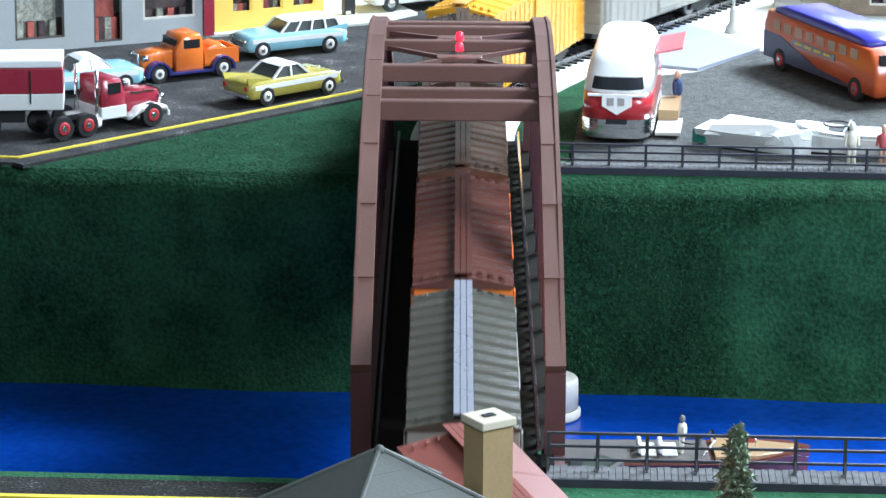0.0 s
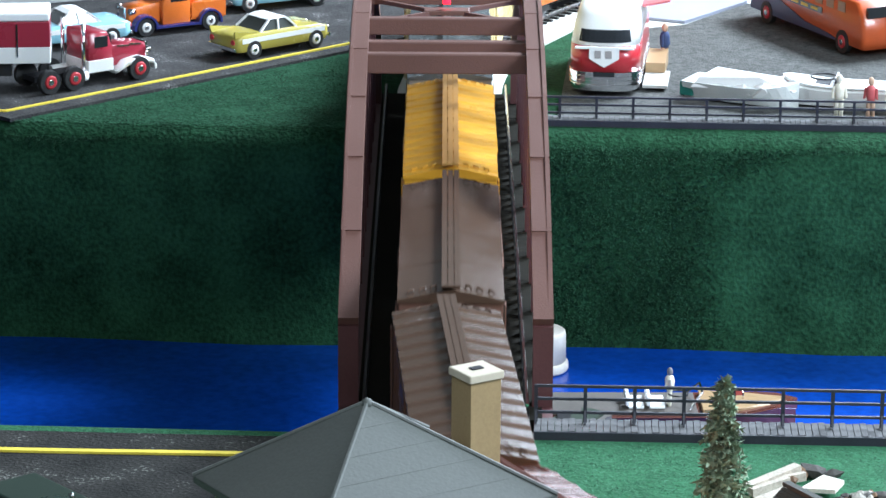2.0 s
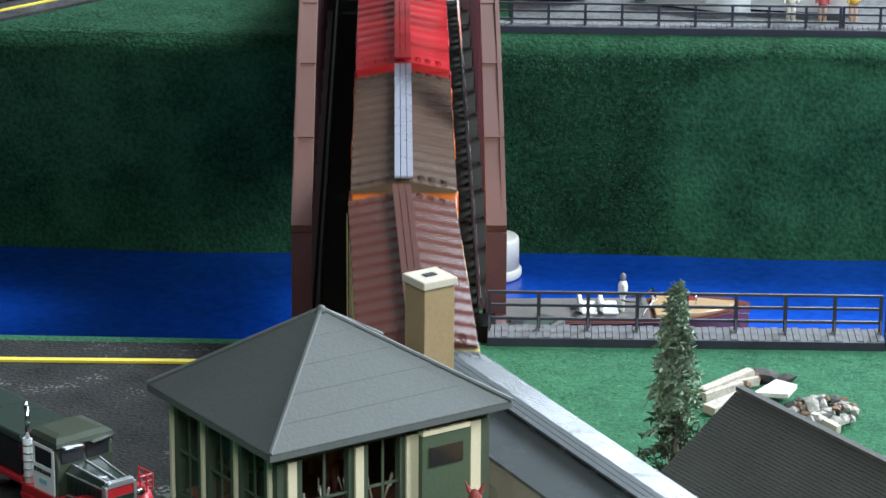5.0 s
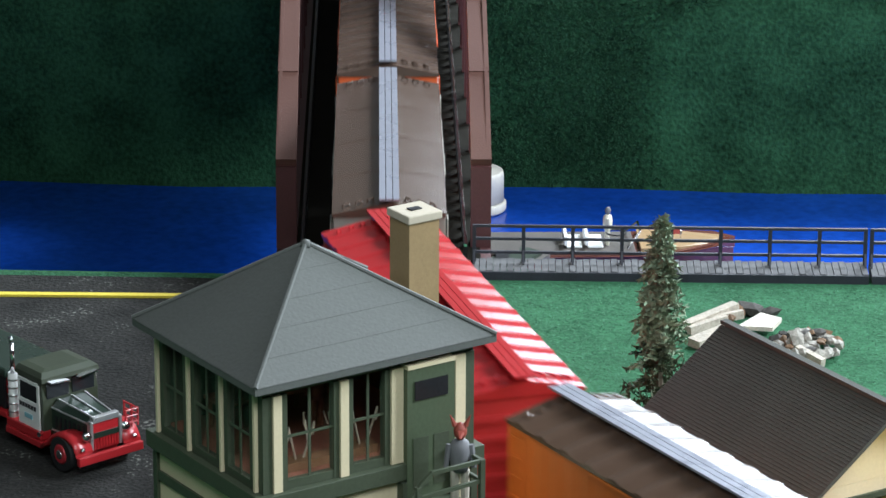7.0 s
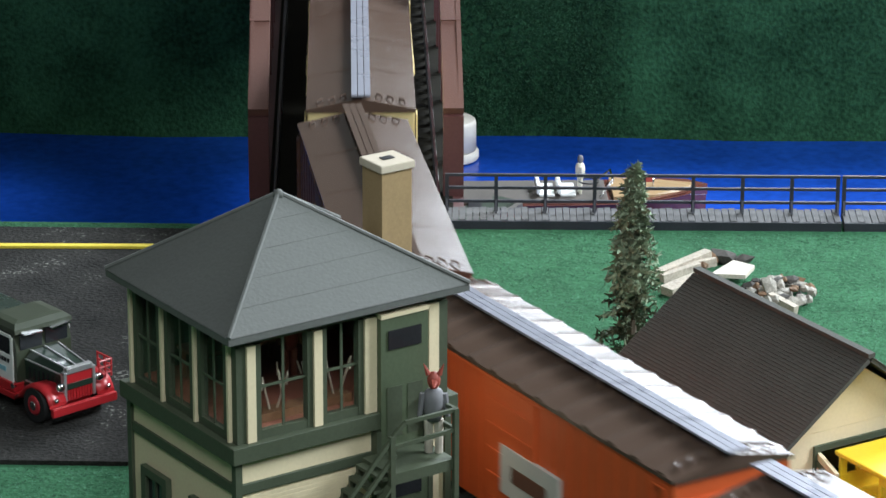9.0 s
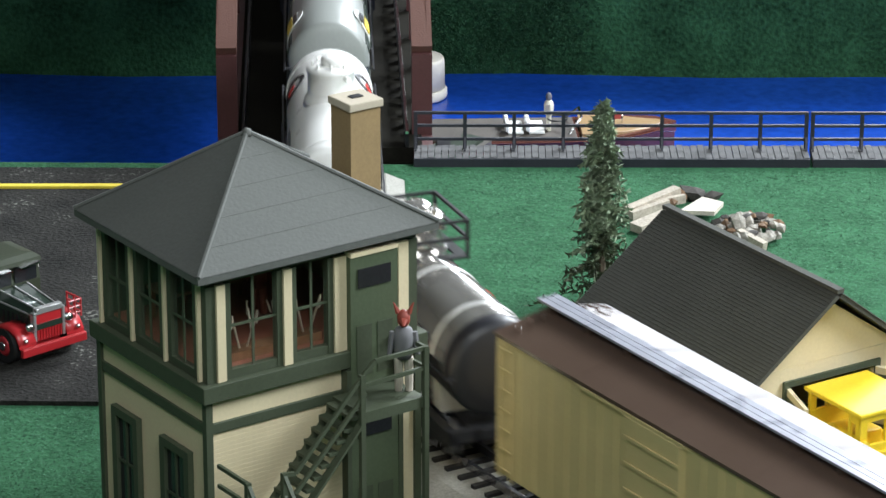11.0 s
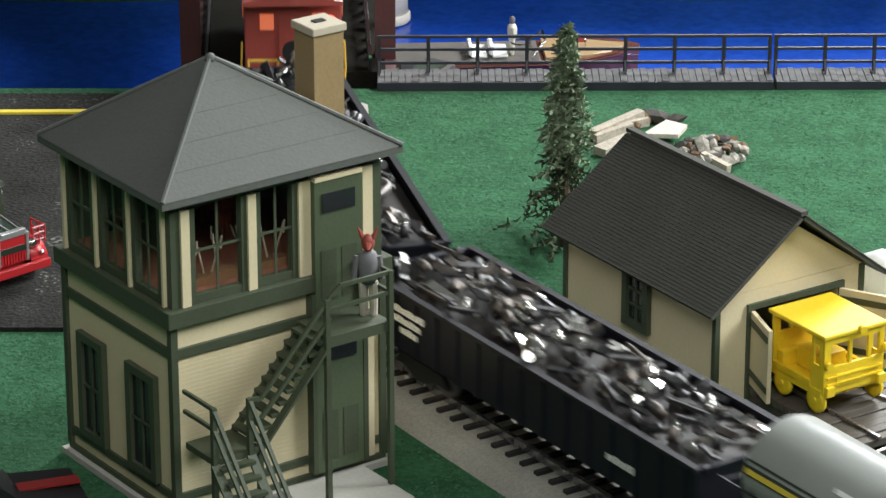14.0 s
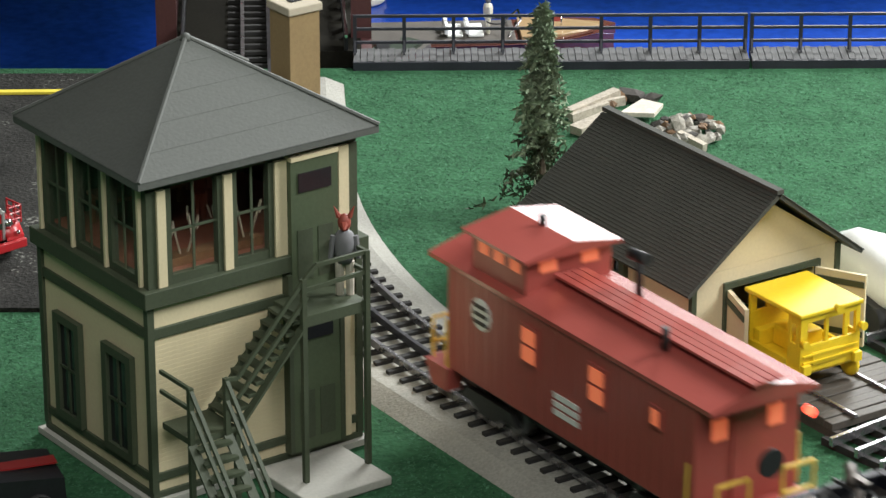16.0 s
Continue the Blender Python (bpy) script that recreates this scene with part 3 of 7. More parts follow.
for a, b in (((LX0, SY, LZ + 0.0245), (LX0, -0.004, LZ + 0.0245)), ((LX0, SY, LZ + 0.0150), (LX0, -0.004, LZ + 0.0150)), ((0.0212, SY, LZ + 0.0245), (LX1, SY, LZ + 0.0235)), ((LX1, SY, LZ + 0.0235), (PX0 + 0.002, SY, PZ + RT - 0.0040)), ((LX1, SY, LZ + 0.0140), (PX0 + 0.002, SY, PZ + RT - 0.0140)), ((PX0 + 0.002, SY, PZ + RT - 0.0040), (PX0 + 0.007, SY, PZ + RT)), ((PX0 + 0.007, SY, PZ + RT), (PX1, SY, PZ + RT)), ((PX0, SY, PZ + RT - 0.0105), (PX1, SY, PZ + RT - 0.0095)), ((PX1, SY, PZ + RT), (PX1, -0.004, PZ + RT)), ((PX1, SY, PZ + RT - 0.0095), (PX1, -0.004, PZ + RT - 0.0095))):
    bm = nb(); beam(bm, a, b, 0.0015, 0.0018); part("handrail", bm, GREENTRIM, tower)
for x, y, z0, z1 in ((PX0, SY, 0.0049, PZ + RT - 0.005), (PX1, SY, 0.0049, PZ + RT + 0.0008), (PX1, -0.0055, PZ + 0.0001, PZ + RT), (LX0, SY, 0.0005, LZ + 0.0252), (0.0212, SY, LZ - 0.003, LZ + 0.0252), (LX1 - 0.001, SY, 0.0005, LZ - 0.0031)):
    pbox("stair_post", GREENTRIM, tower, x - 0.0012, x + 0.0012, y - 0.0012, y + 0.0012, z0, z1)
TWM = pose(-0.129, 1.4172, 0, 0, 0, 36.0)


def figurine(m, coat, legs, head, h=0.036, label="", hat=None):
    """A small plain standing toy figure, one shape in three colours."""
    bm = nb()
    k = h / 0.036
    for s in (-1, 1):
        cyl(bm, (s * 0.0022 * k, 0, 0), (s * 0.0020 * k, 0, 0.015 * k), 0.0016 * k, 0.0021 * k, 8)
    n0 = len(bm.faces)
    lathe(bm, [(0.0032 * k, 0.0145 * k), (0.0042 * k, 0.018 * k), (0.0045 * k, 0.024 * k), (0.0036 * k, 0.0275 * k), (0.0014 * k, 0.0288 * k)], 10)
    for s in (-1, 1):
        cyl(bm, (s * 0.0045 * k, 0, 0.0262 * k), (s * 0.0058 * k, -0.001 * k, 0.0165 * k), 0.0014 * k, 0.0011 * k, 6)
    n1 = len(bm.faces)
    lathe(bm, [(0.0012 * k, 0.028 * k), (0.0026 * k, 0.0305 * k), (0.0028 * k, 0.033 * k), (0.0018 * k, 0.0352 * k), (0.0003, 0.036 * k)], 10)
    if hat:
        for s in (-1, 1):
            cyl(bm, (s * 0.0022 * k, 0, 0.0345 * k), (s * 0.0042 * k, 0, 0.0392 * k), 0.0013 * k, 0.0002, 6)
        cyl(bm, (0, -0.002 * k, 0.0318 * k), (0, -0.0062 * k, 0.0310 * k), 0.0018 * k, 0.0005, 6)
    bm.faces.ensure_lookup_table()
    for i, f in enumerate(bm.faces):
        f.material_index = 0 if i < n0 else 1 if i < n1 else 2
    me = bpy.data.meshes.new("figurine")
    bm.to_mesh(me)
    bm.free()
    for c in (legs, coat, head):
        me.materials.append(c)
    ob = new("figurine", me)
    ob.matrix_basis = m
    return tagged(ob, label, "figurine")


GREYCOAT = paint("grey_coat", (0.16, 0.16, 0.17), 0.7)
PALELEG = paint("cream_cloth", (0.55, 0.50, 0.42), 0.7)
FOXRED = paint("fox_red", (0.30, 0.06, 0.04), 0.6)
SKIN = paint("painted_tan", (0.55, 0.36, 0.24), 0.6)
DENIM = paint("denim_blue", (0.04, 0.08, 0.18), 0.7)
IVORY = paint("ivory", (0.72, 0.68, 0.55), 0.6)
figurine(TWM @ pose(0.0925, -0.0172, 0.0856, 0, 0, -35), GREYCOAT, PALELEG, FOXRED, 0.039, "small fox-headed figure in grey coat on the tower landing", hat=True)
figurine(TWM @ pose(0.060, 0.052, 0.1076, 0, 0, 160), paint("dark_red_cloth", (0.13, 0.035, 0.025), 0.8), REDFLOOR, SKIN, 0.032, "small figure in dark red behind the tower window")
# lever frame and desk in the upper room
LEVER = paint("pale_lever", (0.42, 0.34, 0.26), 0.5)
levers = thing("lever_frame", TWM @ pose(0.012, 0.012, 0.1076), "row of pale signal levers behind the tower windows", "lever frame")
pbox("base", WOOD, levers, 0.0, 0.054, -0.003, 0.005, 0, 0.004)
for i, x in enumerate((0.004, 0.0075, 0.013, 0.017, 0.0205, 0.034, 0.0375, 0.041, 0.0465, 0.050)):
    dy, dx = (-0.006, 0.006, 0.002)[i % 3], (0.002, -0.0025, 0.001)[(i * 2) % 3]
    bm = nb(); beam(bm, (x, 0.001, 0.004), (x + dx, 0.001 + dy, 0.019 + 0.003 * (i % 2)), 0.0008, 0.0008, up=(1, 0, 0)); lv = part("lever", bm, LEVER, levers)
    bm = nb(); beam(bm, (x + dx * 1.0, 0.0018 + dy, 0.016), (x + dx * 1.6, 0.0028 + dy, 0.022), 0.0006, 0.0006, up=(1, 0, 0)); part("catch", bm, LEVER, lv)
desk = thing("desk", TWM @ pose(0.016, 0.060, 0.1076), "reddish-brown desk inside the tower room", "desk")
pbox("top", WOOD, desk, 0, 0.050, 0, 0.018, 0.014, 0.0155)
for x in (0.001, 0.047):
    for y in (0.001, 0.015):
        pbox("leg", WOOD, desk, x, x + 0.002, y, y + 0.002, 0, 0.0139)

# ---- tool shed with open doors ----
SHM = pose(0.119, 1.5455, 0, 0, 0, 33.5)
SW, SL, SE, SR, SO = 0.088, 0.124, 0.0565, 0.0905, 0.0085
shed = thing("tool_shed", SHM, "cream plank tool shed with dark shingle gable roof and open doors", "shed")
T = 0.0025
pbox("side_wall", CREAM, shed, 0, T, T, SL - T, 0.0005, SE)
pbox("side_wall", CREAM, shed, SW - T, SW, T, SL - T, 0.0005, SE)
bm = nb(); loft(bm, [[(0, y, 0.0005), (SW, y, 0.0005), (SW, y, SE), (SW / 2, y, SR - 0.004), (0, y, SE)] for y in (SL - T, SL)]); part("back_wall", bm, CREAM, shed)
D0, D1, DH = 0.021, 0.074, 0.047
pbox("front_wall", CREAM, shed, 0, D0, 0, T, 0.0005, SE)
pbox("front_wall", CREAM, shed, D1, SW, 0, T, 0.0005, SE)
pbox("front_wall", CREAM, shed, D0, D1, 0, T, DH, SE)
bm = nb(); loft(bm, [[(0.0002, y, SE + 0.0002), (SW - 0.0002, y, SE + 0.0002), (SW / 2, y, SR - 0.004)] for y in (0, T)]); part("gable", bm, CREAM, shed)
for x in (0, SW):
    for y in (0, SL):
        pbox("corner_board", GREENTRIM, shed, x - 0.0014, x + 0.0014, y - 0.0014, y + 0.0014, 0.0005, SE - 0.0006)
for d in ((D0 - 0.003, D0, 0.0005, DH + 0.003), (D1, D1 + 0.003, 0.0005, DH + 0.003), (D0, D1, DH, DH + 0.003)):
    pbox("door_casing", GREENTRIM, shed, d[0], d[1], -0.0016, -0.0001, d[2], d[3])
for hx, ang in ((D0, -109), (D1, -60)):
    dm = Matrix.Translation((hx, -0.001, 0)) @ pose(0, 0, 0, 0, 0, ang)
    leaf = pbox("door_leaf", CREAM, shed, 0.0005, 0.0265, -0.0010, 0.0010, 0.009, DH - 0.0005, m=dm, label="open cream door leaf")
    for z in (0.014, 0.040):
        pbox("door_batten", GREENTRIM, leaf, 0.001, 0.026, -0.0017, -0.0011, z, z + 0.003, m=dm)
window(shed, Matrix.Translation((-0.0008, 0.062, 0.024)) @ LEFT, 0.013, 0.024, GREENTRIM, 2, 3, edge=0.004)
# shingled roof: courses of single shingles on each slope
SLOPE = Vector((SW / 2 + SO, 0, SR - SE + 0.006))
RUN = SLOPE.length
RANG = math.degrees(math.atan2(SLOPE.z, SLOPE.x))
for sgn in (1, -1):
    rm = (pose(-SO, 0, SE - 0.006, 0, -RANG, 0) if sgn > 0 else pose(SW + SO, 0, SE - 0.006, 0, -RANG, 0) @ I4)
    if sgn < 0:
        rm = Matrix.Translation((SW + SO, 0, SE - 0.006)) @ Matrix.Scale(-1, 4, (1, 0, 0)) @ pose(0, 0, 0, 0, -RANG, 0)
    bm = nb(); bx(bm, 0, RUN, -SO, SL + SO, 0.0002, 0.0022, rm)
    slab = part("roof_slope", bm, SHEDROOF, shed, "dark shingled roof slope")
    n = 34
    for i in range(n):
        a = RUN * i / n
        bm = nb()
        loft(bm, [[rm @ Vector(p) for p in ((a, y, 0.0023), (a + RUN / n * 1.02, y, 0.0023), (a + RUN / n * 1.02, y, 0.00245), (a, y, 0.00285))] for y in (-SO - 0.0005, SL + SO + 0.0005)])
        part("shingle_course", bm, SHEDROOF, slab)
bm = nb(); beam(bm, (SW / 2, -SO - 0.0006, SR + 0.0035), (SW / 2, SL + SO + 0.0006, SR + 0.0035), 0.004, 0.0022); part("ridge_cap", bm, SHEDROOF, shed)

# plank platform before the shed
plat = thing("plank_platform", SHM, "dark brown plank platform before the shed doors", "platform")
for i in range(13):
    y = -0.0045 - i * 0.0062
    pbox("plank", DARKPLANK, plat, 0.018, 0.0845, y - 0.0058, y, 0.0045, 0.0085 + 0.0003 * (i % 3), bev=0.0004)
for x in (0.021, 0.050, 0.080):
    pbox("joist", DARKPLANK, plat, x - 0.002, x + 0.002, -0.088, -0.004, 0.0003, 0.0044)
for x in (0.0315, 0.0625):
    pbox("guide_rail", RAIL, plat, x - 0.0008, x + 0.0008, -0.086, -0.004, 0.0089, 0.0104)

# yellow inspection car
YEL = paint("bright_yellow", (0.82, 0.58, 0.02), 0.45)
speeder = thing("inspection_car", SHM @ pose(0.0410, -0.034, 0.0105), "small bright yellow open-sided rail inspection car", "rail car")
pbox("chassis", YEL, speeder, -0.0185, 0.0185, -0.0185, 0.0205, 0.0085, 0.0125, bev=0.0005)
for x0, x1 in ((-0.0180, -0.0140), (-0.0030, -0.0012), (0.0085, 0.0105), (0.0155, 0.0180)):
    pbox("pillar", YEL, speeder, x0, x1, -0.0195, -0.0180, 0.0240, 0.0384)
pbox("front_panel", YEL, speeder, -0.0182, 0.0182, -0.0197, -0.0178, 0.0100, 0.0240, bev=0.0004)
pbox("windscreen_bar", YEL, speeder, -0.0180, 0.0180, -0.0194, -0.0181, 0.0355, 0.0384)
pbox("front_hatch", YEL, speeder, -0.0110, 0.0060, -0.0205, -0.0198, 0.0135, 0.0200, bev=0.0003)
for z in (0.0150, 0.0185):
    pbox("front_rib", YEL, speeder, -0.0165, 0.0165, -0.0209, -0.0199, z, z + 0.0009)
bm = nb(); bx(bm, -0.0192, 0.0192, -0.0205, 0.0225, 0.0385, 0.0408, bev=0.0007); part("canopy", bm, YEL, speeder, "flat yellow canopy roof")
for x in (-0.0175, 0.0175):
    pbox("side_panel", YEL, speeder, x - 0.0006, x + 0.0006, -0.0177, -0.0100, 0.0125, 0.0245)
    for y0, y1 in ((-0.0177, -0.0158), (-0.0118, -0.0100)):
        pbox("pillar", YEL, speeder, x - 0.0006, x + 0.0006, y0, y1, 0.0246, 0.0384)
    pbox("side_panel", YEL, speeder, x - 0.0005, x + 0.0005, -0.0157, -0.0119, 0.0345, 0.0384)
    pbox("side_sill", YEL, speeder, x - 0.0010, x + 0.0010, -0.0100, 0.0185, 0.0112, 0.0150)
pbox("rear_panel", YEL, speeder, -0.0180, 0.0180, 0.0186, 0.0203, 0.0125, 0.0290, bev=0.0004)
for x0, x1 in ((-0.0180, -0.0140), (-0.0080, -0.0060), (-0.0005, 0.0025), (0.0100, 0.0180)):
    pbox("rear_pillar", YEL, speeder, x0, x1, 0.0187, 0.0202, 0.0290, 0.0350)
pbox("rear_head", YEL, speeder, -0.0180, 0.0180, 0.0187, 0.0202, 0.0350, 0.0384)
pbox("engine_cover", YEL, speeder, -0.0085, 0.0085, -0.0040, 0.0130, 0.0126, 0.0225, bev=0.001)
pbox("seat_bench", YEL, speeder, -0.0160, 0.0160, 0.0135, 0.0184, 0.0126, 0.0205, bev=0.0006)
for x, z in ((-0.0165, 0.0255), (0.0185, 0.0275), (0.0030, 0.0400)):
    bm = nb(); cyl(bm, (x, -0.0196, z), (x, -0.0226, z), 0.0019, 0.0021, 12); part("headlamp", bm, YEL, speeder)
for x in (-0.0155, 0.0155):
    pbox("buffer", YEL, speeder, x - 0.0024, x + 0.0024, -0.0225, -0.0198, 0.0100, 0.0150, bev=0.0004)
for x in (-0.0160, 0.0160):
    for y in (-0.0140, 0.0110):
        bm = nb(); s = 1 if x > 0 else -1
        lathe(bm, [(0.0046, 0.0), (0.0062, 0.0), (0.0062, 0.0024), (0.0046, 0.0024)], 24, Matrix.Translation((x, y, 0.0062)) @ pose(0, 0, 0, 0, 90 * s, 0))
        wh = part("wheel", bm, YEL, speeder)
        bm = nb(); cyl(bm, (x, y, 0.0062), (x + s * 0.0032, y, 0.0062), 0.0016, 0.0014, 10); part("hub", bm, YEL, wh)
        for k in range(8):
            a = k * math.pi / 4
            bm = nb(); beam(bm, (x + s * 0.0014, y, 0.0062), (x + s * 0.0014, y + math.cos(a) * 0.0048, 0.0062 + math.sin(a) * 0.0048), 0.0007, 0.0008, up=(1, 0, 0)); part("spoke", bm, YEL, wh)

# side track beyond the platform, seen at the edge
side = thing("side_track", SHM @ pose(0.028, -0.094, 0, 0, 0, 6), "short length of silver three-rail side track on dark ties", "railway track")
for o in (0, -0.016, -0.032):
    pbox("rail", RAIL, side, -0.02, 0.42, o - 0.0011, o + 0.0011, 0.0042, 0.0085)
for i in range(34):
    pbox("tie", TIE, side, -0.016 + i * 0.0125, -0.0128 + i * 0.0125, -0.042, 0.010, 0.0003, 0.0040)
back = thing("back_track", pose(0.225, 1.60, 0, 0, 0, 33), "second silver side track behind the shed", "railway track")
for o in (0, -0.016, -0.032):
    pbox("rail", RAIL, back, -0.02, 0.42, o - 0.0011, o + 0.0011, 0.0042, 0.0085)
for i in range(34):
    pbox("tie", TIE, back, -0.016 + i * 0.0125, -0.0128 + i * 0.0125, -0.042, 0.010, 0.0003, 0.0040)
# chromed engine parts of a parked vehicle behind the shed
veh = thing("parked_vehicle", pose(0.222, 1.640, 0, 0, 0, 20), "white and black parked vehicle with chrome parts behind the shed", "vehicle")
bm = nb(); loft(bm, [[(-0.012 * f, y, z0 + 0.006), (0.02 * f, y, z0 + 0.006), (0.016 * f, y, z0 + 0.028 * f), (0.0, y, z0 + 0.034 * f), (-0.010 * f, y, z0 + 0.028 * f)] for y, f, z0 in ((-0.04, 0.8, 0), (-0.02, 1, 0), (0.03, 1, 0), (0.05, 0.7, 0))], smooth=True); part("body", bm, WHITE, veh)
pbox("chassis", BLACK, veh, -0.016, 0.02, -0.045, 0.05, 0.004, 0.012)
for y in (-0.03, 0.035):
    for x in (-0.017, 0.021):
        bm = nb(); cyl(bm, (x - 0.003, y, 0.0075), (x + 0.003, y, 0.0075), 0.0073, 0.0073, 16); part("wheel", bm, TYRE, veh)
for x in (-0.008, 0.004):
    bm = nb(); cyl(bm, (x, -0.0455, 0.017), (x, -0.050, 0.017), 0.003, 0.0034, 12); part("headlamp", bm, CHROME, veh)

# ---- river-side railings on plank walks ----
def railing(name, m, n, step, hgt, label, walk_depth):
    t = thing(name, m, label, "railing")
    L = n * step
    pbox("walk_edge", BLACKFENCE, t, 0, L, -walk_depth - 0.002, -walk_depth, -0.0005, 0.0052)
    i = 0
    while i * 0.0042 < L:
        pbox("plank", PLANK, t, i * 0.0042 + 0.0002, i * 0.0042 + 0.0040, -walk_depth, 0.006, 0.0003, 0.0050 + 0.0003 * ((i * 7) % 3))
        i += 1
    for k in range(n + 1):
        x = min(L - 0.001, k * step + 0.001)
        bm = nb(); bx(bm, x - 0.0011, x + 0.0011, -0.0011, 0.0011, 0.0052, hgt); po = part("post", bm, BLACKFENCE, t)
        bm = nb(); beam(bm, (x, -0.006, 0.0055), (x, -0.001, hgt * 0.45), 0.0014, 0.0012, up=(1, 0, 0)); part("post_brace", bm, BLACKFENCE, po)
    for z in (0.40, 0.70, 0.985):
        pbox("rail", BLACKFENCE, t, 0, L, -0.0009, 0.0009, hgt * z - 0.0008, hgt * z + 0.0008)
    return t


railing("river_railing", pose(-0.0545, 2.027, 0, 0, 0, 0.9), 8, 0.0299, 0.0285, "black plastic railing on a grey plank walk along the river", 0.018)
railing("river_railing", pose(0.1865, 2.0308, 0, 0, 0, 0.9), 10, 0.0299, 0.0285, "black plastic railing on a grey plank walk along the river", 0.018)
railing("river_railing", pose(-0.0885, 2.794, 0, 0, 0, 0.3), 10, 0.0299, 0.0225, "black plastic railing on a grey walk above the bank", 0.010)
railing("river_railing", pose(0.2110, 2.7956, 0, 0, 0, 0.3), 8, 0.0299, 0.0225, "black plastic railing on a grey walk above the bank", 0.010)

# ---- motor boat, mooring pier and shore things ----
def hull(bm, L, B, z0, z1, bow=0.35, n=14):
    secs = []
    for i in range(n + 1):
        f = i / n
        x = -L / 2 + L * f
        w = B / 2 * (1 if f < 1 - bow else max(0.03, math.sqrt(max(0.0, 1 - ((f - 1 + bow) / bow) ** 2)))) * (0.9 + 0.1 * min(1, f * 4))
        sh = z1 + 0.006 * max(0, f - 0.5) ** 2 * 4
        secs.append([(x, -w * 0.55, z0), (x, w * 0.55, z0), (x, w, sh), (x, w * 0.9, sh), (x, -w * 0.9, sh), (x, -w, sh)])
    loft(bm, secs)


MAHOG = paint("varnished_mahogany", (0.13, 0.045, 0.035), 0.2, coat=0.6)
BLOND = paint("blond_deck", (0.33, 0.22, 0.11), 0.35)
boat = thing("motor_boat", pose(0.028, 2.542, WZ, 0, 0, 4), "varnished brown motor boat with blond bow deck and seats", "boat")
bm = nb(); hull(bm, 0.205, 0.058, 0.001, 0.0215); part("hull", bm, MAHOG, boat)
bm = nb(); hull(bm, 0.207, 0.060, 0.0195, 0.0218); part("gunwale", bm, MAHOG, boat)
bm = nb(); hull(bm, 0.198, 0.055, 0.0190, 0.0222); part("deck", bm, MAHOG, boat, "varnished brown deck")
bm = nb(); loft(bm, [[(0.030, -0.0235, z), (0.060, -0.0200, z), (0.080, -0.0130, z), (0.092, -0.0040, z + 0.0020), (0.092, 0.0040, z + 0.0020), (0.080, 0.0130, z), (0.060, 0.0200, z), (0.030, 0.0235, z)] for z in (0.0205, 0.0262)]); part("bow_deck", bm, BLOND, boat, "blond planked bow deck")
pbox("cockpit", DARKPLANK, boat, -0.094, 0.026, -0.0245, 0.0245, 0.0223, 0.0240)
for x in (-0.020, -0.004):
    for y in (-0.010, 0.006):
        pbox("seat", WHITE, boat, x - 0.006, x + 0.006, y - 0.006, y + 0.006, 0.0241, 0.0262, bev=0.0008)
        pbox("seat_back", WHITE, boat, x - 0.008, x - 0.005, y - 0.006, y + 0.006, 0.0262, 0.0335, bev=0.0008)
bm = nb(); tube(bm, [(0.020, -0.020, 0.025), (0.030, -0.012, 0.036), (0.030, 0.012, 0.036), (0.020, 0.020, 0.025)], 0.0009); part("windscreen_frame", bm, CHROME, boat)
bm = nb(); tube(bm, [(0.012 + 0.0075 * math.cos(a), -0.008 + 0.0075 * math.sin(a), 0.034) for a in [i * math.pi / 6 for i in range(13)]], 0.0006); part("steering_wheel", bm, BLACK, boat)
bm = nb(); cyl(bm, (0.062, 0, 0.022), (0.062, 0, 0.036), 0.0007); part("flag_staff", bm, CHROME, boat)
bm = nb(); bx(bm, 0.050, 0.0615, -0.0003, 0.0003, 0.030, 0.0355); part("flag", bm, paint("flag_red", (0.35, 0.06, 0.05), 0.7), boat)
figurine(pose(0.034, 2.536, WZ + 0.0241, 0, 0, 100), IVORY, IVORY, GREYCOAT, 0.030, "small ivory figure standing in the motor boat")
boat2 = thing("row_boat", pose(-0.085, 2.507, WZ, 0, 0, 2), "grey and green open boat moored beside the bridge, darkened for shade", "boat")
bm = nb(); hull(bm, 0.150, 0.050, 0.001, 0.018); part("hull", bm, paint("boat_red_brown", (0.20, 0.08, 0.06), 0.4), boat2)
# floor and gunwale colours carry the shade the boat lies in
bm = nb(); hull(bm, 0.140, 0.046, 0.0170, 0.0205); part("inner_floor", bm, paint("boat_shaded_green", (0.035, 0.05, 0.035), 0.5), boat2)
bm = nb(); hull(bm, 0.152, 0.052, 0.0150, 0.0188); part("gunwale", bm, paint("boat_shaded_grey", (0.13, 0.12, 0.11), 0.4), boat2)
for x in (-0.03, 0.01, 0.04):
    pbox("thwart", BLACK if x > 0.03 else DARKPLANK, boat2, x - 0.005, x + 0.005, -0.020, 0.020, 0.0206, 0.0235)
pier = thing("mooring_pier", pose(-0.0690, 2.690, WZ), "round pale grey pier with a wider foot ring in the river", "pier")
bm = nb(); lathe(bm, [(0.0225, 0.0005), (0.0235, 0.002), (0.0235, 0.007), (0.0222, 0.0085)], 32); part("foot_ring", bm, CAPWHITE, pier)
bm = nb(); lathe(bm, [(0.0215, 0.0086), (0.0213, 0.030), (0.0208, 0.0325), (0.0198, 0.0335)], 32); part("drum", bm, CAPWHITE, pier)

# conifer
random.seed(7)
DARKNEEDLE = mat("dark_needle_mat", (0.045, 0.060, 0.035), 0.85, var=0.5, scale=80, col2=(0.10, 0.13, 0.07))
tree = thing("conifer_tree", pose(0.0520, 1.757, 0), "slender bottle-brush conifer with drooping ragged branches", "tree")
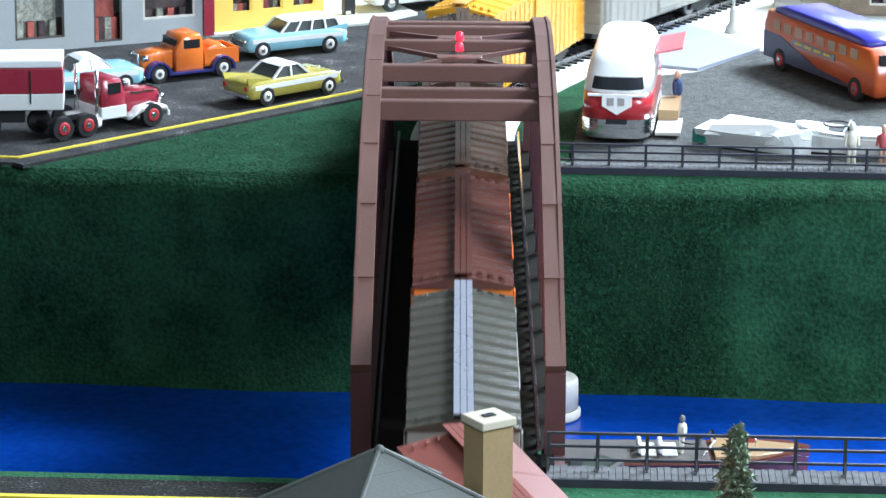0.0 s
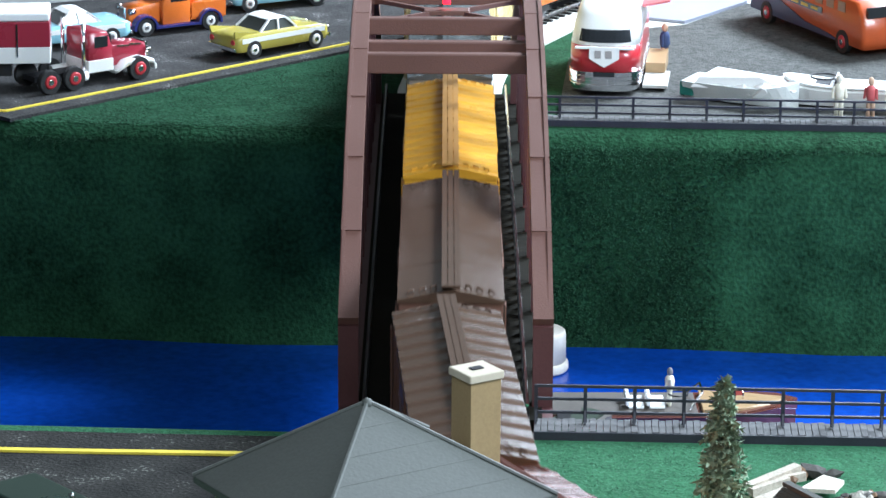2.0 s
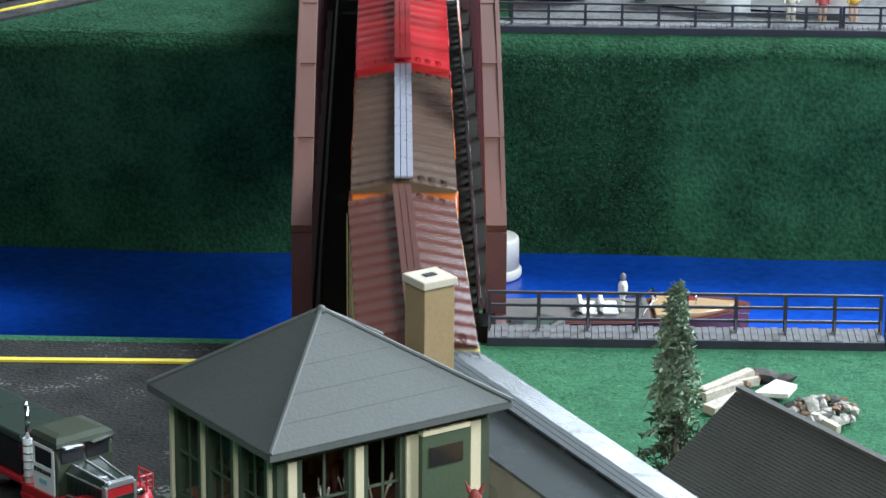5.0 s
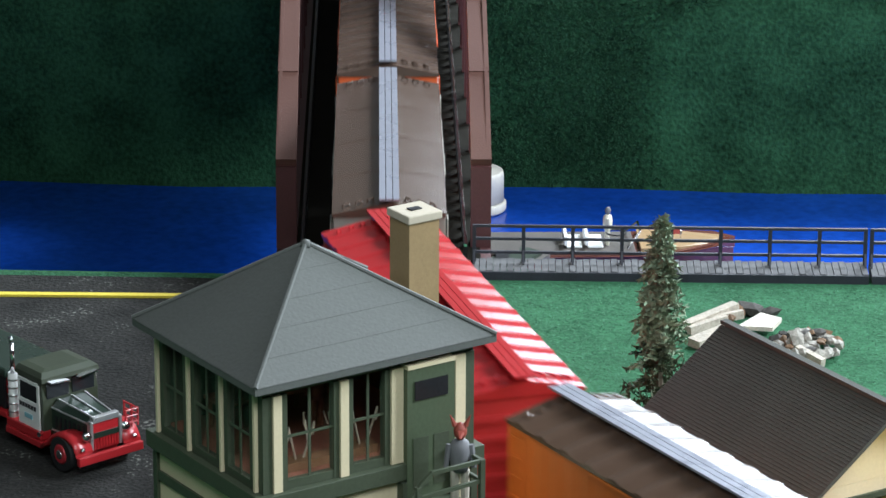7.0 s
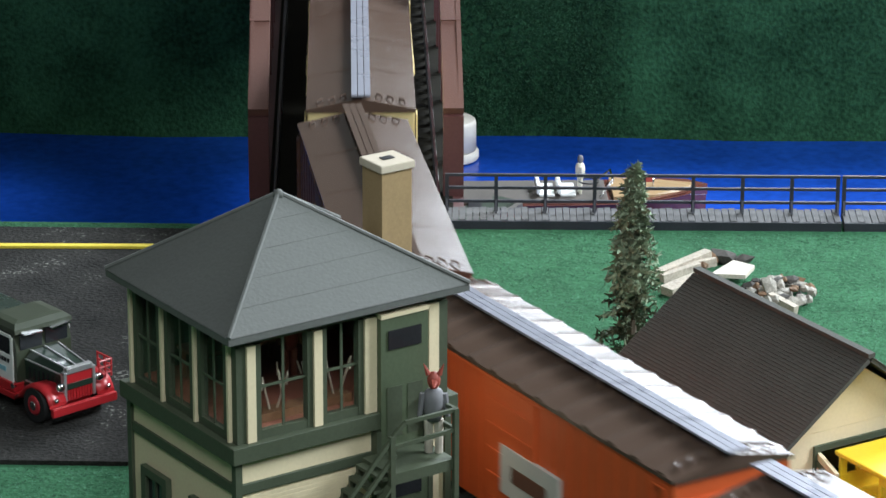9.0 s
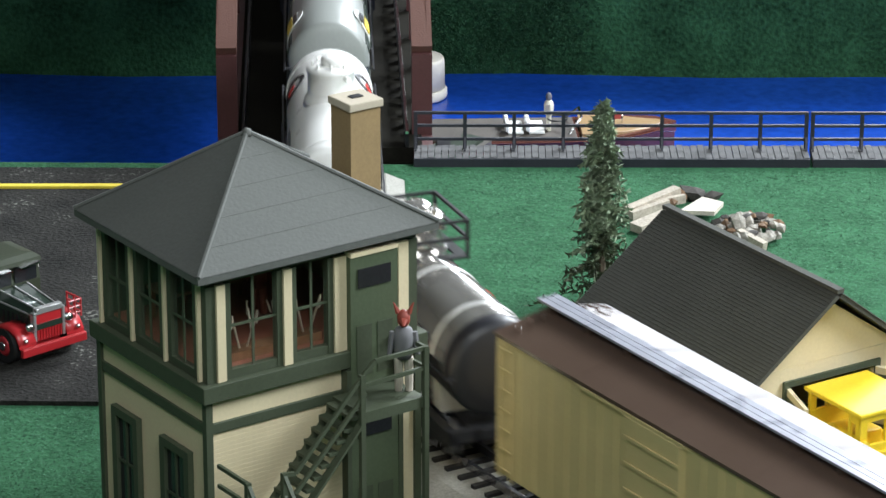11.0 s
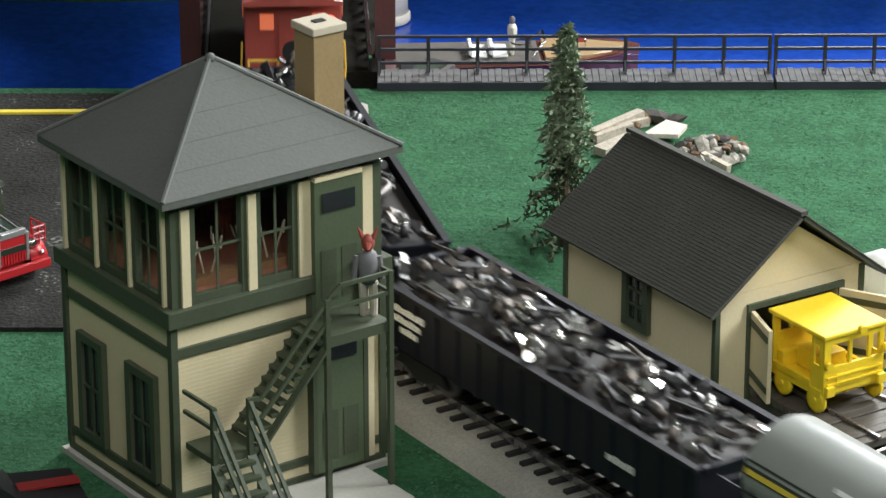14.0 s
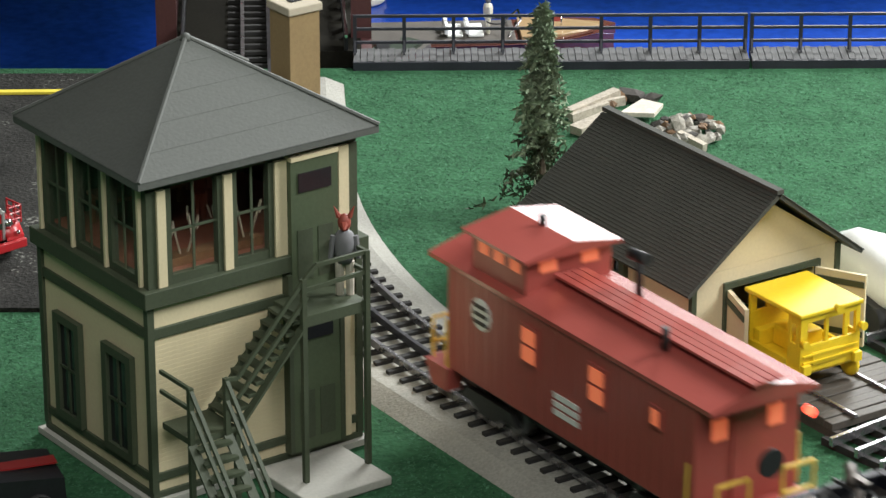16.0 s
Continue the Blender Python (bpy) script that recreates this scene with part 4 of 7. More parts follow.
bm = nb(); cyl(bm, (0, 0, -0.001), (0.001, 0, 0.118), 0.0035, 0.0006, 8); part("trunk", bm, BARK, tree)
TH = 0.122


def crown(z0, z1, count, name):
    vs, fs = [], []
    for i in range(count):
        f = (i + random.random()) / count
        z = z0 + (z1 - z0) * f
        u = z / TH
        if u > 0.42:
            r = (0.0026 + 0.0100 * min(1.0, (1 - u) / 0.42) ** 0.8) * random.uniform(0.45, 1.15)
        else:
            r = (0.012 + 0.026 * min(1.0, (0.42 - u) / 0.25)) * random.uniform(0.35, 1.15)
        a = random.uniform(0, 6.283)
        droop = random.uniform(-0.1, 0.5) * r
        base = Vector((0, 0, z + 0.002))
        tip = Vector((math.cos(a) * r, math.sin(a) * r, z - droop))
        steps = 5 if u > 0.42 else 9
        for s in range(steps):
            c = base.lerp(tip, (s + 1.2) / (steps + 0.2))
            for k in range(6 if u > 0.42 else 4):
                d = Vector((random.gauss(0, 1), random.gauss(0, 1), random.gauss(-0.15, 0.8))).normalized() * random.uniform(0.0022, 0.0048)
                e = d.cross(Vector((random.random(), random.random(), random.random()))).normalized() * random.uniform(0.0006, 0.0012)
                n = len(vs)
                vs += [c - e, c + e, c + d + e * 0.3, c + d - e * 0.3]
                fs.append((n, n + 1, n + 2, n + 3))
    me = bpy.data.meshes.new(name)
    me.from_pydata([tuple(v) for v in vs], [], fs)
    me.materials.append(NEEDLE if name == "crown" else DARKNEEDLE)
    ob = new(name, me)
    ob.parent = tree
    return ob


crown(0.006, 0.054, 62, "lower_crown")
crown(0.048, TH, 260, "crown")

# heap of rocks and old timber behind the shed
random.seed(11)


def rock(bm, c, r, sq=0.7):
    b2 = bmesh.new()
    bmesh.ops.create_icosphere(b2, subdivisions=1, radius=r)
    for v in b2.verts:
        k = 1 + 0.75 * noise.noise(v.co * (1.4 / r) + Vector(c) * 90)
        v.co = Vector((v.co.x * k, v.co.y * k, v.co.z * k * sq)) + Vector(c)
    me = bpy.data.meshes.new("tmp")
    b2.to_mesh(me)
    b2.free()
    bm.from_mesh(me)
    bpy.data.meshes.remove(me)


TIMBER = mat("old_timber_mat", (0.42, 0.37, 0.30), 0.85, var=0.3, scale=150, bump=0.4)
DARKROCK = paint("dark_rock", (0.05, 0.045, 0.04), 0.9, var=0.5)
BROWNROCK = paint("brown_rock", (0.15, 0.09, 0.05), 0.9, var=0.5)
heap = thing("rock_heap", pose(0.118, 1.928, 0), "heap of grey-brown rocks with pale broken timbers on the lawn", "rock pile")
for i in range(64):
    a = i * 2.399
    f = (i / 64) ** 0.5
    x, y = 0.023 + 0.0185 * math.cos(a) * f, -0.034 + 0.022 * math.sin(a) * f
    bm = nb(); rock(bm, (x, y, 0.003 + 0.010 * random.random() * (1.1 - f)), random.uniform(0.0018, 0.0046), random.uniform(0.5, 1.1)); part("rock", bm, (ROCK, DARKROCK, ROCK, BROWNROCK, ROCK)[i % 5], heap)
for (a, b, w) in (((-0.046, -0.008, 0.004), (-0.016, 0.018, 0.008), 0.006), ((-0.044, -0.012, 0.003), (-0.022, 0.004, 0.005), 0.004), ((-0.042, -0.034, 0.003), (-0.022, -0.016, 0.005), 0.010), ((-0.038, 0.000, 0.004), (-0.012, 0.010, 0.006), 0.003), ((0.030, -0.062, 0.003), (0.016, -0.048, 0.006), 0.004)):
    bm = nb(); beam(bm, a, b, w, 0.005); part("timber", bm, TIMBER, heap, "pale broken timber")
bm = nb(); loft(bm, [[(-0.016, -0.012, z + 0.002), (0.004, -0.014, z + 0.002), (0.010, 0.000, z + 0.003), (-0.002, 0.006, z + 0.004)] for z in (0.002, 0.0045)]); part("white_board", bm, paint("weathered_board", (0.58, 0.53, 0.45), 0.85, var=0.25, scale=120), heap, "pale broken board lying on the heap")
for x, y, r, mt in ((-0.006, 0.024, 0.0075, DARKROCK), (-0.014, 0.020, 0.005, BROWNROCK), (0.004, 0.018, 0.006, DARKROCK), (-0.020, 0.006, 0.005, BROWNROCK), (-0.028, 0.002, 0.004, BROWNROCK), (0.006, -0.030, 0.006, DARKROCK)):
    bm = nb(); rock(bm, (x, y, 0.004), r, 0.65); part("rock", bm, mt, heap)


# black toy truck beside the tower foot
crate = thing("black_truck", pose(-0.205, 1.408, 0, 0, 0, 20), "black toy truck parked beside the tower foot", "truck")
bm = nb(); loft(bm, [[(-0.035, y, 0.005), (0.035, y, 0.005), (0.034, y, 0.020), (0.005, y, 0.022), (-0.004, y, 0.030), (-0.030, y, 0.030), (-0.035, y, 0.018)] for y in (-0.016, 0.016)]); part("body", bm, BLACK, crate)
for x in (-0.022, 0.022):
    for y in (-0.0165, 0.0165):
        bm = nb(); cyl(bm, (x, y - 0.003, 0.007), (x, y + 0.003, 0.007), 0.0069, 0.0069, 16); part("wheel", bm, TYRE, crate)
pbox("bonnet_stripe", paint("deep_red", (0.30, 0.02, 0.02)), crate, 0.006, 0.034, -0.004, 0.004, 0.0215, 0.0222)

# ---- the train ----
BOGIE = paint("black_bogie", (0.015, 0.015, 0.017), 0.5)
WHEELM = paint("wheel_steel", (0.20, 0.20, 0.21), 0.35, 0.8)


def bogie(car, x, z=0.0):
    bm = nb()
    bx(bm, -0.024, 0.024, -0.004, 0.004, 0.011, 0.016)
    b = part("bogie", bm, BOGIE, car, "black bogie with steel wheels")
    b.matrix_basis = pose(x, 0, 0)
    for s in (-1, 1):
        bm = nb(); loft(bm, [[(-0.024, y, 0.007), (-0.019, y, 0.013), (0.019, y, 0.013), (0.024, y, 0.007), (0.014, y, 0.0075), (0.006, y, 0.0035), (-0.006, y, 0.0035), (-0.014, y, 0.0075)] for y in (s * 0.0205, s * 0.0235)]); part("side_frame", bm, BOGIE, b)
    for dx in (-0.0165, 0.0165):
        for s in (-1, 1):
            bm = nb(); cyl(bm, (dx, s * 0.0145, 0.0092), (dx, s * 0.0195, 0.0092), 0.0090, 0.0082, 18); part("wheel", bm, WHEELM, b)
        bm = nb(); cyl(bm, (dx, -0.0145, 0.0092), (dx, 0.0145, 0.0092), 0.002, 0.002, 8); part("axle", bm, BOGIE, b)


def coupler(car, x, s):
    bm = nb(); bx(bm, min(x, x + s * 0.011), max(x, x + s * 0.011), -0.0025, 0.0025, 0.010, 0.015, bev=0.0006)
    part("coupler", bm, BOGIE, car)


def boxcar(L, side, roof, walk_mat, ribbed, label, marks=(), end=None):
    """A closed goods car, x forwards, on the rail top."""
    car = thing("boxcar", I4, label, "railway car", "cars of the goods train")
    W, Z0, ZE, ZR = 0.0615, 0.0165, 0.0855, 0.0925
    h = L / 2
    pbox("body", side, car, -h, h, -W / 2, W / 2, Z0, ZE, bev=0.0004)
    pbox("underframe", BOGIE, car, -h + 0.004, h - 0.004, -0.020, 0.020, 0.0110, Z0 - 0.0001)
    bm = nb()
    o = W / 2 + 0.0009
    loft(bm, [[(x, -o, ZE - 0.0012), (x, o, ZE - 0.0012), (x, o, ZE + 0.0006), (x, 0.0, ZR), (x, -o, ZE + 0.0006)] for x in (-h - 0.001, h + 0.001)])
    rf = part("roof", bm, roof, car, "low peaked roof")
    if ribbed:
        n = 13
        me = None
        for i in range(n):
            x = -h + L * (i + 0.5) / n
            if me is None:
                bm = nb()
                for s in (-1, 1):
                    loft(bm, [[(dx, s * 0.0012, ZR + hz - 0.0005) for dx, hz in ((-0.0046, 0), (-0.0022, 0.0010), (0, 0.0013), (0.0022, 0.0010), (0.0046, 0))], [(dx, s * (o - 0.0003), ZE + 0.0006 + hz - 0.0001) for dx, hz in ((-0.0046, 0), (-0.0022, 0.0010), (0, 0.0013), (0.0022, 0.0010), (0.0046, 0))]])
                me = part("roof_rib", bm, roof, rf)
                me.matrix_basis = pose(x, 0, 0)
                me = me.data
            else:
                ob = new("roof_rib", me)
                ob.parent, ob.matrix_basis = rf, pose(x, 0, 0)
    else:
        for i in range(1, 4):
            x = -h + L * i / 4
            bm = nb()
            for s in (-1, 1):
                loft(bm, [[(x - 0.0007, s * 0.001, ZR - 0.0003), (x + 0.0007, s * 0.001, ZR - 0.0003), (x + 0.0007, s * 0.001, ZR + 0.0002), (x - 0.0007, s * 0.001, ZR + 0.0002)], [(x - 0.0007, s * o, ZE + 0.0002), (x + 0.0007, s * o, ZE + 0.0002), (x + 0.0007, s * o, ZE + 0.0007), (x - 0.0007, s * o, ZE + 0.0007)]])
            part("roof_seam", bm, roof, rf)
    for y in (-0.0038, 0.0, 0.0038):
        bm = nb(); bx(bm, -h - 0.004, h + 0.004, y - 0.0017, y + 0.0017, ZR + 0.0022, ZR + 0.0034)
        part("walkway_board", bm, walk_mat, car, "running board along the roof")
    for i in range(9):
        x = -h + 0.006 + (L - 0.012) * i / 8
        pbox("walkway_bracket", roof, car, x - 0.001, x + 0.001, -0.0055, 0.0055, ZR - 0.0016, ZR + 0.0021)
    for sx in (-1, 1):
        for sy in (-1, 1):
            for dy in (0.009, 0.0155, 0.0225):
                bm = nb(); x = sx * (h - 0.0075)
                tube(bm, [(x - 0.0022, sy * dy, ZR - dy * 0.22), (x - 0.0022, sy * dy, ZR + 0.0018 - dy * 0.22), (x + 0.0022, sy * (dy + 0.003), ZR + 0.0018 - dy * 0.22), (x + 0.0022, sy * (dy + 0.003), ZR - dy * 0.22)], 0.00055, 5)
                part("grab_iron", bm, roof, car)
    for s in (-1, 1):
        y = s * W / 2
        dr = pbox("sliding_door", side, car, -0.024, 0.018, min(y, y + s * 0.0016), max(y, y + s * 0.0016), Z0 + 0.002, ZE - 0.003, bev=0.0003)
        for i in range(5):
            z = Z0 + 0.006 + i * 0.0125
            pbox("door_rib", side, dr, -0.022, 0.016, min(y + s * 0.0017, y + s * 0.0024), max(y + s * 0.0017, y + s * 0.0024), z, z + 0.0015)
        pbox("door_track", side, car, -0.060, 0.022, min(y, y + s * 0.0014), max(y, y + s * 0.0014), ZE - 0.0028, ZE - 0.0014)
        for i in range(20):
            x = -h + L * (i + 0.5) / 20
            if not -0.030 < x < 0.022:
                pbox("side_rivet_strip", side, car, x - 0.0005, x + 0.0005, min(y, y + s * 0.0005), max(y, y + s * 0.0005), Z0 + 0.001, ZE - 0.0035)
        for x in (-h + 0.010, h - 0.010):
            bm = nb()
            for i in range(7):
                z = Z0 + 0.004 + i * 0.010
                beam(bm, (x - 0.0045, y + s * 0.0016, z), (x + 0.0045, y + s * 0.0016, z), 0.0008, 0.0008)
            for dx in (-0.0045, 0.0045):
                beam(bm, (x + dx, y + s * 0.0016, Z0), (x + dx, y + s * 0.0016, ZE - 0.006), 0.0008, 0.0008, up=(1, 0, 0))
            part("ladder", bm, side, car)
        for k, (x0, x1, z0, z1, mt) in enumerate(marks):
            o2 = 0.0008 + 0.0002 * k + (0.0018 if x1 > -0.024 and x0 < 0.018 else 0.0)
            pbox("side_marking", mt, car, x0, x1, min(y + s * 0.0004, y + s * o2), max(y + s * 0.0004, y + s * o2), z0, z1)
    for s in (-1, 1):
        for i in range(6):
            z = Z0 + 0.006 + i * 0.010
            pbox("end_rib", end or side, car, min(s * h, s * (h + 0.0012)), max(s * h, s * (h + 0.0012)), -0.028, 0.028, z, z + 0.003)
        bm = nb(); cyl(bm, (s * (h + 0.0014), 0.017, 0.070), (s * (h + 0.0036), 0.017, 0.070), 0.006, 0.006, 14); part("brake_wheel", bm, BOGIE, car)
        bogie(car, s * 0.33 * L)
        coupler(car, s * h, s)
    return car


def tank_car(L, r, shell, band, label, dome_r=0.0145, platform=False, marks=(), dark_end=None, discs=(), flare=1.22, tank_len=None, straps=(), strap_mat=None, sill=None, base=0.0232):
    car = thing("tank_car", I4, label, "railway car", "cars of the goods train")
    sill = sill or BOGIE
    strap_mat = strap_mat or shell
    h, ZC = L / 2, base + r
    bm = nb()
    n = tank_len or L - 0.012
    m = Matrix.Translation((-n / 2, 0, ZC)) @ pose(0, 0, 0, 0, 90, 0)
    lathe(bm, [(r * 0.25, -0.0036), (r * 0.6, -0.0030), (r * 0.86, -0.0018), (r * 0.97, -0.0004), (r, 0.0018), (r, n - 0.0018), (r * 0.97, n + 0.0004), (r * 0.86, n + 0.0018), (r * 0.6, n + 0.0030), (r * 0.25, n + 0.0036)], 48, m)
    part("tank", bm, shell, car, "rounded tank shell")
    for x in straps:
        bm = nb(); lathe(bm, [(r + 0.0001, -0.0014), (r + 0.0005, -0.0012), (r + 0.0005, 0.0012), (r + 0.0001, 0.0014)], 48, Matrix.Translation((x, 0, ZC)) @ pose(0, 0, 0, 0, 90, 0)); part("strap", bm, strap_mat, car, "narrow band round the tank")
    dz = ZC + r - 0.005
    bm = nb(); lathe(bm, [(dome_r * flare, 0.0), (dome_r * (0.4 + 0.6 * flare), 0.0045), (dome_r * 1.03, 0.0062), (dome_r, 0.0080), (dome_r, 0.0195), (dome_r * 1.06, 0.0198), (dome_r * 1.06, 0.0212), (dome_r * 0.96, 0.0222), (dome_r * 0.62, 0.0234)], 28, Matrix.Translation((0, 0, dz))); dome = part("dome", bm, shell, car, "filler dome")
    bm = nb(); lathe(bm, [(dome_r * 0.50, 0.0232), (dome_r * 0.50, 0.0268), (dome_r * 0.42, 0.0280), (dome_r * 0.15, 0.0284)], 20, Matrix.Translation((0.001, 0.001, dz))); part("dome_lid", bm, shell, dome, "round hatch lid on the dome")
    for k in range(8):
        a = k * math.pi / 4
        bm = nb(); cyl(bm, (math.cos(a) * dome_r * 0.78, math.sin(a) * dome_r * 0.78, dz + 0.0225), (math.cos(a) * dome_r * 0.78, math.sin(a) * dome_r * 0.78, dz + 0.0252), 0.0011, 0.0009, 6); part("dome_bolt", bm, shell, dome)
    for a in (35, 215):
        q = Matrix.Translation((0, 0, dz)) @ pose(0, 0, 0, 0, 0, a)
        bm = nb(); cyl(bm, q @ Vector((dome_r * 0.95, 0, 0.0180)), q @ Vector((dome_r * 1.28, 0, 0.0180)), 0.0016, 0.0018, 8); part("safety_valve", bm, shell, dome)
    pbox("frame", BOGIE, car, -h, h, -0.014, 0.014, 0.0145, 0.0195)
    for s in (-1, 1):
        pbox("side_sill", sill, car, -h, h, min(s * 0.0215, s * 0.0262), max(s * 0.0215, s * 0.0262), 0.0130, 0.0192, bev=0.0004)
        for x in (-h + 0.005, -h * 0.6, 0.0, h * 0.6, h - 0.005):
            pbox("cross_bearer", sill, car, x - 0.0022, x + 0.0022, min(s * 0.0141, s * 0.0214), max(s * 0.0141, s * 0.0214), 0.0140, 0.0188)
        bm = nb(); tube(bm, [(-h, s * (r + 0.0022), ZC - 0.002), (h, s * (r + 0.0022), ZC - 0.002)], 0.0006, 6); part("side_rail", bm, band, car, "thin rail round the tank")
        for x in (-h * 0.8, -h * 0.35, h * 0.35, h * 0.8):
            bm = nb(); beam(bm, (x, s * (r - 0.001), ZC - 0.002), (x, s * (r + 0.0022), ZC - 0.002), 0.0008, 0.0008); part("rail_bracket", bm, band, car)
        bm = nb()
        for dx in (-0.005, 0.005):
            beam(bm, (dx - 0.004, s * (r + 0.0030), 0.020), (dx - 0.004, s * (r + 0.0030), ZC + 0.006), 0.0008, 0.0008, up=(1, 0, 0))
        for i in range(5):
            beam(bm, (-0.009, s * (r + 0.0030), 0.022 + i * 0.006), (0.001, s * (r + 0.0030), 0.022 + i * 0.006), 0.0008, 0.0008)
        part("ladder", bm, band, car)
        for x in (-h * 0.72, h * 0.72):
            bm = nb(); loft(bm, [[(x - 0.006, s * 0.006, 0.0196), (x + 0.006, s * 0.006, 0.0196), (x + 0.006, s * 0.020, 0.0196), (x - 0.006, s * 0.020, 0.0196)], [(x - 0.006, s * 0.010, ZC - r * 0.88), (x + 0.006, s * 0.010, ZC - r * 0.88), (x + 0.006, s * (r * 0.86), ZC - r * 0.42), (x - 0.006, s * (r * 0.86), ZC - r * 0.42)]]); part("saddle", bm, strap_mat, car)
        for x0, x1, a0, a1, mt, *up in marks:
            mr = r + (up[0] if up else 0.0)
            bm = nb()
            secs = []
            for k in range(9):
                a = radians(a0 + (a1 - a0) * k / 8)
                secs.append([(x0, s * math.cos(a) * (mr + 0.0001), ZC + math.sin(a) * (mr + 0.0001)), (x1, s * math.cos(a) * (mr + 0.0001), ZC + math.sin(a) * (mr + 0.0001)), (x1, s * math.cos(a) * (mr + 0.0006), ZC + math.sin(a) * (mr + 0.0006)), (x0, s * math.cos(a) * (mr + 0.0006), ZC + math.sin(a) * (mr + 0.0006))])
            loft(bm, secs)
            part("tank_mark_or_reflection", bm, mt, car)
        for cx, ang, q0, q1, mt, lay in discs:
            bm = nb()
            rr = r + 0.0007 + 0.0003 * lay
            rows = []
            for k in range(25):
                a = 2 * math.pi * k / 24
                pts = []
                for q, dr in ((q0, 0), (q1, 0), (q1, -0.0004), (q0, -0.0004)):
                    th = radians(ang) + q * math.sin(a) / r
                    pts.append((cx + q * math.cos(a), s * math.cos(th) * (rr + dr), ZC + math.sin(th) * (rr + dr)))
                rows.append(pts)
            loft(bm, rows, caps=False)
            part("round_emblem", bm, mt, car)
        x = s * (h - 0.004)
        bm = nb(); tube(bm, [(x, -r - 0.0022, ZC - 0.002), (x, r + 0.0022, ZC - 0.002)], 0.0006, 6); part("end_rail", bm, band, car)
        for y in (-0.018, 0.018):
            pbox("end_sill", BOGIE, car, min(x, x + s * 0.004), max(x, x + s * 0.004), y - 0.008, y + 0.008, 0.0146, 0.0206)
        if dark_end and s > 0:
            bm = nb(); lathe(bm, [(r + 0.0002, -0.0090), (r + 0.0004, -0.0085), (r + 0.0004, -0.0016), (r * 0.975, 0.0008), (r * 0.865, 0.0022), (r * 0.6, 0.0034), (r * 0.2, 0.0041)], 48, Matrix.Translation((n / 2, 0, ZC)) @ pose(0, 0, 0, 0, 90, 0)); part("end_cap", bm, dark_end, car, "black end of the tank")
        bogie(car, s * 0.34 * L)
        coupler(car, s * h, s)
    if platform:
        z = ZC + r - 0.002
        for s in (-1, 1):
            pbox("platform_board", BOGIE, car, -0.023, 0.023, min(s * 0.0150, s * 0.0205), max(s * 0.0150, s * 0.0205), z, z + 0.0015)
            bm = nb()
            for x in (-0.0225, 0.0225):
                beam(bm, (x, s * 0.0200, z), (x, s * 0.0200, z + 0.020), 0.0016, 0.0016, up=(1, 0, 0))
            for dz in (0.011, 0.020):
                beam(bm, (-0.0225, s * 0.0200, z + dz), (0.0225, s * 0.0200, z + dz), 0.0016, 0.0016)
            part("platform_railing", bm, BOGIE, car)
            pbox("platform_board", BOGIE, car, min(s * 0.017, s * 0.023), max(s * 0.017, s * 0.023), -0.0149, 0.0149, z, z + 0.0015)
            bm = nb()
            for dz in (0.011, 0.020):
                beam(bm, (s * 0.0225, -0.0200, z + dz), (s * 0.0225, 0.0200, z + dz), 0.0016, 0.0016)
            part("platform_railing", bm, BOGIE, car)
    return car


SCRAPS = [paint("scrap_iron", (0.10, 0.085, 0.075), 0.45, 0.6, var=0.5, scale=150), paint("scrap_bright", (0.50, 0.49, 0.47), 0.22, 0.9, var=0.3), paint("scrap_rust", (0.022, 0.018, 0.017), 0.5, var=0.5, scale=150), paint("scrap_black", (0.03, 0.03, 0.032), 0.4, 0.3)]


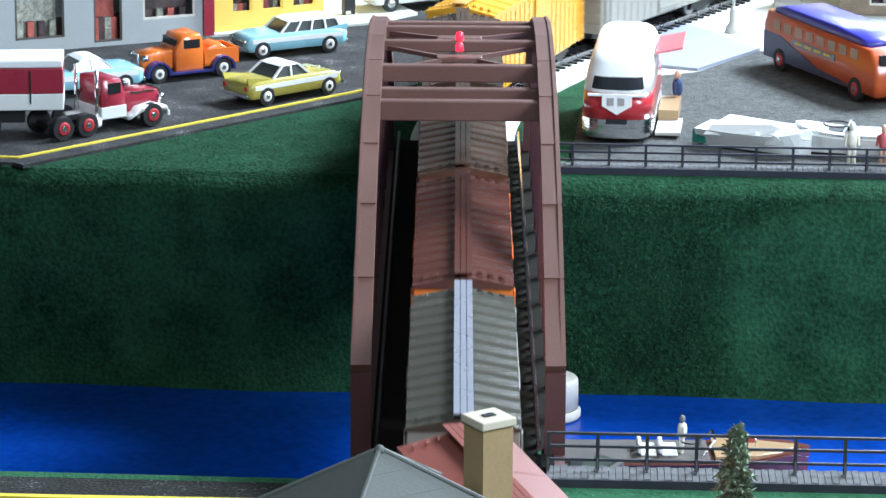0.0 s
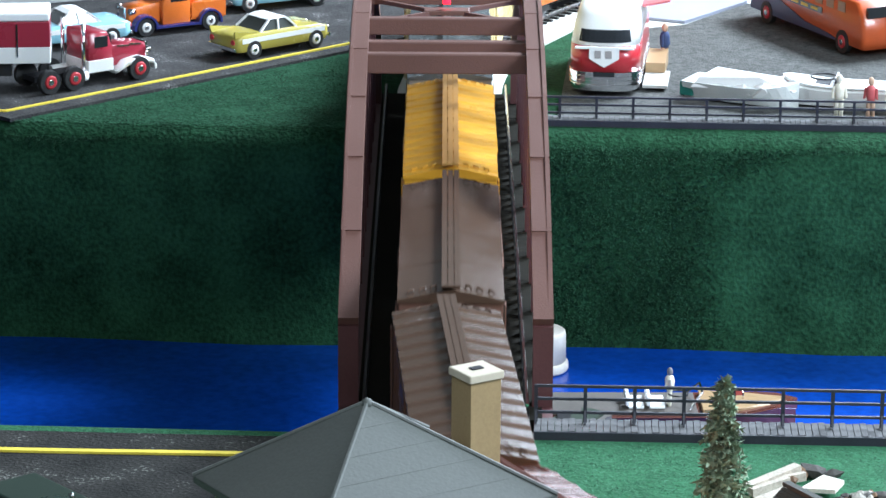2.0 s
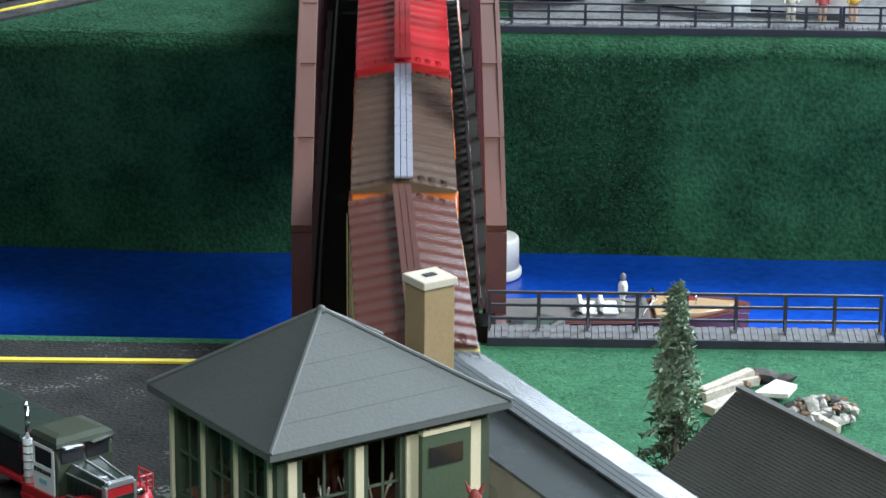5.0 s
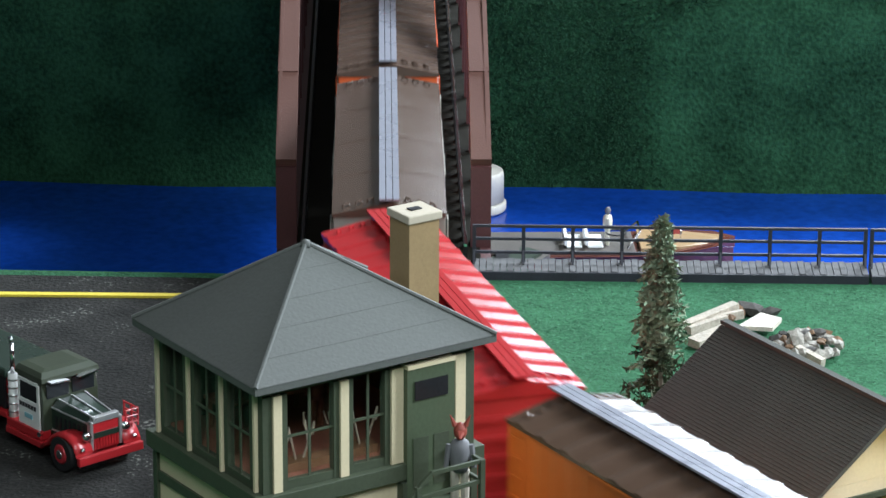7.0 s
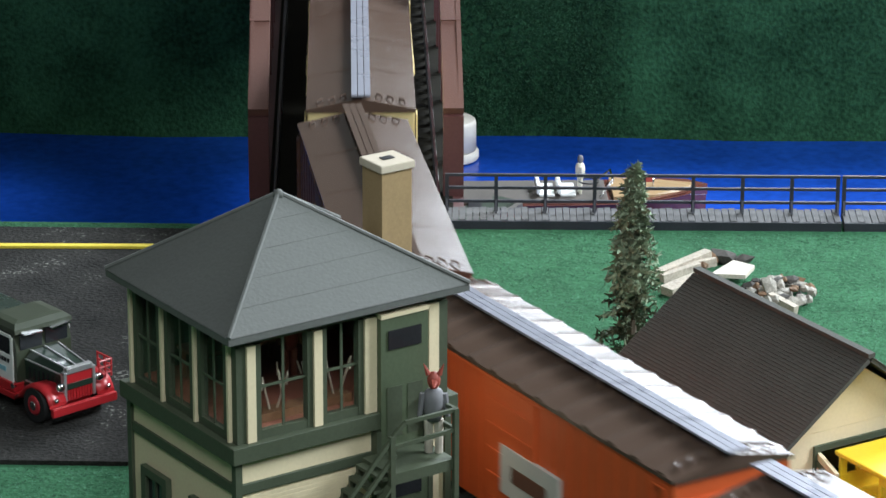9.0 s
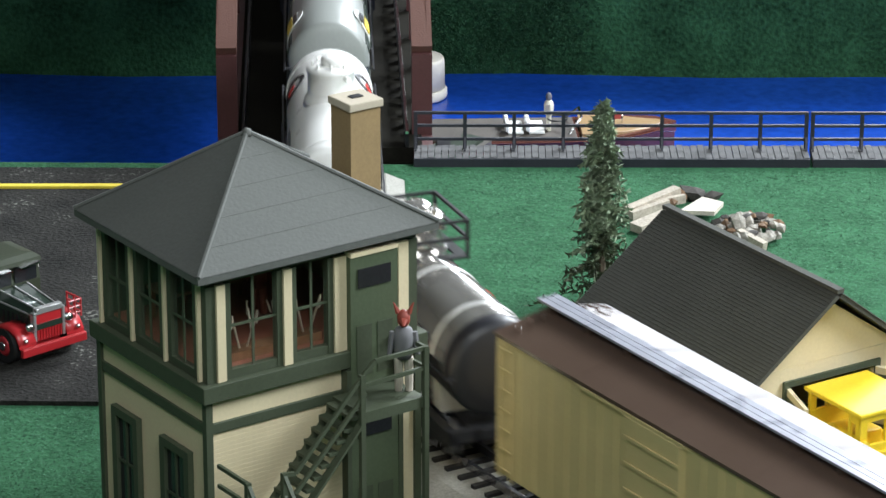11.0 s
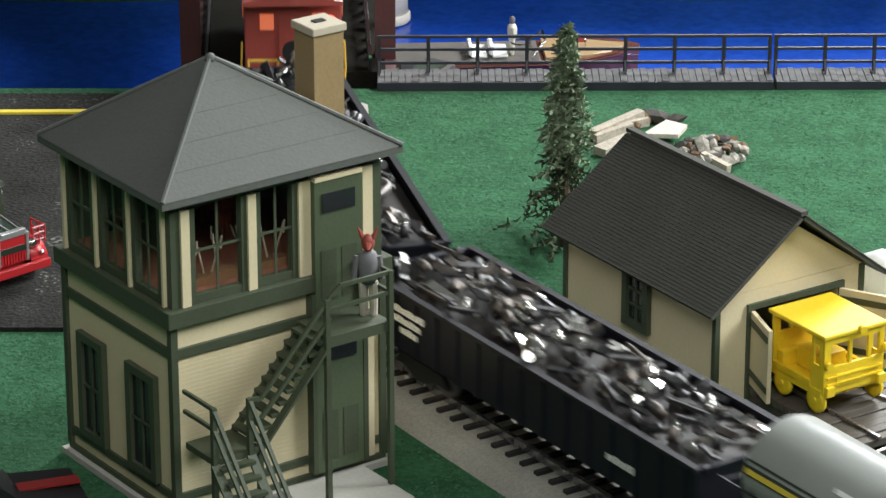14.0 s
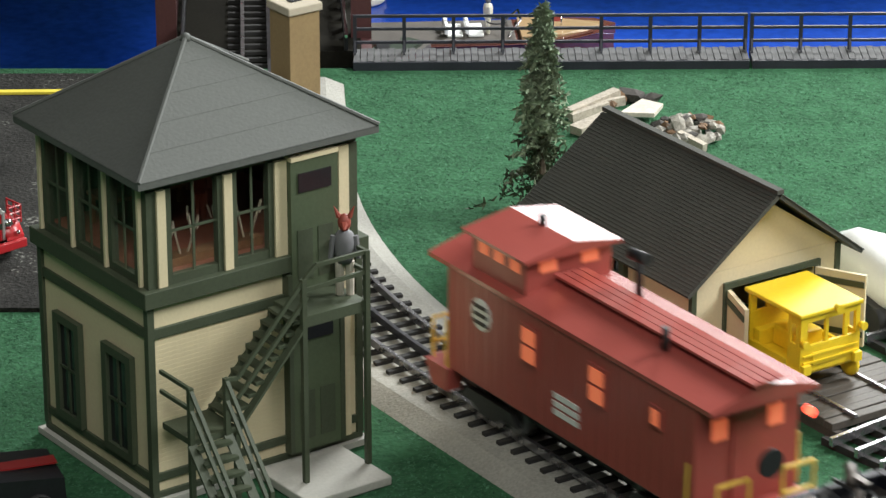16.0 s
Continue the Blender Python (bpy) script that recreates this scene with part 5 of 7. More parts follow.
def gondola(L, seed, label, wheel_x=None):
    car = thing("gondola_car", I4, label, "railway car", "cars of the goods train")
    h, W, Z0, Z1 = L / 2, 0.060, 0.0195, 0.0475
    body = paint("black_gondola", (0.010, 0.011, 0.017), 0.45, spec=0.25)
    for s in (-1, 1):
        pbox("side", body, car, -h, h, min(s * W / 2, s * (W / 2 - 0.0018)), max(s * W / 2, s * (W / 2 - 0.0018)), Z0, Z1)
        pbox("top_rail", paint("grey_rail", (0.016, 0.016, 0.02), 0.55, spec=0.2), car, -h, h, min(s * (W / 2 + 0.001), s * (W / 2 - 0.0026)), max(s * (W / 2 + 0.001), s * (W / 2 - 0.0026)), Z1, Z1 + 0.0022)
        pbox("end", body, car, min(s * h, s * (h - 0.0018)), max(s * h, s * (h - 0.0018)), -W / 2 + 0.0019, W / 2 - 0.0019, Z0, Z1)
        pbox("top_rail", body, car, min(s * (h + 0.0012), s * (h - 0.0026)), max(s * (h + 0.0012), s * (h - 0.0026)), -W / 2 + 0.003, W / 2 - 0.003, Z1, Z1 + 0.0022)
        for i in range(15):
            x = -h + L * (i + 0.5) / 15
            pbox("side_stake", body, car, x - 0.0012, x + 0.0012, min(s * W / 2, s * (W / 2 + 0.0013)), max(s * W / 2, s * (W / 2 + 0.0013)), Z0, Z1 - 0.0002)
        y = s * (W / 2 + 0.0015)
        for row, n, z in ((-0.110, 6, 0.0395), (-0.108, 5, 0.0345), (-0.100, 3, 0.0295), (0.070, 4, 0.0300)):
            for k in range(n):
                x = row + k * 0.0052
                pbox("side_marking", WHITE, car, x, x + 0.0036, min(y, y + s * 0.0004), max(y, y + s * 0.0004), z, z + (0.0034 if k % 2 else 0.0028))
        bogie(car, s * 0.36 * L)
        coupler(car, s * h, s)
    pbox("floor", body, car, -h + 0.0019, h - 0.0019, -W / 2 + 0.0019, W / 2 - 0.0019, Z0, Z0 + 0.003)
    random.seed(seed)
    bm = nb(); bx(bm, -h + 0.003, h - 0.003, -W / 2 + 0.003, W / 2 - 0.003, 0.030, 0.0435); part("scrap_bed", bm, SCRAPS[2], car, "rusty scrap filling the car")
    for i in range(230):
        x, y = random.uniform(-h + 0.007, h - 0.007), random.uniform(-W / 2 + 0.009, W / 2 - 0.009)
        if wheel_x is not None and abs(x - wheel_x) < 0.017:
            continue
        top = 0.0445 + 0.013 * (1 - (abs(y) / (W / 2)) ** 2) * random.uniform(0.5, 1.0)
        kind = random.random()
        bm = nb()
        if kind < 0.62:
            a = random.uniform(0, math.pi)
            l = random.uniform(0.008, 0.030)
            d = Vector((math.cos(a) * l, math.sin(a) * l * 0.4, random.uniform(-0.004, 0.004)))
            beam(bm, Vector((x, y, top)) - d / 2, Vector((x, y, top)) + d / 2, random.uniform(0.0015, 0.0050), random.uniform(0.0008, 0.0022), up=(random.uniform(-0.6, 0.6), random.uniform(-0.6, 0.6), 1))
        elif kind < 0.78:
            rock(bm, (x, y, top - 0.002), random.uniform(0.003, 0.006), 0.6)
        else:
            cyl(bm, (x, y, top - 0.003), (x + random.uniform(-0.008, 0.008), y + random.uniform(-0.006, 0.006), top + 0.002), 0.0025, 0.0025, 10)
        part("scrap_piece", bm, random.choice((SCRAPS[0], SCRAPS[0], SCRAPS[3], SCRAPS[3], SCRAPS[3], SCRAPS[1], SCRAPS[1])), car)
    if wheel_x is not None:
        bm = nb()
        m = pose(wheel_x, -0.003, 0.0568, 4, -3, 0) @ Matrix.Scale(0.76, 4)
        lathe(bm, [(0.0185, 0), (0.0215, 0.0), (0.0222, 0.002), (0.0215, 0.0042), (0.0190, 0.0042), (0.0182, 0.002)], 36, m)
        wl = part("scrap_flywheel", bm, paint("pale_iron", (0.26, 0.24, 0.235), 0.32, 0.6), car, "large spoked iron flywheel on the scrap")
        bm = nb(); lathe(bm, [(0.0165, 0.0008), (0.0165, 0.0020)], 24, m); part("flywheel_web", bm, SCRAPS[0], wl)
        bm = nb(); lathe(bm, [(0.0050, 0.0021), (0.0045, 0.006), (0.003, 0.0068)], 16, m); part("hub", bm, SCRAPS[1], wl)
        for k in range(6):
            a = k * math.pi / 3
            bm = nb(); beam(bm, m @ Vector((math.cos(a) * 0.004, math.sin(a) * 0.004, 0.003)), m @ Vector((math.cos(a) * 0.0165, math.sin(a) * 0.0165, 0.003)), 0.0018, 0.0018); part("spoke", bm, SCRAPS[0], wl)
    return car


def caboose(L, label):
    car = thing("caboose", I4, label, "railway car", "cars of the goods train")
    red = paint("caboose_red", (0.36, 0.078, 0.064), 0.32)
    gloss = paint("caboose_roof_red", (0.36, 0.078, 0.064), 0.22, coat=0.5)
    warm = paint("lit_window", (0.70, 0.22, 0.12), 0.4, emit=(1.0, 0.20, 0.08), glow=0.45)
    yel = paint("caboose_yellow", (0.75, 0.50, 0.08), 0.5)
    h, W, Z0, ZE, ZR = L / 2, 0.0555, 0.0205, 0.0728, 0.0808
    B0, B1 = -h + 0.017, h - 0.016
    pbox("body", red, car, B0, B1, -W / 2, W / 2, Z0, ZE, bev=0.0004, label="red painted body")
    bm = nb()
    o = W / 2 + 0.0009
    loft(bm, [[(x, -o, ZE - 0.001), (x, o, ZE - 0.001), (x, o, ZE + 0.0012), (x, o * 0.55, ZR - 0.0034), (x, 0, ZR), (x, -o * 0.55, ZR - 0.0034), (x, -o, ZE + 0.0012)] for x in (-h + 0.002, h - 0.004)])
    part("roof", bm, gloss, car, "curved red roof with overhanging ends")
    for k, y in enumerate((-0.0066, -0.0022, 0.0022, 0.0066)):
        pbox("walkway_board", gloss, car, -0.036, h - 0.002, y - 0.0019, y + 0.0019, ZR + 0.0010, ZR + 0.0022)
    pbox("underframe", BOGIE, car, B0, B1, -0.018, 0.018, 0.0110, Z0 - 0.0001)
    for p0, p1 in ((-h, B0), (B1, h)):
        pbox("platform", red, car, p0, p1, -W / 2 + 0.003, W / 2 - 0.003, 0.0165, Z0)
    C0, C1, CZ = -0.080, -0.037, 0.0925
    cup = pbox("cupola", red, car, C0, C1, -W / 2 + 0.004, W / 2 - 0.004, ZE, CZ, bev=0.0005, label="raised red lookout cupola")
    bm = nb()
    co = W / 2 - 0.001
    loft(bm, [[(x, -co, CZ - 0.0005), (x, co, CZ - 0.0005), (x, co, CZ + 0.001), (x, 0, CZ + 0.0055), (x, -co, CZ + 0.001)] for x in (C0 - 0.004, C1 + 0.004)])
    part("cupola_roof", bm, gloss, cup)
    for s in (-1, 1):
        y = s * (W / 2 - 0.004)
        for x in (C0 + 0.006, C0 + 0.018, C0 + 0.031):
            pbox("cupola_window", warm, cup, x, x + 0.0075, min(y, y + s * 0.0004), max(y, y + s * 0.0004), ZE + 0.0120, ZE + 0.0190)
        xe = C1 if s > 0 else C0
        for y2 in (-0.016, 0.007):
            pbox("cupola_window", warm, cup, min(xe, xe + s * 0.0005), max(xe, xe + s * 0.0005), y2, y2 + 0.009, ZE + 0.0120, ZE + 0.0190)
        y = s * W / 2
        for x, w, z in ((-0.027, 0.010, 0.0480), (0.025, 0.010, 0.0480), (0.068, 0.005, 0.0540)):
            lights = 2 if w > 0.006 else 1
            wn = pbox("window_frame", red, car, x - w / 2 - 0.0016, x + w / 2 + 0.0016, min(y, y + s * 0.0010), max(y, y + s * 0.0010), z - 0.0016, z + lights * 0.0088)
            for k in range(lights):
                pbox("pane", warm, wn, x - w / 2, x + w / 2, min(y + s * 0.0011, y + s * 0.0014), max(y + s * 0.0011, y + s * 0.0014), z + k * 0.0088, z + 0.0072 + k * 0.0088)
        bm = nb(); cyl(bm, (-0.066, y, 0.057), (-0.066, y + s * 0.0006, 0.057), 0.0078, 0.0078, 24); mk = part("side_emblem", bm, WHITE, car, "round black and white emblem")
        for i in range(3):
            pbox("emblem_bar", BOGIE, mk, -0.0715, -0.0605, min(y + s * 0.0007, y + s * 0.0011), max(y + s * 0.0007, y + s * 0.0011), 0.0520 + i * 0.0040, 0.0538 + i * 0.0040)
        for i in range(3):
            pbox("side_marking", WHITE, car, -0.008, 0.011, min(y, y + s * 0.0005), max(y, y + s * 0.0005), 0.0300 + i * 0.0040, 0.0326 + i * 0.0040)
        for i in range(24):
            x = B0 + (B1 - B0) * (i + 0.5) / 24
            pbox("side_seam", red, car, x - 0.0002, x + 0.0002, min(y, y + s * 0.0003), max(y, y + s * 0.0003), Z0 + 0.001, ZE - 0.0012)
        # end platform: rails, ladder, steps, brake wheel
        xe = s * (h - 0.002)
        for yy in (-0.026, -0.009, 0.009, 0.026):
            bm = nb(); cyl(bm, (xe, yy, Z0), (xe, yy, 0.040), 0.0008, 0.0008, 8); part("end_post", bm, yel, car)
        for z in (0.028, 0.040):
            for a, b in ((-0.026, -0.009), (0.009, 0.026)):
                bm = nb(); beam(bm, (xe, a, z), (xe, b, z), 0.0012, 0.0014); part("end_rail", bm, yel, car)
        for yy in (-1, 1):
            bm = nb(); loft(bm, [[(xe - s * 0.016, yy * 0.021, 0.0085), (xe - s * 0.003, yy * 0.021, 0.0085), (xe + s * 0.001, yy * 0.021, Z0), (xe - s * 0.018, yy * 0.021, Z0)], [(xe - s * 0.016, yy * 0.029, 0.0085), (xe - s * 0.003, yy * 0.029, 0.0085), (xe + s * 0.001, yy * 0.030, Z0), (xe - s * 0.018, yy * 0.030, Z0)]]); part("steps", bm, red, car)
            xb = B1 if s > 0 else B0
            bm = nb(); tube(bm, [(xb - s * 0.002, yy * (W / 2 + 0.0018), 0.022), (xb - s * 0.002, yy * (W / 2 + 0.0024), 0.030), (xb - s * 0.002, yy * (W / 2 + 0.0018), 0.046)], 0.0007, 6); part("grab_iron", bm, yel, car)
        bm = nb(); cyl(bm, (xe + s * 0.002, 0.0, 0.046), (xe + s * 0.0036, 0.0, 0.046), 0.0065, 0.0065, 16); part("brake_wheel", bm, BOGIE, car)
        bm = nb(); cyl(bm, (xe - s * 0.001, 0.022, 0.064), (xe + s * 0.002, 0.022, 0.064), 0.0022, 0.0022, 10); part("marker_lamp", bm, paint("marker_red", (0.9, 0.05, 0.03), 0.3, emit=(1, 0.1, 0.05), glow=4), car)
        xb = B1 if s > 0 else B0
        for y2 in (-0.019, 0.011):
            pbox("end_window", warm, car, min(xb, xb + s * 0.0006), max(xb, xb + s * 0.0006), y2, y2 + 0.008, 0.054, 0.0635)
        pbox("end_door", red, car, min(xb, xb + s * 0.001), max(xb, xb + s * 0.001), -0.008, 0.008, Z0, 0.066)
        bogie(car, s * 0.30 * L)
        coupler(car, s * h, s)
    for x, y, t in ((0.000, -0.012, 0.019), (0.052, 0.012, 0.010), (-0.058, 0.0, 0.006)):
        z0 = ZR - 0.001 if x > -0.03 else CZ + 0.004
        bm = nb(); cyl(bm, (x, -y, z0), (x, -y, z0 + t), 0.0018, 0.0018, 10); sp = part("smoke_pipe", bm, BOGIE, car, "black roof pipe")
        if t > 0.015:
            bm = nb(); cyl(bm, (x - 0.006, -y, z0 + t), (x + 0.006, -y, z0 + t + 0.001), 0.0028, 0.0028, 10); part("pipe_tee", bm, BOGIE, sp)
    return car


GREENOLIVE = paint("olive_grey_roof", (0.060, 0.057, 0.044), 0.19, spec=0.5)
SILVERWALK = paint("silver_walk", (0.34, 0.35, 0.41), 0.28, 0.35)
REDBROWN = paint("red_brown_roof", (0.085, 0.030, 0.022), 0.19, spec=0.5)
UMBER = paint("umber_roof", (0.074, 0.045, 0.030), 0.19, spec=0.5)
TAUPE = paint("taupe_roof", (0.082, 0.054, 0.040), 0.19, spec=0.5)
SLATE = paint("slate_roof", (0.085, 0.094, 0.096), 0.25)
YELLOWR = paint("yellow_roof", (0.62, 0.31, 0.02), 0.30)
YELLOWW = paint("yellow_walk", (0.58, 0.31, 0.09), 0.4)
REDR = paint("red_roof", (0.40, 0.022, 0.025), 0.15)
FADEDRED = paint("faded_red_roof", (0.22, 0.062, 0.045), 0.4)
REDSIDE = paint("red_side", (0.42, 0.025, 0.025), 0.45)
ORANGE = paint("orange_side", (0.62, 0.15, 0.015), 0.5)
DEEPORANGE = paint("deep_orange_side", (0.58, 0.10, 0.02), 0.5)
CREAMSIDE = paint("cream_side", (0.62, 0.50, 0.24), 0.5)
GREYSIDE = paint("grey_side", (0.26, 0.25, 0.22), 0.5)
BROWNSIDE = paint("brown_side", (0.13, 0.06, 0.04), 0.5)
SIGNG = paint("sign_green", (0.45, 0.52, 0.10), 0.5)
BLUEPANEL = paint("sign_navy", (0.02, 0.03, 0.09), 0.4)
SIGNY = paint("sign_yellow", (0.70, 0.52, 0.06), 0.5)
SIGNGREY = paint("sign_grey", (0.50, 0.50, 0.46), 0.5)
LB = 0.2575
SPECS = [
    (REDSIDE, FADEDRED, FADEDRED, False, "red boxcar with a plain faded red roof", ()),
    (GREYSIDE, GREENOLIVE, SILVERWALK, True, "olive-grey ribbed-roof boxcar with a silver walkway", ()),
    (ORANGE, REDBROWN, REDBROWN, True, "orange-sided boxcar with a dark red-brown ribbed roof", ()),
    (BROWNSIDE, UMBER, UMBER, True, "brown boxcar with a ribbed umber roof", ()),
    (BROWNSIDE, UMBER, UMBER, False, "brown boxcar with a smooth umber roof", ()),
    (YELLOWR, YELLOWR, YELLOWW, True, "yellow boxcar with a ribbed yellow roof", ()),
    (GREYSIDE, SLATE, SLATE, False, "slate-grey boxcar with a smooth glossy roof", ()),
    (CREAMSIDE, REDBROWN, REDBROWN, True, "cream-yellow boxcar with a red-brown ribbed roof", ()),
    (ORANGE, UMBER, SILVERWALK, True, "orange boxcar with umber ribbed roof and green sign panel", ((0.060, 0.108, 0.030, 0.058, SIGNG), (0.064, 0.102, 0.036, 0.040, SIGNY), (0.064, 0.102, 0.046, 0.050, BROWNSIDE), (0.075, 0.115, 0.068, 0.071, SIGNGREY))),
    (REDSIDE, REDR, REDR, True, "red boxcar with a ribbed red roof and pale bars", ((0.028, 0.090, 0.070, 0.0725, SIGNGREY), (0.030, 0.070, 0.060, 0.063, SIGNGREY), (-0.100, -0.060, 0.070, 0.0725, SIGNGREY))),
    (GREYSIDE, TAUPE, SILVERWALK, False, "grey-sided boxcar with taupe roof and yellow emblem", ((-0.108, -0.074, 0.052, 0.070, SIGNY), (-0.101, -0.043, 0.036, 0.0385, BROWNSIDE), (-0.099, -0.083, 0.058, 0.068, BLUEPANEL), (-0.120, -0.110, 0.050, 0.060, REDSIDE), (-0.066, -0.040, 0.064, 0.0665, BROWNSIDE), (-0.066, -0.046, 0.058, 0.0605, BROWNSIDE))),
    (DEEPORANGE, TAUPE, SILVERWALK, True, "deep orange boxcar with taupe ribbed roof and grey emblem", ((-0.010, 0.040, 0.030, 0.054, SIGNGREY), (0.0, 0.030, 0.038, 0.046, BROWNSIDE))),
    (BROWNSIDE, TAUPE, TAUPE, False, "brown boxcar with a smooth taupe roof", ()),
    (CREAMSIDE, TAUPE, SILVERWALK, False, "cream-yellow boxcar with a smooth taupe roof", ()),
]
GAP_T = [(0, -2.632), (.5, -2.46), (1, -2.286), (1.5, -2.114), (2, -1.938), (2.5, -1.76), (3, -1.585), (3.5, -1.404), (4, -1.215), (6.5, -.29), (7, -.108), (7.5, .08), (8, .27), (8.5, .457), (9, .638), (11.3, 1.445), (11.5, 1.503), (12, 1.648), (12.5, 1.793), (13, 1.944), (13.5, 2.099), (14, 2.256), (14.5, 2.414), (15, 2.573), (15.5, 2.731), (16, 2.887)]
PITCH = 0.282


def travelled(t):
    """The way of the train's reference coupling at t seconds, gliding between the known times."""
    ts, ss = [g[0] for g in GAP_T], [g[1] for g in GAP_T]
    i = max(0, min(len(ts) - 2, int(np.searchsorted(ts, t, side="right")) - 1))

    def tangent(k):
        a, b = max(0, k - 1), min(len(ts) - 1, k + 1)
        return (ss[b] - ss[a]) / (ts[b] - ts[a])
    d = ts[i + 1] - ts[i]
    u = (t - ts[i]) / d
    return (2 * u ** 3 - 3 * u ** 2 + 1) * ss[i] + (u ** 3 - 2 * u ** 2 + u) * d * tangent(i) + (-2 * u ** 3 + 3 * u ** 2) * ss[i + 1] + (u ** 3 - u ** 2) * d * tangent(i + 1)


TRAIN = []
for k, (side_m, roof_m, walk_m, ribs, lab, marks) in enumerate(SPECS):
    TRAIN.append((boxcar(LB, side_m, roof_m, walk_m, ribs, lab, marks), (11 - k) * PITCH - PITCH / 2, 0.33 * LB))
BLACKBAND = paint("tank_black", (0.02, 0.02, 0.025), 0.4)
SILVERT = paint("chrome_tank", (0.52, 0.50, 0.47), 0.16, 0.75, coat=0.8, bump=0.02)
WHITET = paint("white_tank", (0.88, 0.87, 0.84), 0.3, var=0.03)
GREYT = paint("grey_tank", (0.30, 0.315, 0.30), 0.32, 0.0)
EMB_R = paint("emblem_red", (0.7, 0.04, 0.03), 0.4)
DKGREEN = paint("sill_green", (0.030, 0.045, 0.036), 0.45)
LETTER = paint("tank_lettering", (0.16, 0.16, 0.17), 0.5)
NAVYSILL = paint("navy_sill", (0.012, 0.014, 0.035), 0.35)
BRIGHT = paint("bright_strap", (0.80, 0.80, 0.78), 0.2, 0.3)
# black lower half of the chrome shell is a dark reflection painted on
TRAIN.append((tank_car(0.232, 0.0242, SILVERT, BLACKBAND, "chrome tank car with black walkway round its dome", platform=True, tank_len=0.222, straps=(-0.102, 0.034, 0.086), strap_mat=BRIGHT, base=0.0240, discs=((0.050, 19, 0.0004, 0.0075, EMB_R, 0),), marks=((0.038, 0.062, 16, 23, BRIGHT, 0.0008), (-0.109, 0.100, -75, 4, BLACKBAND), (0.058, 0.082, 16, 22, LETTER), (0.058, 0.080, 5, 10, LETTER)), dark_end=BLACKBAND), -0.984, 0.084))
def letters(x0, x1, a0, a1, n):
    """Unreadable lettering as a row of small bars round the shell."""
    w = (x1 - x0) / n
    return tuple((x0 + k * w, x0 + (k + 0.72) * w, a0, a1, LETTER) for k in range(n))


TRAIN.append((tank_car(0.204, 0.0250, WHITET, BLACKBAND, "glossy white tank car with black ring emblem", tank_len=0.178, dome_r=0.0132, base=0.0258, straps=(-0.078, 0.078), sill=NAVYSILL, discs=((-0.049, 30, 0.0080, 0.0110, BLACKBAND, 0), (-0.049, 30, 0.0004, 0.0030, EMB_R, 0)), marks=((-0.0502, -0.0478, 6, 24, BLACKBAND), (-0.0525, -0.0455, 20, 25, EMB_R)) + letters(0.014, 0.044, 16, 23, 8) + letters(0.012, 0.050, 2, 8, 9) + letters(0.058, 0.070, 18, 22, 4) + letters(0.058, 0.070, 11, 15, 4)), -1.2225, 0.070))
TRAIN.append((tank_car(0.206, 0.0245, GREYT, BLACKBAND, "satin grey tank car with dark stripe and round white emblem", tank_len=0.182, dome_r=0.0120, flare=1.06, base=0.0275, straps=(0.006,), sill=DKGREEN, marks=((-0.090, 0.090, 10, 20, DKGREEN), (-0.088, -0.044, 12, 17, SIGNY, 0.0006), (-0.090, 0.090, 24, 26, DKGREEN), (-0.036, -0.022, 38, 43, WHITE), (0.046, 0.064, 18, 32, SIGNY, 0.0012), (0.049, 0.064, 35, 43, BLACKBAND, 0.0012), (0.052, 0.056, -2, 14, DKGREEN, 0.0012), (0.060, 0.063, -1, 13, DKGREEN, 0.0012)), discs=((0.055, 22, 0.0004, 0.0130, WHITE, 1),)), -1.4530, 0.070))
TRAIN.append((gondola(0.266, 3, "black open gondola car heaped with scrap metal"), -1.7000, 0.095))
TRAIN.append((gondola(0.282, 5, "black gondola car of scrap with a large flywheel", wheel_x=0.082), -1.9930, 0.10))
TRAIN.append((caboose(0.222, "red caboose with lit windows and raised cupola"), -2.2815, 0.066))

# ---- the far town: shop fronts, vehicles, boats and figures ----
def slab_body(bm, prof, W, edge=0.06, lift=0.0):
    """A vehicle body: a side outline (x, z) carried across the width, drawn in at both flanks."""
    cx = sum(p[0] for p in prof) / len(prof)
    cz = sum(p[1] for p in prof) / len(prof)
    secs = []
    for f, k in ((-1, 1 - edge * 1.6), (-0.96, 1 - edge * 0.6), (-0.86, 1.0), (0, 1.0), (0.86, 1.0), (0.96, 1 - edge * 0.6), (1, 1 - edge * 1.6)):
        secs.append([(cx + (x - cx) * k, f * W / 2, cz + (z - cz) * k) for x, z in prof])
    loft(bm, secs)
    sharp = [e for e in bm.edges if e.is_manifold and e.calc_face_angle(0) > 0.45]
    bmesh.ops.bevel(bm, geom=sharp, offset=0.0013, segments=2, affect="EDGES", profile=0.5, clamp_overlap=True)
    for f in bm.faces:
        f.smooth = True


def road_wheels(car, xs, W, r, rim):
    for x in xs:
        for s in (-1, 1):
            bm = nb(); cyl(bm, (x, s * (W / 2 - 0.0045), r), (x, s * (W / 2 + 0.0006), r), r, r * 0.94, 20)
            w = part("wheel", bm, TYRE, car)
            bm = nb(); cyl(bm, (x, s * (W / 2 + 0.0005), r), (x, s * (W / 2 + 0.0014), r), r * 0.58, r * 0.44, 18); part("rim", bm, rim, w)
            bm = nb(); cyl(bm, (x, s * (W / 2 + 0.0013), r), (x, s * (W / 2 + 0.0019), r), r * 0.30, r * 0.20, 14); part("hub_cap", bm, CHROME, w)


TOYGLASS = paint("toy_car_glass", (0.075, 0.082, 0.080), 0.08, coat=0.6)
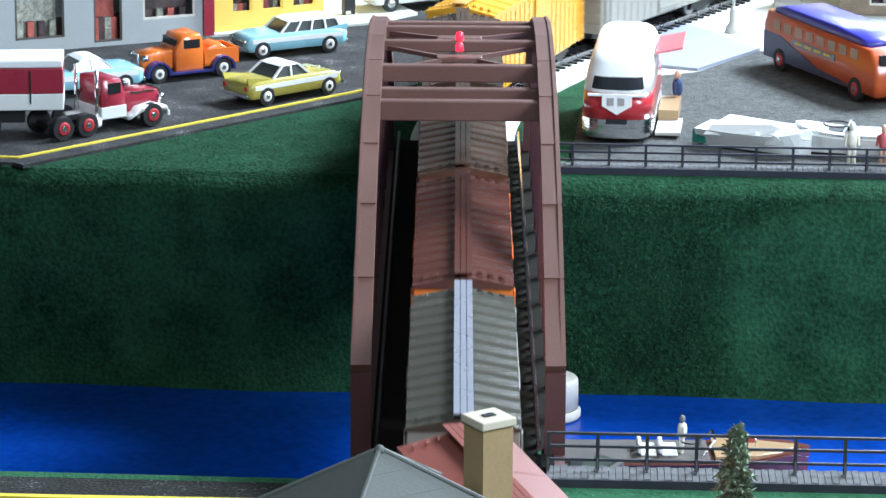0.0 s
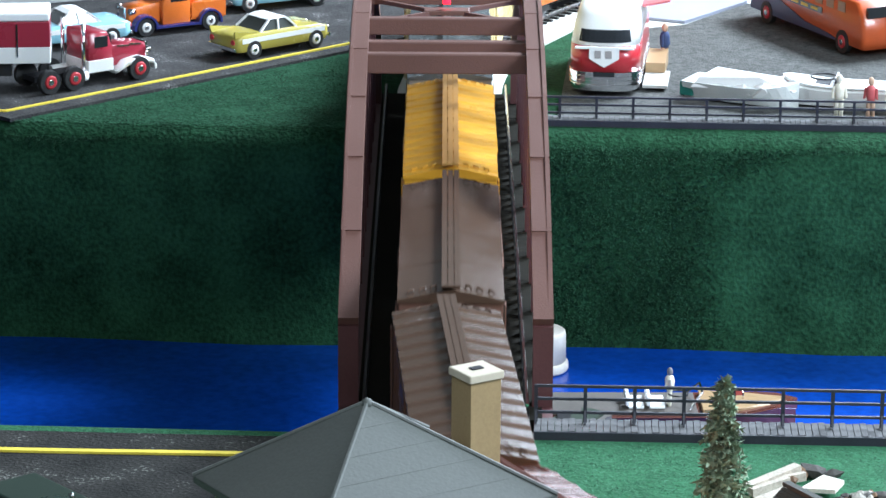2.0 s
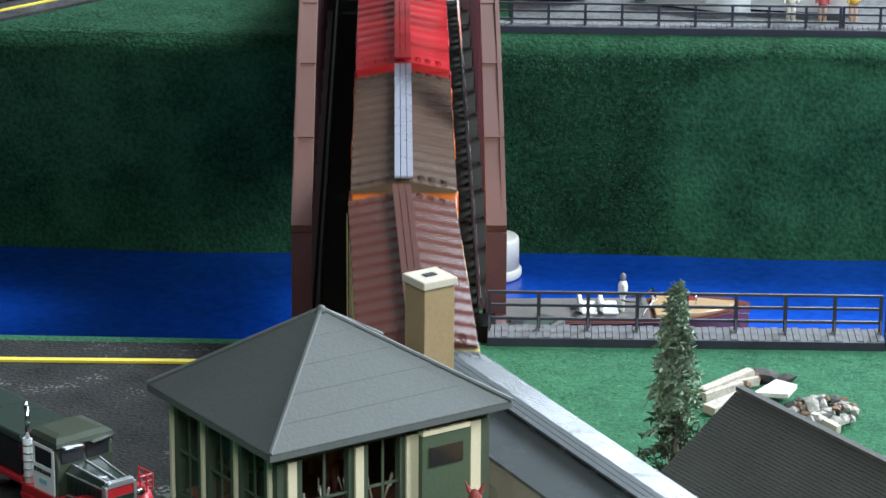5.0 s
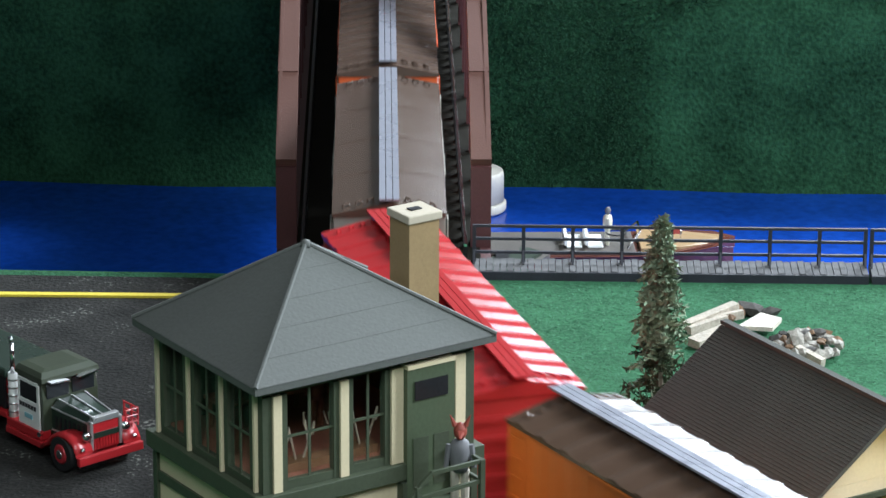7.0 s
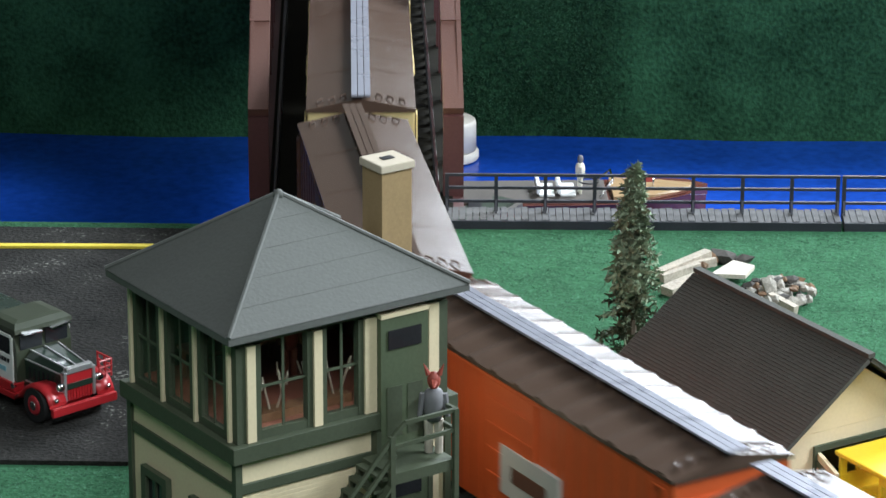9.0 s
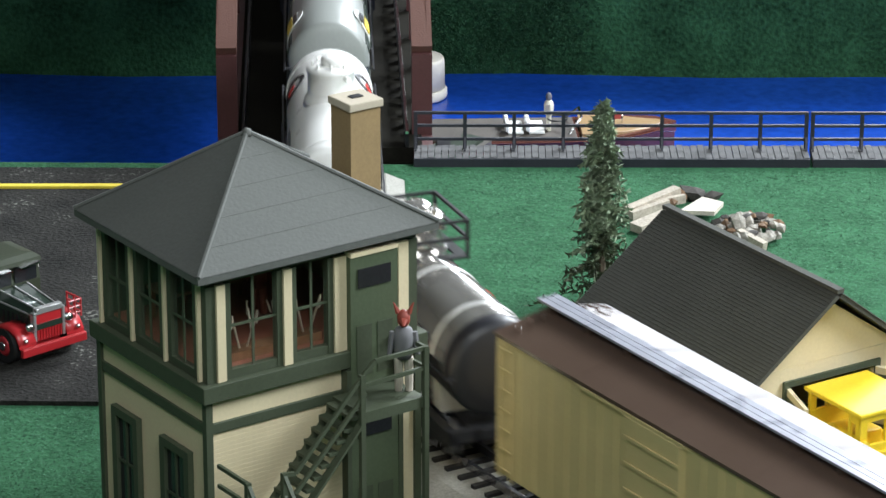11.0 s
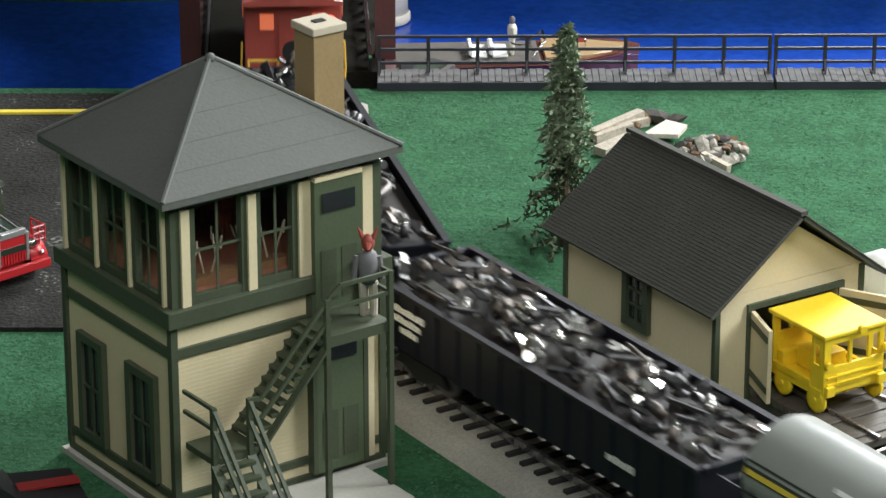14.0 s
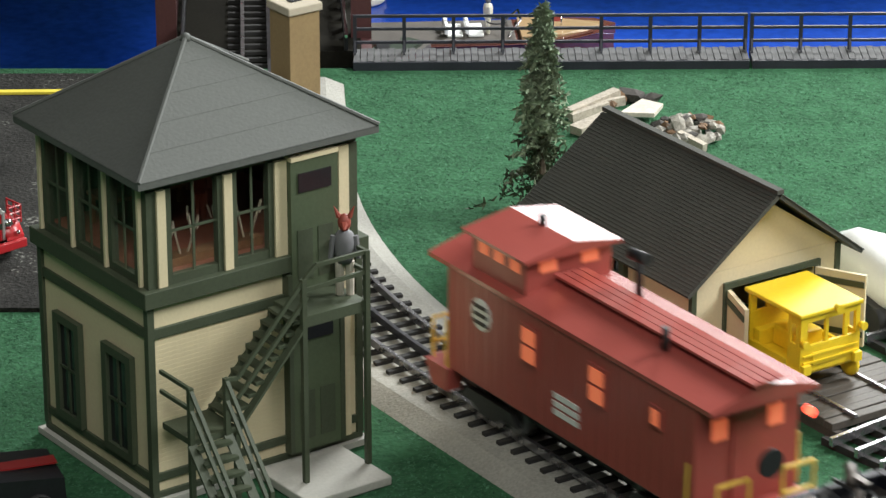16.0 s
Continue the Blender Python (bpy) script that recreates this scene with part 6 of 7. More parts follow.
WHITEWALL = paint("whitewall", (0.78, 0.77, 0.74), 0.4)


def saloon(m, label, low, top, L=0.104, W=0.041, cabin=(-0.024, 0.016), belt=None, wagon=False, rim=WHITEWALL, fins=True):
    car = thing("toy_car", m, label, "toy car", "parked toy cars")
    h = L / 2
    bm = nb(); slab_body(bm, [(-h, 0.010), (-h + 0.003, 0.007), (h - 0.003, 0.007), (h, 0.011), (h - 0.001, 0.0185), (h - 0.010, 0.0215), (0.018, 0.0225), (-0.020, 0.0228), (-h + 0.008, 0.0222), (-h, 0.0195)], W); part("body", bm, low, car)
    a, b = cabin
    if wagon:
        a = -h + 0.006
    t0, t1 = a + (0.004 if wagon else 0.012), b - 0.010
    bm = nb()
    loft(bm, [[(a, -W * 0.42, 0.0222), (b, -W * 0.42, 0.0222), (b, W * 0.42, 0.0222), (a, W * 0.42, 0.0222)], [(t0, -W * 0.35, 0.0315), (t1, -W * 0.35, 0.0315), (t1, W * 0.35, 0.0315), (t0, W * 0.35, 0.0315)]])
    part("glasshouse", bm, TOYGLASS, car, "tinted window band")
    bm = nb()
    loft(bm, [[(t0 - 0.0015, -W * 0.365, 0.0316), (t1 + 0.0015, -W * 0.365, 0.0316), (t1 + 0.0015, W * 0.365, 0.0316), (t0 - 0.0015, W * 0.365, 0.0316)], [(t0 + 0.004, -W * 0.30, 0.0338), (t1 - 0.004, -W * 0.30, 0.0338), (t1 - 0.004, W * 0.30, 0.0338), (t0 + 0.004, W * 0.30, 0.0338)]])
    part("roof", bm, top, car)
    n = 4 if wagon else 2
    for i in range(n + 1):
        for s in (-1, 1):
            f = i / n
            bm = nb(); beam(bm, (a + (b - a) * f, s * W * 0.424, 0.0224), (t0 + (t1 - t0) * f, s * W * 0.356, 0.0317), 0.0016, 0.0022, up=(0, 1, 0)); part("pillar", bm, top, car)
    for s in (-1, 1):
        pbox("side_trim", belt or top, car, -h + 0.006, h - 0.006, min(s * W / 2, s * (W / 2 + 0.0004)), max(s * W / 2, s * (W / 2 + 0.0004)), 0.0150, 0.0192)
        xb = s * h
        pbox("bumper", CHROME, car, min(xb, xb + s * 0.002), max(xb, xb + s * 0.002), -W * 0.47, W * 0.47, 0.0085, 0.0120, bev=0.0005)
        for y in (-0.37, 0.37):
            bm = nb(); cyl(bm, (xb - s * 0.001, y * W, 0.0165), (xb + s * 0.0012, y * W, 0.0165), 0.0026, 0.0023, 12); part("headlamp" if s > 0 else "tail_lamp", bm, CHROME if s > 0 else paint("tail_red", (0.5, 0.03, 0.03)), car)
        if fins:
            bm = nb(); loft(bm, [[(-h, s * (W / 2 - 0.005), 0.0205), (-h + 0.030, s * (W / 2 - 0.004), 0.0215), (-h - 0.001, s * (W / 2 - 0.003), 0.0265)], [(-h, s * (W / 2 - 0.002), 0.0205), (-h + 0.030, s * (W / 2 - 0.002), 0.0215), (-h - 0.001, s * (W / 2 - 0.002), 0.0265)]]); part("tail_fin", bm, low, car)
    for y0 in (-1, 1):
        bm = nb(); beam(bm, (a + 0.001, y0 * W * 0.424, 0.0226), (b - 0.001, y0 * W * 0.424, 0.0226), 0.0008, 0.0008); part("belt_moulding", bm, CHROME, car)
    pbox("grille", CHROME, car, h - 0.0005, h + 0.0008, -W * 0.30, W * 0.30, 0.0125, 0.0170, bev=0.0003)
    for k in range(5):
        x = -W * 0.24 + k * W * 0.12
        pbox("grille_slot", BLACK, car, h + 0.0008, h + 0.0010, x - 0.001, x + 0.001, 0.0130, 0.0165)
    road_wheels(car, (-0.033, 0.036), W, 0.0085, rim)
    return car


GOLD = paint("olive_gold", (0.42, 0.36, 0.07), 0.25, coat=0.5)
SKY = paint("sky_blue", (0.30, 0.56, 0.66), 0.25, coat=0.5)
saloon(pose(-0.320, 3.030, 0.0026, 0, 0, 44), "olive-gold and white finned coupe on the street", GOLD, WHITE, belt=WHITE)
saloon(pose(-0.334, 3.218, 0.0026, 0, 0, 211), "pale blue and white station wagon at the kerb", SKY, WHITE, wagon=True, belt=WHITE)
saloon(pose(-0.500, 3.035, 0.0026, 0, 0, 211), "pale blue car behind the red lorry", SKY, WHITE, fins=False)

# pickup
PORANGE = paint("pickup_orange", (0.72, 0.17, 0.02), 0.3, coat=0.5)
NAVY = paint("navy_fender", (0.025, 0.03, 0.16), 0.3, coat=0.5)
pk = thing("pickup_truck", pose(-0.418, 3.108, 0.0026, 0, 0, 213), "orange vintage pickup truck with navy blue fenders", "toy truck")
bm = nb(); slab_body(bm, [(0.014, 0.010), (0.044, 0.010), (0.047, 0.016), (0.045, 0.026), (0.014, 0.0285)], 0.022, 0.08); part("bonnet", bm, PORANGE, pk)
bm = nb(); slab_body(bm, [(-0.012, 0.008), (0.016, 0.008), (0.016, 0.0285), (0.009, 0.040), (-0.009, 0.041), (-0.012, 0.034)], 0.034, 0.05); part("cab", bm, PORANGE, pk)
for s in (-1, 1):
    pbox("side_window", DARKGLASS, pk, -0.008, 0.008, min(s * 0.0166, s * 0.0172), max(s * 0.0166, s * 0.0172), 0.0285, 0.0365)
    for x in (-0.030, 0.034):
        bm = nb()
        secs = []
        for k in range(9):
            a = radians(-10 + 200 * k / 8)
            secs.append([(x + math.cos(a) * 0.012, s * 0.013, 0.008 + math.sin(a) * 0.012), (x + math.cos(a) * 0.012, s * 0.0215, 0.008 + math.sin(a) * 0.0115), (x + math.cos(a) * 0.0098, s * 0.0215, 0.008 + math.sin(a) * 0.0098), (x + math.cos(a) * 0.0098, s * 0.013, 0.008 + math.sin(a) * 0.0098)])
        loft(bm, secs); part("fender", bm, NAVY, pk)
    pbox("running_board", NAVY, pk, -0.020, 0.024, min(s * 0.014, s * 0.0215), max(s * 0.014, s * 0.0215), 0.0065, 0.0085)
    bm = nb(); cyl(bm, (0.042, s * 0.014, 0.023), (0.048, s * 0.014, 0.023), 0.0024, 0.0032, 12); part("headlamp", bm, CHROME, pk)
    pbox("bed_side", PORANGE, pk, -0.046, -0.013, min(s * 0.0150, s * 0.0165), max(s * 0.0150, s * 0.0165), 0.012, 0.0255)
pbox("windscreen", DARKGLASS, pk, 0.0128, 0.0150, -0.013, 0.013, 0.0305, 0.0370)
pbox("bed_floor", PORANGE, pk, -0.046, -0.013, -0.0149, 0.0149, 0.0100, 0.0130)
pbox("tailgate", PORANGE, pk, -0.0475, -0.0461, -0.0160, 0.0160, 0.0110, 0.0250)
pbox("grille", CHROME, pk, 0.0465, 0.0490, -0.0065, 0.0065, 0.010, 0.0255, bev=0.001)
road_wheels(pk, (-0.030, 0.034), 0.040, 0.0085, WHITEWALL)
bm = nb(); slab_body(bm, [(-0.040, 0.0135), (-0.016, 0.0135), (-0.018, 0.027), (-0.030, 0.030), (-0.039, 0.024)], 0.024, 0.1); part("covered_load", bm, PORANGE, pk)

# red and white tractor with trailer
MAROON = paint("maroon", (0.30, 0.025, 0.045), 0.3, coat=0.4)
WHEELRED = paint("wheel_red", (0.42, 0.03, 0.04), 0.4)


def tractor(m, label, cab, bonnet, low, rim, tanks=CHROME):
    t = thing("tractor_truck", m, label, "toy truck")
    pbox("chassis", BLACK, t, -0.060, 0.052, -0.009, 0.009, 0.009, 0.0135)
    bm = nb(); slab_body(bm, [(-0.012, 0.0135), (0.012, 0.0135), (0.012, 0.033), (0.007, 0.046), (-0.011, 0.047), (-0.012, 0.044)], 0.036, 0.04); part("cab", bm, cab, t)
    pbox("cab_skirt", low, t, -0.0125, 0.0125, -0.0185, 0.0185, 0.0120, 0.0225, bev=0.0005)
    bm = nb(); slab_body(bm, [(0.0125, 0.0135), (0.047, 0.0135), (0.050, 0.017), (0.049, 0.0295), (0.0125, 0.0325)], 0.024, 0.08); part("bonnet", bm, bonnet, t)
    for s in (-1, 1):
        pbox("side_window", DARKGLASS, t, -0.006, 0.007, min(s * 0.0172, s * 0.0184), max(s * 0.0172, s * 0.0184), 0.0330, 0.0425)
        bm = nb(); slab_body(bm, [(0.0126, 0.009), (0.018, 0.0125), (0.024, 0.0185), (0.040, 0.0205), (0.052, 0.0165), (0.053, 0.0125), (0.046, 0.0145), (0.026, 0.0145)], 0.013, 0.05); 
        for v in bm.verts:
            v.co.y += s * 0.0150
        part("fender", bm, low, t)
        bm = nb(); cyl(bm, (-0.016, s * 0.0165, 0.0115), (-0.016, s * 0.0165, 0.055), 0.0016, 0.0016, 10); part("exhaust_pipe", bm, CHROME, t)
        bm = nb(); cyl(bm, (-0.030, s * 0.0150, 0.0105), (-0.013, s * 0.0150, 0.0105), 0.0048, 0.0048, 14); part("fuel_tank", bm, tanks, t)
        bm = nb(); cyl(bm, (0.047, s * 0.0135, 0.024), (0.052, s * 0.0135, 0.024), 0.0022, 0.0028, 12); part("headlamp", bm, CHROME, t)
        bm = nb()
        for x in (0.026, 0.038):
            beam(bm, (x - 0.006, s * 0.0122, 0.0305), (x + 0.006, s * 0.0122, 0.0295), 0.0007, 0.0012)
        part("bonnet_trim", bm, CHROME, t)
    pbox("windscreen", DARKGLASS, t, 0.0088, 0.0128, -0.0145, 0.0145, 0.0340, 0.0425)
    pbox("grille", CHROME, t, 0.0497, 0.0520, -0.0105, 0.0105, 0.012, 0.0305, bev=0.0008)
    for z in (0.016, 0.020, 0.024):
        pbox("grille_bar", low, t, 0.0521, 0.0527, -0.0090, 0.0090, z, z + 0.0022)
    pbox("bumper", low, t, 0.0525, 0.0550, -0.0205, 0.0205, 0.0075, 0.0125, bev=0.0006)
    road_wheels(t, (-0.052, -0.028, 0.037), 0.043, 0.0105, rim)
    return t


tractor(pose(-0.460, 2.898, 0.0026, 0, 0, 41), "maroon and white tractor truck with red wheels", MAROON, MAROON, WHITE, WHEELRED, WHITE)
tr = thing("semi_trailer", pose(-0.592, 2.868, 0.0026, 0, 0, 8), "maroon and white box trailer behind the tractor", "trailer")
bm = nb(); bx(bm, -0.13, 0.103, -0.023, 0.023, 0.024, 0.038, bev=0.0008); part("lower_body", bm, WHITE, tr)
bm = nb(); bx(bm, -0.13, 0.103, -0.0232, 0.0232, 0.0382, 0.060, bev=0.0008); part("upper_body", bm, MAROON, tr)
bm = nb(); bx(bm, -0.13, 0.103, -0.023, 0.023, 0.0602, 0.067, bev=0.0016); part("roof", bm, WHITE, tr)
for x in (-0.10, -0.04, 0.02, 0.075):
    pbox("rub_rail", CHROME, tr, x, x + 0.0012, -0.0242, -0.0236, 0.030, 0.058)
pbox("undercarriage", BLACK, tr, -0.12, 0.07, -0.016, 0.016, 0.012, 0.0236)
road_wheels(tr, (-0.09, 0.040), 0.043, 0.0105, WHEELRED)

# near green and red tractor with an open bed
REDT = paint("truck_red", (0.45, 0.02, 0.025), 0.35, coat=0.3)
DGREEN = paint("truck_green", (0.02, 0.035, 0.025), 0.3, coat=0.5)
OLIVE = paint("cab_olive", (0.045, 0.055, 0.035), 0.35, coat=0.3)
SATIN = paint("satin_chrome", (0.62, 0.62, 0.62), 0.3, 0.7)


def lorry(m):
    """A bonneted lorry; x is forwards and 0 at its bumper."""
    t = thing("heavy_lorry", m, "red and dark green bonneted lorry with white doors and chrome radiator", "toy truck")
    pbox("chassis", REDT, t, -0.150, -0.006, -0.0085, 0.0085, 0.0085, 0.0135)
    bm = nb(); loft(bm, [[(-0.034, -0.0125, 0.0135), (-0.034, 0.0125, 0.0135), (-0.034, 0.0125, 0.0280), (-0.034, 0.0085, 0.0318), (-0.034, -0.0085, 0.0318), (-0.034, -0.0125, 0.0280)], [(-0.0062, -0.0092, 0.0135), (-0.0062, 0.0092, 0.0135), (-0.0062, 0.0092, 0.0262), (-0.0062, 0.0062, 0.0292), (-0.0062, -0.0062, 0.0292), (-0.0062, -0.0092, 0.0262)]]); bon = part("bonnet", bm, DGREEN, t, "dark green tapered bonnet")
    for s in (-1, 1):
        for ya, yb, za, zb in ((0.0126, 0.0093, 0.0281, 0.0263), (0.0086, 0.0063, 0.0320, 0.0294), (0.0128, 0.0095, 0.0160, 0.0160)):
            bm = nb(); beam(bm, (-0.0338, s * ya, za), (-0.0066, s * yb, zb), 0.0007, 0.0007); part("bonnet_moulding", bm, SATIN, bon, "thin bright moulding")
        for k in range(7):
            f = (k + 1) / 8
            x, yy = -0.034 + 0.028 * f, 0.0126 - 0.0033 * f
            pbox("louvre", BLACK, bon, x - 0.0008, x + 0.0008, min(s * yy, s * (yy + 0.0004)), max(s * yy, s * (yy + 0.0004)), 0.0180, 0.0245)
    bm = nb(); beam(bm, (-0.034, 0, 0.0322), (-0.006, 0, 0.0296), 0.0008, 0.0007); part("bonnet_moulding", bm, SATIN, bon)
    for d in ((-0.0100, -0.0082, 0.0120, 0.0282), (0.0082, 0.0100, 0.0120, 0.0282), (-0.0082, 0.0082, 0.0268, 0.0302)):
        pbox("radiator_shell", SATIN, t, -0.0062, -0.0028, d[0], d[1], d[2], d[3], bev=0.0004)
    pbox("grille", REDT, t, -0.0058, -0.0036, -0.0081, 0.0081, 0.0120, 0.0267)
    pbox("grille_band", DGREEN, t, -0.0036, -0.0030, -0.0081, 0.0081, 0.0185, 0.0215)
    for k in range(9):
        y = -0.0072 + k * 0.0018
        pbox("grille_bar", REDT, t, -0.0036, -0.0031, y - 0.0003, y + 0.0003, 0.0122, 0.0182)
    pbox("bumper", REDT, t, -0.0012, 0.0014, -0.0204, 0.0204, 0.0070, 0.0118, bev=0.0006)
    for s in (-1, 1):
        secs = []
        for x, z in ((-0.0345, 0.0090), (-0.0290, 0.0120), (-0.0235, 0.0178), (-0.0180, 0.0202), (-0.0110, 0.0205), (-0.0050, 0.0185), (-0.0015, 0.0130)):
            secs.append([(x, s * 0.0098, z - 0.0014), (x, s * 0.0205, z - 0.0018), (x, s * 0.0205, z), (x, s * 0.0170, z + 0.0008), (x, s * 0.0098, z + 0.0004)])
        bm = nb(); loft(bm, secs, smooth=True); fd = part("fender", bm, REDT, t, "swept red front fender")
        pbox("running_board", REDT, t, -0.066, -0.0335, min(s * 0.010, s * 0.0205), max(s * 0.010, s * 0.0205), 0.0070, 0.0105, bev=0.0004)
        pbox("step_box", REDT, t, -0.066, -0.0345, min(s * 0.0130, s * 0.0198), max(s * 0.0130, s * 0.0198), 0.0106, 0.0155, bev=0.0006)
        bm = nb(); lathe(bm, [(0.0010, -0.0030), (0.0022, -0.0018), (0.0027, 0.0), (0.0024, 0.0009), (0.0008, 0.0014)], 14, Matrix.Translation((-0.0032, s * 0.0122, 0.0205)) @ pose(0, 0, 0, 0, 90, 0)); part("headlamp", bm, CHROME, t)
        bm = nb(); lathe(bm, [(0.0008, -0.0016), (0.0015, 0.0), (0.0006, 0.0008)], 10, Matrix.Translation((-0.0008, s * 0.0165, 0.0150)) @ pose(0, 0, 0, 0, 90, 0)); part("side_lamp", bm, CHROME, fd)
        dr = pbox("door", WHITE, t, -0.0560, -0.0368, min(s * 0.0176, s * 0.0186), max(s * 0.0176, s * 0.0186), 0.0150, 0.0300, bev=0.0003, label="white cab door with small dark markings")
        for x0, x1, z0, z1 in ((-0.0560, -0.0545, 0.0300, 0.0410), (-0.0388, -0.0373, 0.0300, 0.0400), (-0.0545, -0.0388, 0.0395, 0.0410)):
            pbox("door_frame", WHITE, dr, x0, x1, min(s * 0.0176, s * 0.0186), max(s * 0.0176, s * 0.0186), z0, z1)
        pbox("door_window", DARKGLASS, dr, -0.0545, -0.0388, min(s * 0.0179, s * 0.0183), max(s * 0.0179, s * 0.0183), 0.0300, 0.0395)
        for k in range(6):
            x = -0.0545 + k * 0.0026
            pbox("door_marking", BLACK, dr, x, x + 0.0018, min(s * 0.0186, s * 0.0189), max(s * 0.0186, s * 0.0189), 0.0255, 0.0278)
        pbox("door_marking", SKY, dr, -0.0500, -0.0430, min(s * 0.0186, s * 0.0189), max(s * 0.0186, s * 0.0189), 0.0200, 0.0225)
        bm = nb(); cyl(bm, (-0.0360, s * 0.0186, 0.0140), (-0.0360, s * 0.0200, 0.0140), 0.0018, 0.0014, 10); part("fuel_cap", bm, CHROME, t)
        pbox("windscreen", DARKGLASS, t, -0.0352, -0.0344, min(s * 0.0012, s * 0.0150), max(s * 0.0012, s * 0.0150), 0.0330, 0.0412)
        bm = nb(); beam(bm, (-0.0325, s * 0.0030, 0.0418), (-0.0325, s * 0.0150, 0.0428), 0.0040, 0.0008); part("visor", bm, CHROME, t, "bright sun visor")
    bm = nb(); loft(bm, [[(-0.0575, y, 0.0136), (-0.0350, y, 0.0136), (-0.0346, y, 0.0325), (-0.0368, y, 0.0425), (-0.0575, y, 0.0425)] for y in (-0.0174, 0.0174)]); part("cab", bm, OLIVE, t)
    bm = nb(); loft(bm, [[(-0.0590, -k, z), (-0.0340 - d, -k, z), (-0.0340 - d, k, z), (-0.0590, k, z)] for z, k, d in ((0.0424, 0.0182, 0.0), (0.0446, 0.0180, 0.0006), (0.0466, 0.0155, 0.0040), (0.0472, 0.0110, 0.0075))]); part("cab_roof", bm, OLIVE, t, "rounded olive cab roof")
    bm = nb(); cyl(bm, (-0.0635, -0.0165, 0.0120), (-0.0635, -0.0165, 0.0400), 0.0026, 0.0026, 14); ex = part("exhaust_guard", bm, WHITE, t, "pale perforated exhaust guard")
    for k in range(6):
        bm = nb(); lathe(bm, [(0.0029, 0.0), (0.0029, 0.0010)], 14, Matrix.Translation((-0.0635, -0.0165, 0.0140 + k * 0.0044))); part("guard_ring", bm, SATIN, ex)
    bm = nb(); tube(bm, [(-0.0635, -0.0165, 0.0400), (-0.0635, -0.0165, 0.0570), (-0.0650, -0.0165, 0.0600)], 0.0013, 10); part("exhaust_tip", bm, CHROME, ex)
    # mesh basket on the offside fender
    for z in (0.0215, 0.0250, 0.0285):
        bm = nb(); tube(bm, [(-0.0040, 0.0130, z), (-0.0040, 0.0208, z), (-0.0160, 0.0208, z)], 0.0005, 6); part("basket_rail", bm, REDT, t)
    for x, y in ((-0.0040, 0.0130), (-0.0040, 0.0170), (-0.0040, 0.0208), (-0.0100, 0.0208), (-0.0160, 0.0208)):
        bm = nb(); cyl(bm, (x, y, 0.0190), (x, y, 0.0290), 0.0005, 0.0005, 6); part("basket_post", bm, REDT, t)
    pbox("rear_deck", REDT, t, -0.155, -0.067, -0.0190, 0.0190, 0.0136, 0.0165, bev=0.0004)
    pbox("load_box", BLACK, t, -0.150, -0.072, -0.0165, 0.0165, 0.0166, 0.0350, bev=0.0008)
    pbox("load_cover", DGREEN, t, -0.152, -0.069, -0.0178, 0.0178, 0.0351, 0.0400, bev=0.0016, label="dark green load cover")
    bm = nb(); cyl(bm, (-0.0700, -0.0150, 0.0300), (-0.0700, 0.0050, 0.0300), 0.0048, 0.0048, 14); part("hose_reel", bm, REDT, t, "red reel behind the cab")
    road_wheels(t, (-0.0150, -0.1030, -0.1300), 0.0410, 0.0098, WHEELRED)
    return t


lorry(pose(-0.2327, 1.6896, 0.0026, 0, 0, -47))

# streamlined exhibition bus with its side door raised
SHOWRED = paint("show_red", (0.45, 0.03, 0.04), 0.3, coat=0.5)
sb = thing("show_bus", pose(-0.0190, 2.946, 0.0026, 0, 0, 267), "red and white streamlined exhibition bus with raised side panel", "toy bus")


def nose(z, hw, x0=-0.080, x1=0.074, r=0.020):
    pts = [(x0, -hw), (x0, hw)]
    for k in range(19):
        a = math.pi / 2 - math.pi * k / 18
        pts.append((x1 - r + math.cos(a) * r, math.sin(a) * hw if abs(math.sin(a)) > 0.98 else math.copysign(abs(math.sin(a)) ** 0.6 * hw, math.sin(a))))
    return [(x, y, z) for x, y in pts]


bm = nb(); loft(bm, [nose(0.006, 0.0285), nose(0.010, 0.0298), nose(0.022, 0.0300)], smooth=False); part("chrome_skirt", bm, CHROME, sb, "ribbed chrome skirt")
for z in (0.010, 0.0135, 0.017, 0.0205):
    bm = nb(); loft(bm, [nose(z, 0.0303, x1=0.0746), nose(z + 0.0014, 0.0303, x1=0.0746)]); part("skirt_rib", bm, CHROME, sb)
bm = nb(); loft(bm, [nose(0.0221, 0.0298), nose(0.044, 0.0290, x1=0.072)], smooth=True); part("red_band", bm, SHOWRED, sb)
bm = nb(); loft(bm, [nose(0.0441, 0.0290, x1=0.072), nose(0.058, 0.0270, x1=0.060), nose(0.066, 0.0250, x1=0.055), nose(0.071, 0.0215, x1=0.049), nose(0.0735, 0.0165, x1=0.042), nose(0.0745, 0.0100, x1=0.034)], smooth=True); part("white_top", bm, WHITE, sb)
bm = nb(); loft(bm, [nose(0.0470, 0.0262, x0=0.035, x1=0.0715), nose(0.0560, 0.0245, x0=0.035, x1=0.0640)]); part("windscreen", bm, DARKGLASS, sb)
bm = nb(); loft(bm, [[(0.0725, -0.0125, 0.044), (0.0725, 0.0125, 0.044), (0.0735, 0.0125, 0.034), (0.0740, 0.0, 0.0265), (0.0735, -0.0125, 0.034)], [(0.0752, -0.0125, 0.044), (0.0752, 0.0125, 0.044), (0.0755, 0.0125, 0.034), (0.0757, 0.0, 0.0265), (0.0755, -0.0125, 0.034)]]); sh_ = part("shield", bm, WHITE, sb, "white shield badge")
